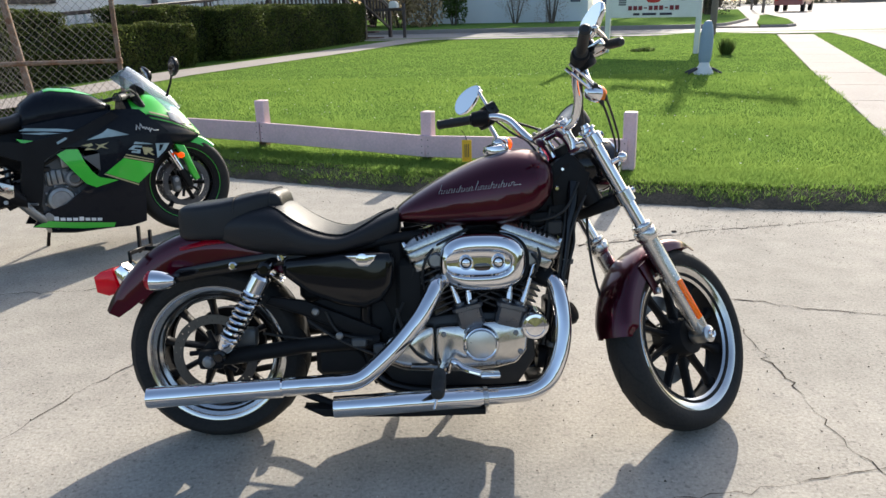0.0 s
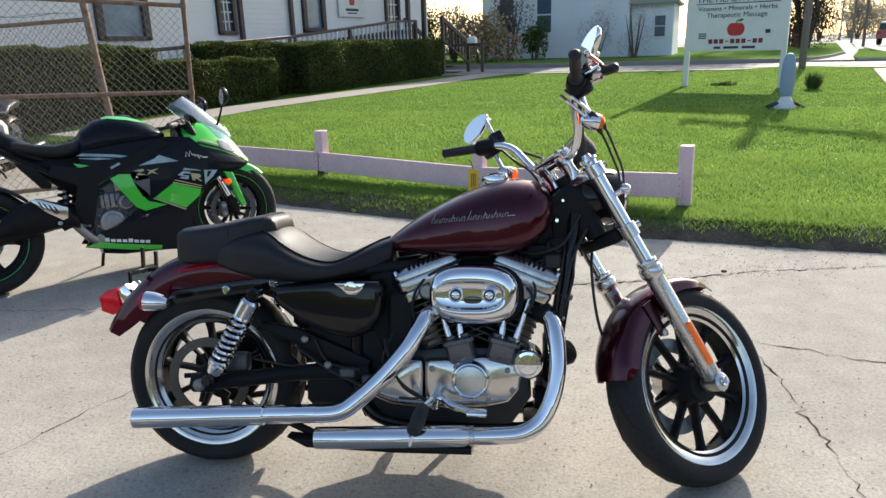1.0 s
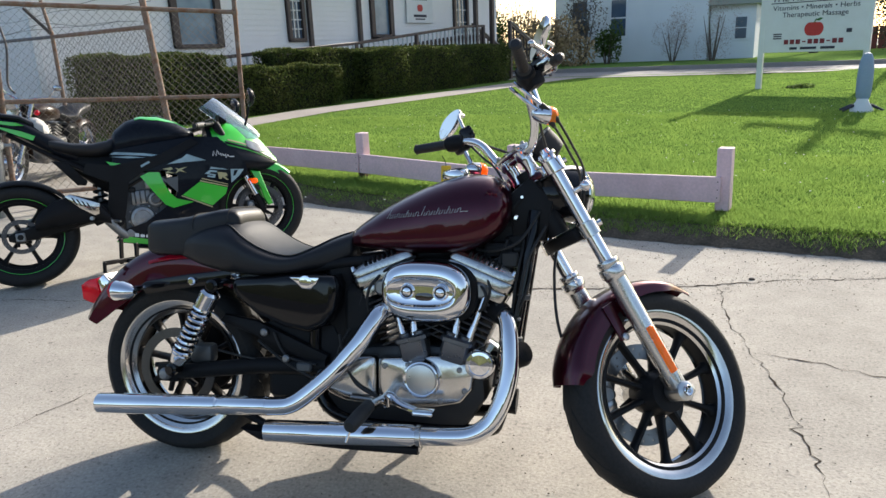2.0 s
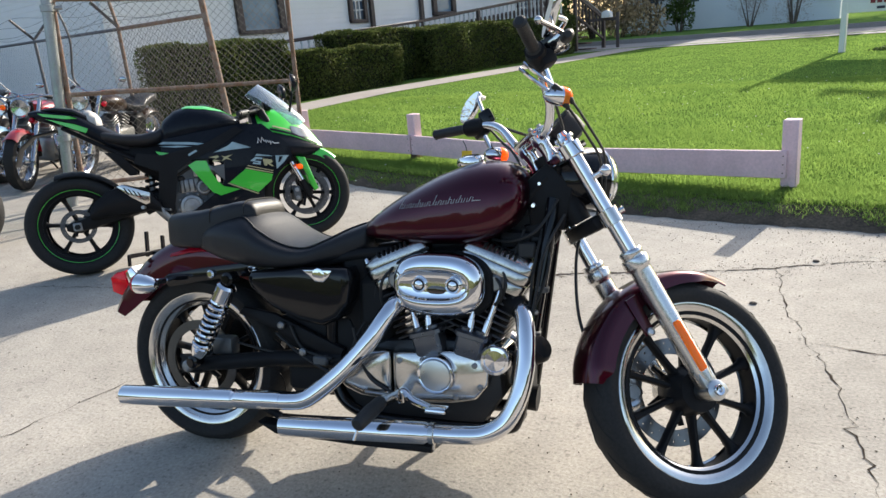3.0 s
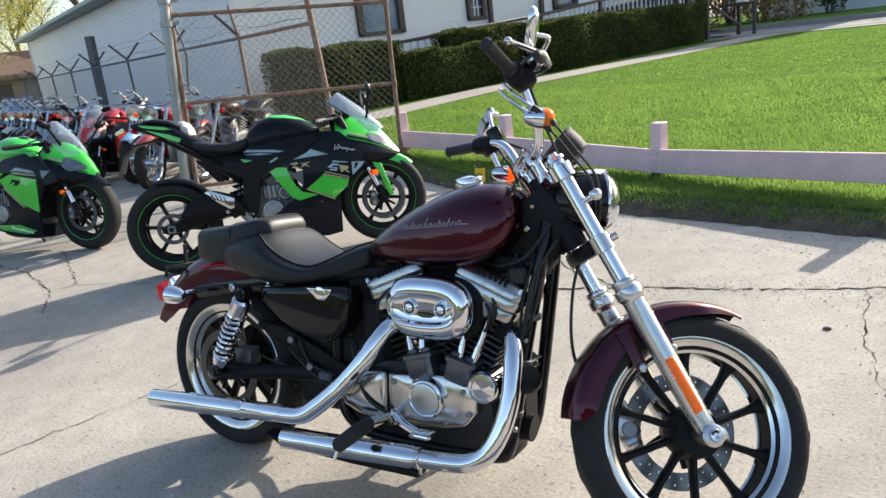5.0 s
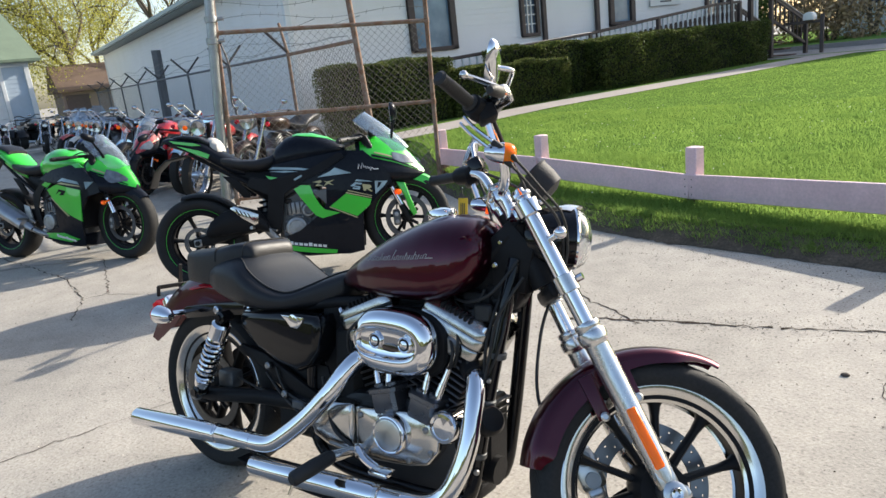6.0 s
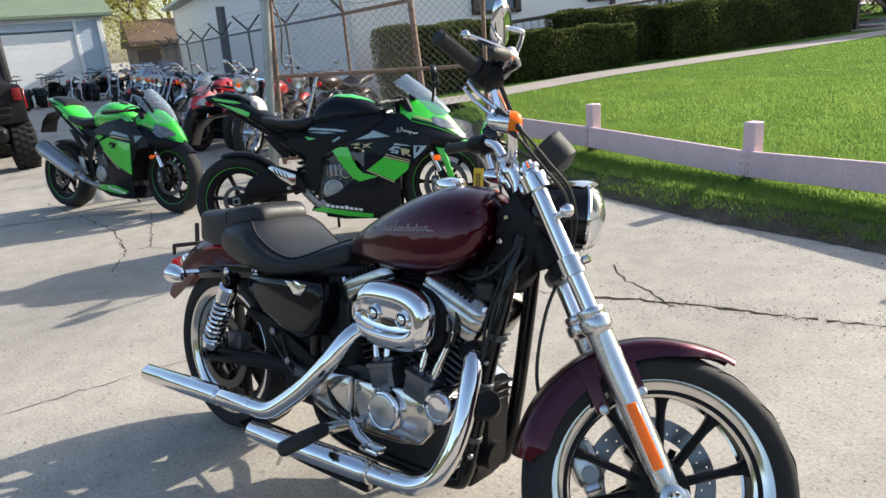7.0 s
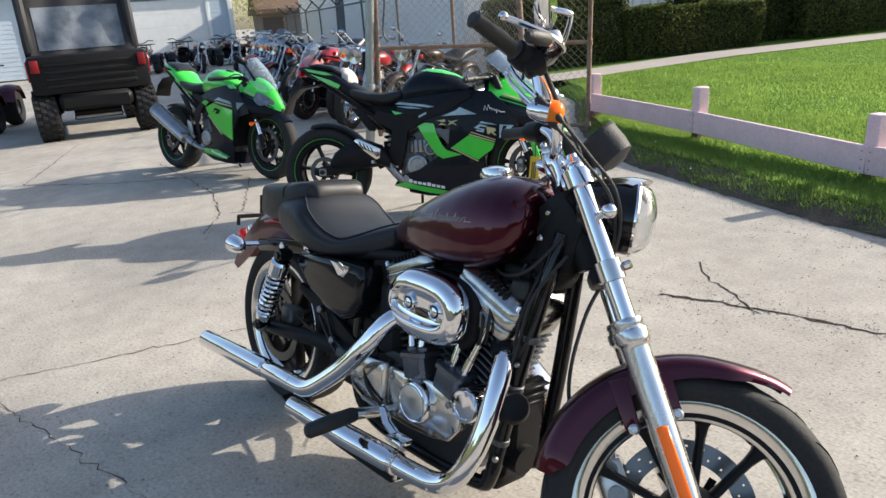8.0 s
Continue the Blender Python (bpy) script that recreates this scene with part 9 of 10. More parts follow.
        part("footrest", bar(BM(), (0.40, sg * 0.15, 0.36), (0.38, sg * 0.245, 0.365), 0.011, n=10), CAST, fr_)
        part("foot_lever", sweep(BM(), [(0.43, sg * 0.165, 0.36), (0.50, sg * 0.17, 0.33), (0.53, sg * 0.20, 0.325)], 0.007, 7), CAST, fr_)
    # hugger over the rear wheel, shock absorber, tubes under the tail
    rows = [[(0.327 * math.cos(radians(a)), 0.085 * q, 0.30 + (0.327 - 0.028 * abs(q) ** 3) * math.sin(radians(a))) for q in np.linspace(-1, 1, 7)] for a in range(14, 105, 9)]
    part("rear_hugger", sheet(BM(), rows, 0.004), SATIN_BLACK, b)
    shock = part("shock_absorber", bar(BM(), (0.43, 0, 0.36), (0.47, 0, 0.68), 0.018, n=12), STEEL, b)
    part("shock_spring", spring(BM(), (0.435, 0, 0.42), (0.465, 0, 0.64), 0.036, 0.008, 6), SATIN_BLACK, shock)
    for sg in (-1, 1):
        bm = BM()
        sweep(bm, [(0.02, sg * 0.075, 0.885), (0.24, sg * 0.10, 0.735), (0.50, sg * 0.125, 0.575)], [0.012, 0.014, 0.017], 8)
        tube = part("subframe_tube", bm, SATIN_BLACK, b)
        bm = BM()
        plate(bm, [(0.22, 0.715), (0.30, 0.70), (0.385, 0.580), (0.375, 0.555), (0.335, 0.560)], sg * 0.105, sg * 0.122, 0.004)
        part("pillion_bracket", bm, SATIN_BLACK, tube)
    # tail
    bm = BM()
    body(bm, [(-0.145, 1.000, 0.970, 0.03), (-0.10, 1.005, 0.94, 0.07), (0.0, 0.992, 0.895, 0.10), (0.10, 0.968, 0.845, 0.125), (0.17, 0.925, 0.79, 0.13), (0.26, 0.86, 0.72, 0.11), (0.36, 0.79, 0.68, 0.09)])
    tail = part("tail", bm, tail_paint, b)
    for sg in (-1, 1):
        stripe = paint if not second else FAIR_BLACK
        part("tail_stripe", skin(BM(), [(-0.09, 0.982), (0.08, 0.945), (0.12, 0.925), (0.06, 0.93), (-0.06, 0.960)], sg, 0.004, 0.003, tail_y), stripe, tail)
        part("tail_stripe", skin(BM(), [(-0.05, 0.945), (0.10, 0.895), (0.165, 0.862), (0.15, 0.838), (0.08, 0.872), (0.02, 0.905)], sg, 0.004, 0.003, tail_y), stripe, tail)
    bm = BM()
    body(bm, [(-0.07, 1.008, 0.985, 0.05), (0.0, 1.012, 0.975, 0.085), (0.10, 0.992, 0.945, 0.10), (0.165, 0.95, 0.90, 0.088)], 20, 3.2)
    part("pillion_seat", bm, LEATHER, tail)
    if not second:
        bm = BM()
        body(bm, [(0.135, 0.970, 0.87, 0.045), (0.150, 0.978, 0.855, 0.078), (0.180, 0.976, 0.842, 0.096), (0.210, 0.955, 0.838, 0.094), (0.228, 0.925, 0.845, 0.07)], 24)
        part("cowl_pad", bm, mat("pale_grey_pad", (0.50, 0.47, 0.43), 0.7), tail)
    bm = BM()
    body(bm, [(0.18, 0.86, 0.79, 0.09), (0.24, 0.838, 0.76, 0.13), (0.34, 0.810, 0.73, 0.148), (0.44, 0.798, 0.71, 0.142), (0.53, 0.810, 0.71, 0.11), (0.59, 0.84, 0.74, 0.08)], 24, 3.5, 2.4, 0.6)
    part("seat", bm, LEATHER, b)
    bm = BM()
    body(bm, [(-0.02, 0.885, 0.865, 0.06), (-0.14, 0.865, 0.85, 0.07), (-0.22, 0.80, 0.785, 0.075), (-0.26, 0.70, 0.69, 0.08)], 16)
    part("plate_holder", bm, SATIN_BLACK, b)
    bm = BM()
    box(bm, (-0.130, 0, 0.950), (0.03, 0.12, 0.03), None, 0.01)
    part("tail_lamp", bm, RED_LENS, b)
    # tank
    TX = (0.545, 0.58, 0.65, 0.73, 0.83, 0.92, 0.99, 1.03)
    TT = (0.815, 0.870, 0.918, 0.938, 0.928, 0.895, 0.850, 0.82)
    TB = (0.72, 0.71, 0.70, 0.70, 0.71, 0.73, 0.76, 0.78)
    TW = (0.09, 0.12, 0.148, 0.165, 0.172, 0.158, 0.12, 0.08)
    bm = BM()
    body(bm, list(zip(TX, TT, TB, TW)), 30, 2.3, 3.0, 0.45)
    tk = part("fuel_tank", bm, tank_paint, b, sharp=60)
    if tank_paint is not paint:
        for sg in (-1, 1):
            rows = []
            for i in range(10):
                x = 0.70 + 0.29 * i / 9
                top, w, bot = float(np.interp(x, TX, TT)), float(np.interp(x, TX, TW)), float(np.interp(x, TX, TB))
                zm = bot + (top - bot) * 0.45
                u0, u1 = 0.30 + 0.1 * i / 9, 0.42 + 0.30 * math.sin(math.pi * (0.15 + 0.75 * i / 9))
                row = []
                for j in range(5):
                    y_ = w * (u0 + (u1 - u0) * j / 4)
                    row.append((x, sg * y_, zm + (top - zm) * (1 - (y_ / w) ** 2.3) ** (1 / 2.3) + 0.0035))
                rows.append(row)
            part("tank_stripe", sheet(BM(), rows, 0.002), paint, tk)
    bm = BM()
    lathe(bm, [(0.038, 0), (0.038, 0.006), (0.02, 0.010), (0, 0.010)], 20, pose(0.84, 0, 0.926, 0, 14, 0))
    part("filler_cap", bm, GREY_METAL, tk)
    # inner bulk: engine block, radiator, airbox
    bm = BM()
    box(bm, (0.68, 0, 0.43), (0.30, 0.24, 0.40), None, 0.03)
    box(bm, (0.88, 0, 0.30), (0.30, 0.26, 0.28), None, 0.03)
    part("engine", bm, GREY_METAL, b)
    bm = BM()
    box(bm, (1.06, 0, 0.44), (0.05, 0.36, 0.34), pose(0, 0, 0), 0.01)
    part("radiator", bm, SATIN_BLACK, b)
    bm = BM()
    body(bm, [(0.15, 0.82, 0.78, 0.05), (0.30, 0.79, 0.66, 0.075), (0.48, 0.77, 0.50, 0.09), (0.56, 0.76, 0.48, 0.08)], 16)
    box(bm, (0.88, 0, 0.68), (0.5, 0.30, 0.16), None, 0.03)
    part("airbox", bm, SATIN_BLACK, b)
    bm = BM()
    body(bm, [(0.58, 0.20, 0.14, 0.10), (0.70, 0.24, 0.115, 0.15), (0.95, 0.24, 0.10, 0.16), (1.05, 0.22, 0.115, 0.15)], 20, 3, 3)
    part("belly_pan", bm, FAIR_BLACK, b)
    # nose: black shell, painted upper cowl, twin lamps
    rings = []
    for x in (1.10, 1.16, 1.22, 1.28, 1.33, 1.38, 1.43, 1.47, 1.505, 1.53, 1.54):
        t, e, w = nose_at(x)
        low = float(np.interp(x, (1.10, 1.25, 1.35, 1.45, 1.54), (0.66, 0.56, 0.535, 0.54, 0.56)))
        up = [nose_point(x, u) for u in np.linspace(1, -1, 21)]
        dn = [Vector((x, -w * 0.97, (e + low) / 2)), Vector((x, -w * 0.72, low)), Vector((x, 0, low - 0.004)), Vector((x, w * 0.72, low)), Vector((x, w * 0.97, (e + low) / 2))]
        rings.append(up + dn)
    nose = part("nose_fairing", loft(BM(), rings), FAIR_BLACK, b, "sharp black nose fairing", sharp=55)
    rows = []
    for x in (1.13, 1.17, 1.22, 1.28, 1.33, 1.38, 1.42, 1.46, 1.495, 1.52, 1.538):
        t, e, w = nose_at(x)
        zb = float(np.interp(x, (1.13, 1.17, 1.34, 1.51, 1.54), (0.755, 0.725, 0.668, 0.592, 0.578) if not second else (0.775, 0.735, 0.672, 0.590, 0.577)))
        u1 = min(1.0, max(0.0, (t - zb) / (t - e)) ** (1 / 1.5))
        rows.append([nose_point(x, u1 * q, 0.004) for q in np.linspace(-1, 1, 17)])
    cowl = part("upper_cowl", sheet(BM(), rows, 0.004), paint, nose, sharp=55)
    for sg in (-1, 1):
        rows = []
        for i in range(8):
            x = 1.335 + 0.155 * i / 7
            ua, ub = 0.58 - 0.10 * i / 7, (0.74 if not second else 0.80) + (0.12 if not second else 0.20) * math.sin(math.pi * i / 7) - 0.14 * i / 7
            rows.append([nose_point(x, sg * (ua + (ub - ua) * q / 4), 0.008) for q in range(5)])
        part("headlamp", sheet(BM(), rows, 0.004), LAMP_GLASS, nose)
        rows = []
        for i in range(9):
            x = 1.20 + 0.30 * i / 8
            t, e, w = nose_at(x)
            zb = float(np.interp(x, (1.17, 1.34, 1.51), (0.725, 0.668, 0.592)))
            u1 = max(0.05, (t - zb) / (t - e)) ** (1 / 1.5)
            rows.append([nose_point(x, sg * (u1 - 0.045 * q - 0.02), 0.0065) for q in (0, 0.5, 1.0)])
        part("cowl_stripe", sheet(BM(), rows, 0.002), FAIR_BLACK, cowl)
        rows = []
        for i in range(6):
            x = 1.22 + 0.13 * i / 5
            t, e, w = nose_at(x)
            zb = float(np.interp(x, (1.17, 1.34, 1.51), (0.725, 0.668, 0.592)))
            u1 = max(0.05, (t - zb) / (t - e)) ** (1 / 1.5)
            rows.append([nose_point(x, sg * (u1 - 0.10 - 0.035 * q), 0.0065) for q in (0, 0.5, 1.0)])
        part("cowl_stripe", sheet(BM(), rows, 0.002), GOLD_BAND, cowl)
    rows = []
    for i in range(11):
        f = i / 10
        x, z, w = 1.455 - 0.265 * f, 0.765 + 0.265 * f ** 0.80, 0.085 + 0.065 * math.sin(f * 2.2) - 0.03 * f ** 3
        rows.append([(x - 0.085 * (abs(q) ** 2), w * q, z - 0.055 * q * q) for q in np.linspace(-1, 1, 13)])
    scr = part("windscreen", sheet(BM(), rows, 0.003), HAZE_BLUE if not second else SMOKE, b, "smoked blue windscreen" if not second else "clear windscreen")
    scr.visible_shadow = False
    bm = BM()
    box(bm, (1.22, 0, 0.89), (0.05, 0.15, 0.07), pose(0, 0, 0), 0.012)
    box(bm, (1.14, 0, 0.85), (0.09, 0.24, 0.03), None, 0.01)
    part("dash", bm, SATIN_BLACK, b)
    bm = BM()
    for k in range(4):
        sweep(bm, catmull([(1.05 + 0.02 * k, -0.20 + 0.13 * k, 0.85), (1.14, -0.15 + 0.1 * k, 0.885), (1.18, -0.08 + 0.05 * k, 0.83), (1.12, 0, 0.78)], 5), 0.005, 6)
    part("cable", bm, GRIP, b, kind="stuff")
    # front mudguard
    rows = []
    for i in range(13):
        a = radians(42 + 105 * i / 12)
        rows.append([(1.385 + (0.315 - 0.03 * abs(q) ** 2.5 - (0.03 if abs(q) > 0.9 else 0)) * math.cos(a), 0.068 * q * (0.6 + 0.4 * math.sin(math.pi * (0.1 + 0.8 * i / 12))), 0.296 + (0.315 - 0.03 * abs(q) ** 2.5 - (0.03 if abs(q) > 0.9 else 0)) * math.sin(a)) for q in np.linspace(-1, 1, 9)])
    part("front_mudguard", sheet(BM(), rows, -0.003), FAIR_BLACK if second else paint, b)
    if not second:
        for sg in (-1, 1):
            bm = BM()
            plate(bm, [(1.335, 0.545), (1.395, 0.53), (1.425, 0.42), (1.455, 0.315), (1.425, 0.305), (1.40, 0.36), (1.385, 0.43)], sg * 0.088, sg * 0.134, 0.010, seg=3)
            part("fork_guard", bm, paint, b)
    # exhaust
    if second:
        a, c = Vector((0.46, -0.165, 0.27)), Vector((-0.08, -0.205, 0.575))
        d = (c - a).normalized()
        bm = BM()
        sweep(bm, [a, a + d * 0.08, a + d * 0.10, c - d * 0.05, c, c - d * 0.02], [0.03, 0.036, 0.068, 0.072, 0.060, 0.03], 20, flat=0.72)
        mf = part("muffler", bm, mat("brushed_muffler_metal", (0.34, 0.34, 0.35), 0.35, metal=1.0, color2=(0.24, 0.24, 0.25), scale=20), b, "brushed metal muffler")
        bm = BM()
        sweep(bm, [c - d * 0.055, c - d * 0.05, c + d * 0.002, c + d * 0.003], [0.0725, 0.074, 0.062, 0.03], 20, flat=0.72)
        part("end_cap", bm, STEEL, mf)
        part("exhaust_pipe", sweep(BM(), catmull([(0.47, -0.163, 0.262), (0.60, -0.15, 0.22), (0.80, -0.10, 0.19)], 5), 0.024, 12), STEEL, b)
    else:
        bm = BM()
        loft(bm, [[Vector((x, -0.165 + dy, z + dz)) for dy, dz in ((0.04, -h), (-0.03, -h * 0.95), (-0.055, -h * 0.5), (-0.062, 0), (-0.055, h * 0.5), (-0.03, h * 0.95), (0.04, h))] for x, z, h in ((0.09, 0.36, 0.03), (0.12, 0.38, 0.055), (0.20, 0.41, 0.075), (0.30, 0.425, 0.085), (0.42, 0.40, 0.065), (0.48, 0.35, 0.035))])
        mf = part("muffler", bm, SATIN_BLACK, b, "short black muffler")
        bm = BM()
        plate(bm, [(0.26, 0.505), (0.29, 0.515), (0.435, 0.445), (0.425, 0.385), (0.40, 0.378), (0.33, 0.43)], -0.234, -0.218, 0.004)
        hs_ = part("heat_shield", bm, ALU_BRIGHT, mf, "pale slotted heat shield")
        bm = BM()
        for k in range(4):
            plate(bm, [(0.292 + k * 0.024, 0.497 - k * 0.012), (0.302 + k * 0.024, 0.492 - k * 0.012), (0.322 + k * 0.022, 0.448 - k * 0.008), (0.312 + k * 0.022, 0.452 - k * 0.008)], -0.2365, -0.233)
        part("slot", bm, DARK, hs_, kind="stuff")
        part("exhaust_pipe", sweep(BM(), catmull([(0.46, -0.16, 0.34), (0.54, -0.14, 0.24), (0.64, -0.09, 0.17)], 5), 0.026, 12), STEEL, b)
    part("side_stand", sweep(BM(), [(0.62, 0.14, 0.20), (0.60, 0.22, 0.08), (0.585, 0.29, -0.035)], [0.011, 0.010, 0.012], 8), SATIN_BLACK, b)
    part("brake_hose", sweep(BM(), catmull([(1.15, -0.12, 0.82), (1.28, -0.13, 0.66), (1.33, -0.11, 0.48), (1.32, -0.09, 0.36)], 5), 0.005, 6), GRIP, b)
    part("chain", sweep(BM(), [(0.0, 0.10, 0.375), (0.30, 0.10, 0.42), (0.52, 0.10, 0.45)], 0.010, 6, flat=0.5), STEEL, b)
    return b


GREEN1 = pose(-2.775, 3.205, 0.004, 0, 0, 44) @ pose(0, 0, 0, -8, 0, 0)
GREEN2 = pose(-5.58, 3.04, 0.004, 0, 0, 16) @ pose(0, 0, 0, -8, 0, 0)
sport_bike(GREEN1, "lime green and black sport motorcycle with a short black muffler", LIME, FAIR_BLACK, FAIR_BLACK, False, 11)
sport_bike(GREEN2, "lime green sport motorcycle with a long brushed metal muffler", LIME, LIME, LIME, True, 12)

# ---- motorcycles standing in the yard ----


DULL_CHROME = mat("dusty_chrome", (0.50, 0.51, 0.53), 0.16, metal=1.0, color2=(0.36, 0.36, 0.37), scale=9, rough_var=0.06)


def yard_bike(m, label, paint, seed, screen=False, bags=False):
    b = thing("motorcycle", m, label, "motorcycle", "motorcycles in the yard")
    rg = random.Random(seed)
    for x, R in ((0, 0.31), (1.55, 0.315)):
        bm = BM()
        lathe(bm, [(0.235, -0.045), (0.27, -0.06), (R - 0.01, -0.045), (R, 0), (R - 0.01, 0.045), (0.27, 0.06), (0.235, 0.045)], 28, pose(x, 0, R) @ AX, loop=True)
        ty = part("wheel", bm, RUBBER, b)
        bm = BM()
        lathe(bm, [(0.215, -0.03), (0.24, -0.046), (0.243, 0), (0.24, 0.046), (0.215, 0.03)], 28, pose(x, 0, R) @ AX, loop=True)
        part("rim", bm, DULL_CHROME, ty)
        bm = BM()
        for k in range(18):
            a = 2 * math.pi * k / 18
            bar(bm, (x + 0.04 * math.cos(a + 0.4), 0.03 * (-1) ** k, R + 0.04 * math.sin(a + 0.4)), (x + 0.225 * math.cos(a), 0, R + 0.225 * math.sin(a)), 0.004, n=3)
        lathe(bm, [(0.02, -0.08), (0.045, -0.05), (0.045, 0.05), (0.02, 0.08)], 12, pose(x, 0, R) @ AX)
        part("spoke", bm, DULL_CHROME, ty, kind="stuff", sharp=0)
        rows = [[(x + (R + 0.025) * math.cos(radians(a)), 0.075 * q, R + (R + 0.025 - 0.05 * abs(q) ** 3) * math.sin(radians(a))) for q in np.linspace(-1, 1, 7)] for a in (range(50, 175, 15) if x else range(20, 165, 15))]
        part("mudguard", sheet(BM(), rows, 0.004), paint, b)
    for sg in (-1, 1):
        part("fork", sweep(BM(), [(1.55, sg * 0.11, 0.31), (1.38, sg * 0.11, 0.64), (1.24, sg * 0.11, 0.93)], [0.03, 0.026, 0.022], 10), DULL_CHROME, b)
    bm = BM()
    lathe(bm, [(0.02, -0.09), (0.07, -0.06), (0.095, 0.0), (0.098, 0.03), (0.085, 0.04), (0.0, 0.03)], 20, pose(1.44, 0, 0.86, 0, 90, 0))
    part("headlamp", bm, DULL_CHROME, b)
    part("handlebar", sweep(BM(), catmull([(0.98, -0.36, 0.95), (1.07, -0.28, 0.985), (1.19, -0.13, 0.97), (1.23, 0, 0.94), (1.19, 0.13, 0.97), (1.07, 0.28, 0.985), (0.98, 0.36, 0.95)], 4), 0.011, 8), DULL_CHROME, b)
    for sg in (-1, 1):
        part("grip", bar(BM(), (1.04, sg * 0.30, 0.975), (0.96, sg * 0.385, 0.94), 0.02, n=8), GRIP, b)
        bm = BM()
        bar(bm, (1.12, sg * 0.22, 0.98), (1.16, sg * 0.32, 1.09), 0.006, n=6)
        bmesh.ops.create_uvsphere(bm, u_segments=12, v_segments=8, radius=0.048, matrix=pose(1.18, sg * 0.35, 1.10) @ Matrix.Diagonal((0.3, 1, 0.65, 1)))
        part("mirror", bm, DULL_CHROME, b)
    bm = BM()
    body(bm, [(0.62, 0.80, 0.70, 0.05), (0.70, 0.84, 0.68, 0.12), (0.85, 0.89, 0.68, 0.16), (1.0, 0.90, 0.70, 0.15), (1.12, 0.87, 0.76, 0.08)], 20)
    part("fuel_tank", bm, paint, b)
    bm = BM()
    body(bm, [(-0.1, 0.82, 0.72, 0.09), (0.1, 0.83, 0.70, 0.13), (0.25, 0.80, 0.68, 0.14), (0.38, 0.74, 0.64, 0.17), (0.52, 0.74, 0.65, 0.13), (0.66, 0.79, 0.70, 0.07)], 20, 3.2, 2.5, 0.55)
    part("seat", bm, LEATHER, b)
    bm = BM()
    box(bm, (0.78, 0, 0.36), (0.46, 0.26, 0.28), None, 0.05, 2)
    en = part("engine", bm, STEEL, b)
    bm = BM()
    for sgn in (-1, 1):
        for k in range(6):
            box(bm, (0, 0, 0.16 + 0.035 * k), (0.16, 0.17, 0.018), pose(0.80, 0, 0.32, 0, sgn * 24, 0), 0.005)
    part("cooling_fin", bm, STEEL, en, kind="stuff")
    for sg in (-1, 1):
        part("exhaust", sweep(BM(), catmull([(0.95, sg * 0.12, 0.55), (1.03, sg * 0.18, 0.38), (0.85, sg * 0.2, 0.24), (0.3, sg * 0.21, 0.24), (-0.35, sg * 0.22, 0.27)], 5), [0.025] * 10 + [0.045] * 11, 12), DULL_CHROME, b)
        bm = BM()
        bmesh.ops.create_uvsphere(bm, u_segments=10, v_segments=6, radius=0.03, matrix=pose(1.36, sg * 0.22, 0.84))
        part("indicator", bm, AMBER_LENS if rg.random() < 0.6 else RED_LENS, b)
        if bags:
            bm = BM()
            box(bm, (-0.15, sg * 0.24, 0.55), (0.5, 0.16, 0.28), None, 0.06, 3)
            part("pannier", bm, paint, b)
    bm = BM()
    box(bm, (0.42, 0, 0.45), (0.3, 0.26, 0.34), None, 0.04)
    part("battery_box", bm, SATIN_BLACK, b)
    for sg in (-1, 1):
        part("swingarm", bar(BM(), (0.0, sg * 0.13, 0.31), (0.5, sg * 0.12, 0.36), 0.03, n=8), SATIN_BLACK, b)
    part("frame_tube", bar(BM(), (1.22, 0, 0.9), (1.12, 0, 0.3), 0.03, n=8), SATIN_BLACK, b)
    if screen:
        rows = [[(1.44 - 0.2 * f, 0.22 * q * (1 - 0.45 * f ** 2), 0.92 + 0.27 * f) for q in np.linspace(-1, 1, 9)] for f in np.linspace(0, 1, 6)]
        rows = [[(x - 0.1 * (y / 0.24) ** 2, y, z) for x, y, z in r_] for r_ in rows]
        part("windscreen", sheet(BM(), rows, 0.004), SMOKE, b)
    part("side_stand", sweep(BM(), [(0.72, 0.14, 0.2), (0.70, 0.24, 0.08), (0.70, 0.32, -0.045)], 0.012, 8), SATIN_BLACK, b)
    return b


SKY_BLUE = mat("light_blue_paint", (0.22, 0.42, 0.62), 0.3, coat=0.8, scale=5)
NAVY = mat("navy_paint", (0.02, 0.035, 0.12), 0.25, coat=0.8, scale=5)
BROWN_PAINT = mat("brown_paint", (0.030, 0.015, 0.010), 0.3, coat=0.25, spec=0.2, scale=5)
CREAM = mat("cream_paint", (0.62, 0.60, 0.55), 0.35, coat=0.5, scale=5)
LEAN = pose(0, 0, 0, -8, 0, 0)
YARD = [(-6.30, 7.20, -72, "dark brown cruiser motorcycle behind the gate", BROWN_PAINT, 0, 0), (-6.93, 6.62, -60, "bright red cruiser motorcycle with a chrome headlamp", RED_PAINT, 0, 0), (-7.70, 6.92, -60, "light blue cruiser motorcycle with a large chrome headlamp", SKY_BLUE, 0, 0)]
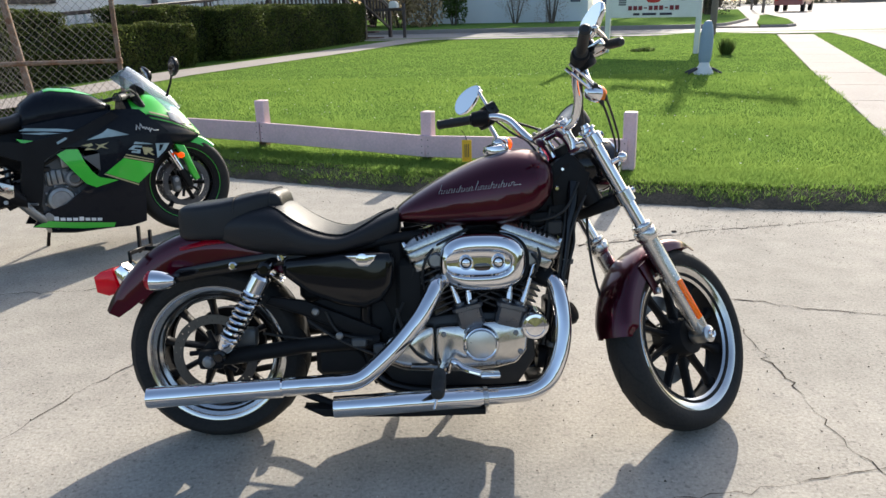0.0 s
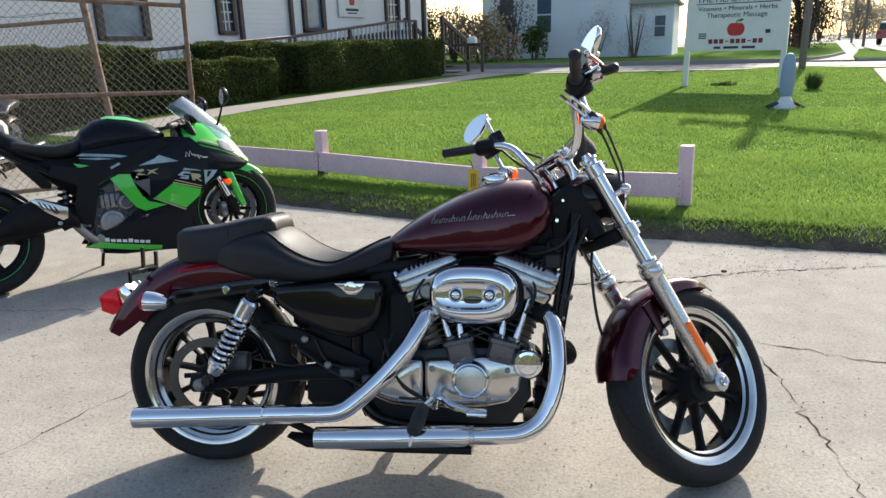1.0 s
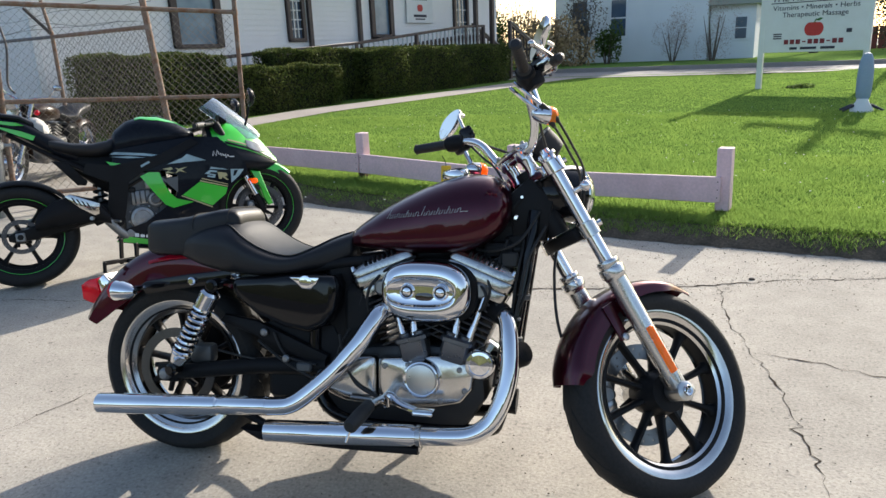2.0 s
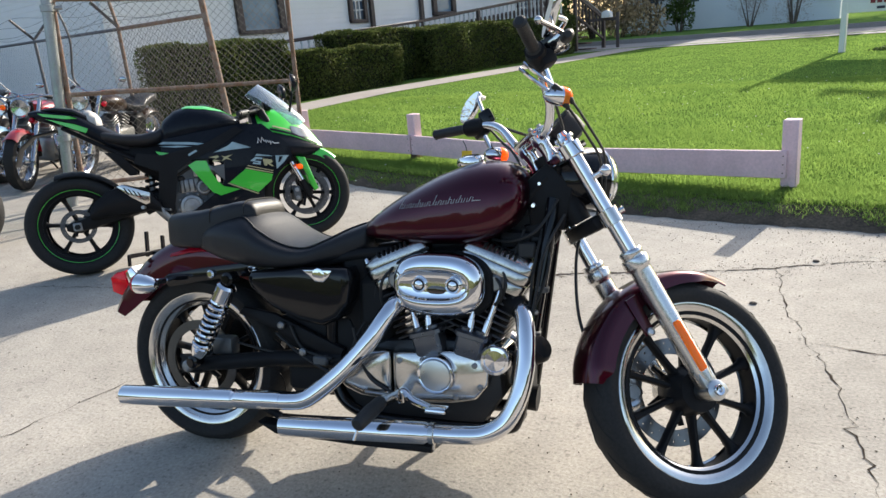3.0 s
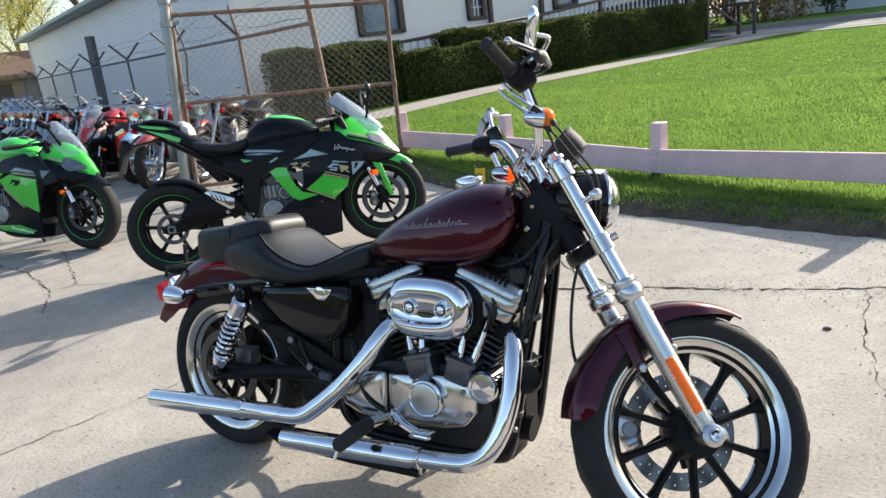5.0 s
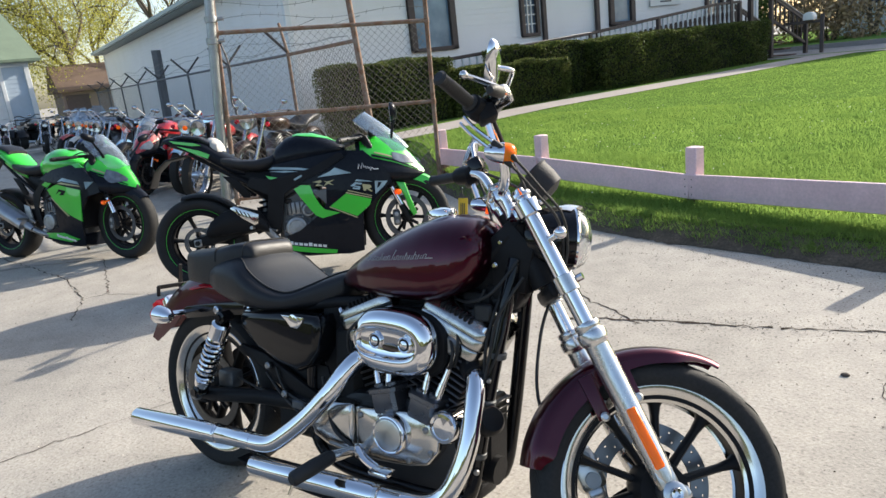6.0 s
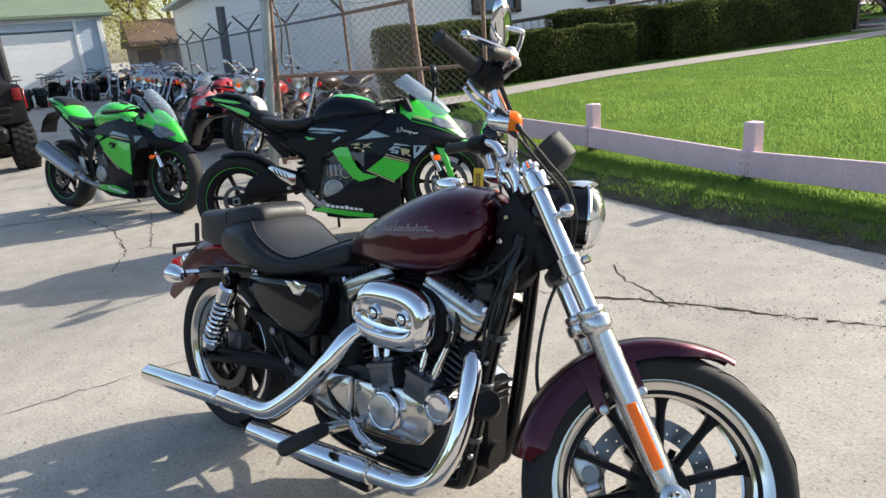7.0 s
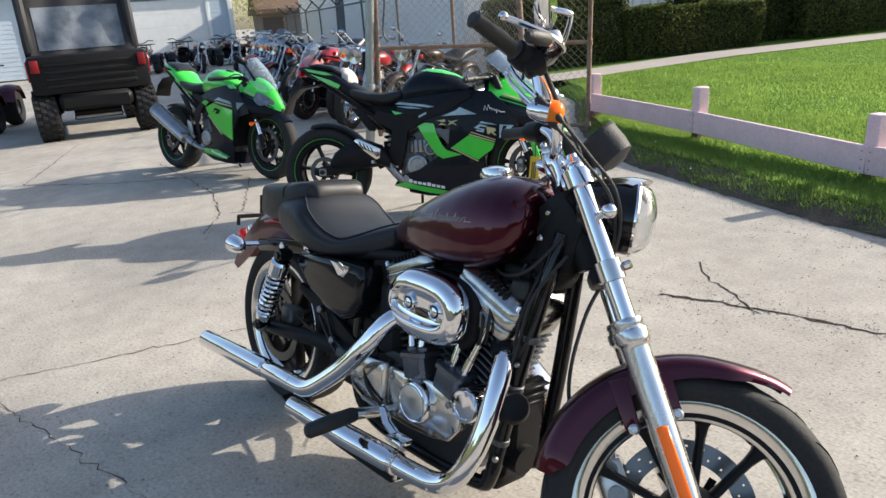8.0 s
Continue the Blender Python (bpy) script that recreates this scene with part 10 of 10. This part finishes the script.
ROW = [("white cruiser motorcycle with chrome trim", CREAM, 0, 0), ("black cruiser motorcycle with chrome trim", GLOSS_BLACK, 0, 0), ("light blue touring motorcycle with panniers", SKY_BLUE, 0, 1), ("dark red cruiser motorcycle with chrome trim", MAROON, 0, 0), ("black touring motorcycle with chrome trim", GLOSS_BLACK, 0, 1), ("navy blue cruiser motorcycle with chrome trim", NAVY, 0, 0),
       ("cream touring motorcycle with a tall screen", CREAM, 1, 1), ("black cruiser motorcycle with chrome trim", GLOSS_BLACK, 0, 0), ("bright red cruiser motorcycle with chrome trim", RED_PAINT, 0, 0), ("black cruiser motorcycle with chrome trim", GLOSS_BLACK, 0, 0), ("light blue touring motorcycle with a tall screen", SKY_BLUE, 1, 1), ("black cruiser motorcycle with chrome trim", GLOSS_BLACK, 0, 0)]
row_rng = random.Random(19)
for k, (lab, pt, sc_, bg) in enumerate(ROW):
    YARD.append((-9.15 - 0.88 * k, 7.10 + 0.30 * k + row_rng.uniform(-0.25, 0.2), -60 + row_rng.uniform(-9, 6), lab, pt, sc_, bg))
YARD += [(-21.2, 9.6, -20, "black cruiser motorcycle parked in the yard", GLOSS_BLACK, 0, 0), (-22.4, 10.6, -15, "black touring motorcycle parked in the yard", GLOSS_BLACK, 0, 1), (-20.2, 10.8, -25, "navy blue cruiser motorcycle parked in the yard", NAVY, 1, 0), (-22.8, 8.9, -12, "dark red cruiser motorcycle parked in the yard", MAROON, 0, 0)]
for i, (x, y, a, lab, pt, sc_, bg) in enumerate(YARD):
    yard_bike(pose(x, y, 0.004, 0, 0, a) @ LEAN, lab, pt, i, bool(sc_), bool(bg))
sport_bike(pose(-8.28, 6.62, 0.004, 0, 0, -62) @ LEAN, "bright red and white sport motorcycle in the yard", RED_PAINT, RED_PAINT, CREAM, True, 21)

# ---- utility vehicle seen from behind ----
utv = thing("utility_vehicle", pose(-9.25, 3.08, 0, 0, 0, 172), "black four wheel utility vehicle with a soft rear window", "vehicle")
FABRIC = mat("black_fabric", (0.02, 0.02, 0.022), 0.75, color2=(0.03, 0.03, 0.033), scale=6, bump=0.3, bump_scale=60)
HAZE = mat("hazy_plastic_window", (0.06, 0.07, 0.085), 0.16, color2=(0.20, 0.22, 0.25), scale=4, amount=0.95, bump=0.9, bump_scale=7)
for x in (0.0, 1.95):
    for sg in (-1, 1):
        bm = BM()
        lathe(bm, [(0.16, -0.13), (0.26, -0.15), (0.31, -0.13), (0.33, -0.06), (0.33, 0.06), (0.31, 0.13), (0.26, 0.15), (0.16, 0.13)], 28, pose(x, sg * 0.62, 0.33) @ AX, loop=True)
        tyre = part("wheel", bm, RUBBER, utv)
        bm = BM()
        for k in range(22):
            a = 2 * math.pi * k / 22
            for yo in (-0.10, -0.03, 0.04, 0.11):
                aa = a + (0.14 if yo in (-0.03, 0.11) else 0)
                box(bm, (0.335, 0, 0), (0.02, 0.05, 0.05), pose(x, sg * 0.62 + yo, 0.33, 0, math.degrees(aa), 0), 0.004)
        part("lug", bm, RUBBER, tyre, kind="stuff", sharp=0)
        bm = BM()
        lathe(bm, [(0.0, -0.06), (0.14, -0.05), (0.165, -0.12), (0.165, 0.12), (0.14, 0.05), (0.0, 0.06)], 20, pose(x, sg * 0.62, 0.33) @ AX)
        part("rim", bm, STEEL, tyre)
bm = BM()
box(bm, (0.25, 0, 0.86), (1.1, 1.45, 0.5), None, 0.05, 2)
bed = part("cargo_bed", bm, SATIN_BLACK, utv)
bm = BM()
for k in range(4):
    box(bm, (-0.303, 0, 0.72 + k * 0.09), (0.02, 1.1, 0.045), None, 0.008)
part("tailgate_rib", bm, SATIN_BLACK, bed, kind="stuff")
bm = BM()
box(bm, (1.1, 0, 0.50), (2.9, 0.9, 0.22), None, 0.05)
box(bm, (2.1, 0, 0.85), (0.9, 1.35, 0.5), None, 0.12, 3)
box(bm, (1.2, 0, 0.85), (0.9, 1.4, 0.35), None, 0.05)
part("body", bm, SATIN_BLACK, utv)
bm = BM()
bar(bm, (0.0, -0.3, 0.33), (0.0, 0.3, 0.33), 0.05, n=10)
for sg in (-1, 1):
    bar(bm, (0.0, sg * 0.5, 0.33), (0.5, sg * 0.35, 0.45), 0.035, n=8)
    bar(bm, (0.0, sg * 0.45, 0.35), (0.15, sg * 0.45, 0.85), 0.03, n=8)
part("axle", bm, SATIN_BLACK, utv)
for sg in (-1, 1):
    bm = BM()
    sweep(bm, catmull([(0.72, sg * 0.70, 1.0), (0.62, sg * 0.70, 1.4), (0.72, sg * 0.66, 1.88), (1.6, sg * 0.66, 1.92), (2.2, sg * 0.68, 1.1)], 5), 0.032, 10)
    part("roll_bar", bm, SATIN_BLACK, utv)
    bm = BM()
    box(bm, (-0.31, sg * 0.645, 0.98), (0.05, 0.10, 0.16), None, 0.015, 2)
    part("tail_lamp", bm, mat("dull_red_lens", (0.20, 0.010, 0.012), 0.35, spec=0.3), bed)
    bm = BM()
    box(bm, (0.2, sg * 0.735, 0.92), (0.9, 0.02, 0.26), None, 0.006)
    part("side_panel", bm, RED_PAINT, bed)
    bm = BM()
    box(bm, (0.45, sg * 0.66, 1.5), (0.30, 0.12, 0.78), pose(0, 0, 0), 0.04)
    part("curtain", bm, FABRIC, utv)
bm = BM()
rows = [[(0.32 + 0.16 * f + 0.02 * math.sin(q * 9 + f * 4), 0.66 * q, 1.10 + 0.80 * f) for q in np.linspace(-1, 1, 25)] for f in np.linspace(0, 1, 12)]
part("skid_plate", box(BM(), (0.02, 0, 0.27), (0.10, 0.62, 0.07), None, 0.02), STEEL, utv, "dull grey skid plate")
rear_c = part("rear_curtain", sheet(bm, rows, 0.01), FABRIC, utv)
rows = [[(0.306 + 0.16 * f + 0.02 * math.sin(q * 0.818 * 9 + f * 4), 0.54 * q, 1.10 + 0.80 * f) for q in np.linspace(-1, 1, 25)] for f in np.linspace(0.08, 0.78, 9)]
part("soft_window", sheet(BM(), rows, 0.004), HAZE, rear_c)
bm = BM()
box(bm, (1.15, 0, 1.93), (1.4, 1.42, 0.06), None, 0.02)
part("roof", bm, FABRIC, utv)

def quad_bike(m, label, paint):
    atv = thing("quad_bike", m, label, "vehicle", "quad bikes in the yard")
    for x in (0, 1.2):
        for sg in (-1, 1):
            bm = BM()
            lathe(bm, [(0.13, -0.10), (0.24, -0.12), (0.28, -0.08), (0.29, 0), (0.28, 0.08), (0.24, 0.12), (0.13, 0.10)], 22, pose(x, sg * 0.42, 0.29) @ AX, loop=True)
            ty = part("wheel", bm, RUBBER, atv)
            bm = BM()
            lathe(bm, [(0.0, -0.04), (0.12, -0.03), (0.135, -0.08), (0.135, 0.08), (0.12, 0.03), (0.0, 0.04)], 16, pose(x, sg * 0.42, 0.29) @ AX)
            part("rim", bm, STEEL, ty)
            rows = [[(x + (0.36 - 0.02 * q * q) * math.cos(radians(a)), sg * (0.42 + 0.15 * q), 0.31 + (0.36 - 0.03 * q * q) * math.sin(radians(a))) for q in np.linspace(-1, 1, 6)] for a in range(15, 166, 15)]
            part("mudguard", sheet(BM(), rows, 0.008), paint, atv)
    bm = BM()
    body(bm, [(-0.3, 0.80, 0.66, 0.22), (0.0, 0.82, 0.60, 0.26), (0.3, 0.80, 0.5, 0.20), (0.7, 0.84, 0.5, 0.20), (1.1, 0.88, 0.6, 0.26), (1.5, 0.78, 0.6, 0.20)], 20)
    part("body", bm, paint, atv)
    bm = BM()
    body(bm, [(-0.05, 0.90, 0.80, 0.12), (0.3, 0.87, 0.78, 0.15), (0.6, 0.92, 0.80, 0.10)], 16)
    part("seat", bm, LEATHER, atv)
    bm = BM()
    box(bm, (0.6, 0, 0.4), (1.3, 0.35, 0.3), None, 0.05)
    part("engine", bm, SATIN_BLACK, atv)
    part("handlebar", sweep(BM(), catmull([(0.75, -0.40, 1.08), (0.80, -0.25, 1.10), (0.88, -0.10, 1.02), (0.88, 0.10, 1.02), (0.80, 0.25, 1.10), (0.75, 0.40, 1.08)], 4), 0.015, 8), SATIN_BLACK, atv)
    for x0, x1 in ((-0.42, 0.05), (1.15, 1.55)):
        bm = BM()
        for q in (-0.32, -0.11, 0.11, 0.32):
            bar(bm, (x0, q, 0.96), (x1, q, 0.96), 0.012, n=6)
        for x in (x0, x1):
            bar(bm, (x, -0.36, 0.96), (x, 0.36, 0.96), 0.014, n=6)
        for q in (-0.2, 0.2):
            bar(bm, ((x0 + x1) / 2, q, 0.96), ((x0 + x1) / 2, q, 0.76), 0.014, n=6)
        part("rack", bm, SATIN_BLACK, atv)
    for sg in (-1, 1):
        bm = BM()
        box(bm, (-0.33, sg * 0.2, 0.74), (0.03, 0.1, 0.06), None, 0.01)
        part("tail_lamp", bm, RED_LENS, atv)
    return atv


quad_bike(pose(-11.3, 1.55, 0, 0, 0, 160), "dark red quad bike beside the utility vehicle", MAROON)
for x, y, a, lab, pt in ((-25.4, 8.0, -20, "black quad bike with tubular racks before the garage", GLOSS_BLACK), (-26.0, 9.4, -12, "black quad bike with tubular racks before the garage", GLOSS_BLACK), (-25.2, 6.4, -25, "dark red quad bike with tubular racks before the garage", MAROON), (-26.0, 11.0, -8, "black quad bike with tubular racks before the garage", GLOSS_BLACK)):
    quad_bike(pose(x, y, 0, 0, 0, a), lab, pt)

# ---- red pickup far along the main road ----
truck = thing("pickup_truck", pose(19.9, 51.5, 0.452, 0, 0, 60), "faded red pickup truck on the road, roof coloured pale for reflected sky", "vehicle")
bm = BM()
plate(bm, [(-2.35, 0.42), (-2.4, 0.95), (-0.75, 0.98), (1.0, 1.0), (2.2, 0.92), (2.3, 0.42)], -0.86, 0.86, 0.07)
# faded red, lightened further to carry the distance haze
tb = part("body", bm, mat("faded_hazed_red_paint", (0.36, 0.13, 0.13), 0.4, coat=0.4), truck)
bm = BM()
plate(bm, [(-2.25, 0.96), (-2.0, 1.36), (0.35, 1.38), (1.0, 0.98)], -0.78, 0.78, 0.06)
part("window", bm, mat("dark_cab_glass", (0.07, 0.075, 0.08), 0.3, spec=0.2), tb, "dark cab windows")
# white paint here stands in for the sky reflected in the roof
bm = BM()
plate(bm, [(-2.02, 1.34), (-1.9, 1.44), (0.25, 1.46), (0.40, 1.36)], -0.74, 0.74, 0.04)
part("roof", bm, WHITE, tb, "cab roof coloured pale for reflected sky")
for sg in (-1, 1):
    bm = BM()
    box(bm, (-2.41, sg * 0.7, 0.78), (0.04, 0.22, 0.16), None, 0.01)
    part("rear_light", bm, APPLE_RED, tb)
for x in (-1.5, 1.5):
    for sg in (-1, 1):
        bm = BM()
        lathe(bm, [(0.2, -0.11), (0.31, -0.11), (0.33, 0), (0.31, 0.11), (0.2, 0.11)], 20, pose(x, sg * 0.78, 0.33) @ AX)
        part("wheel", bm, RUBBER, truck)
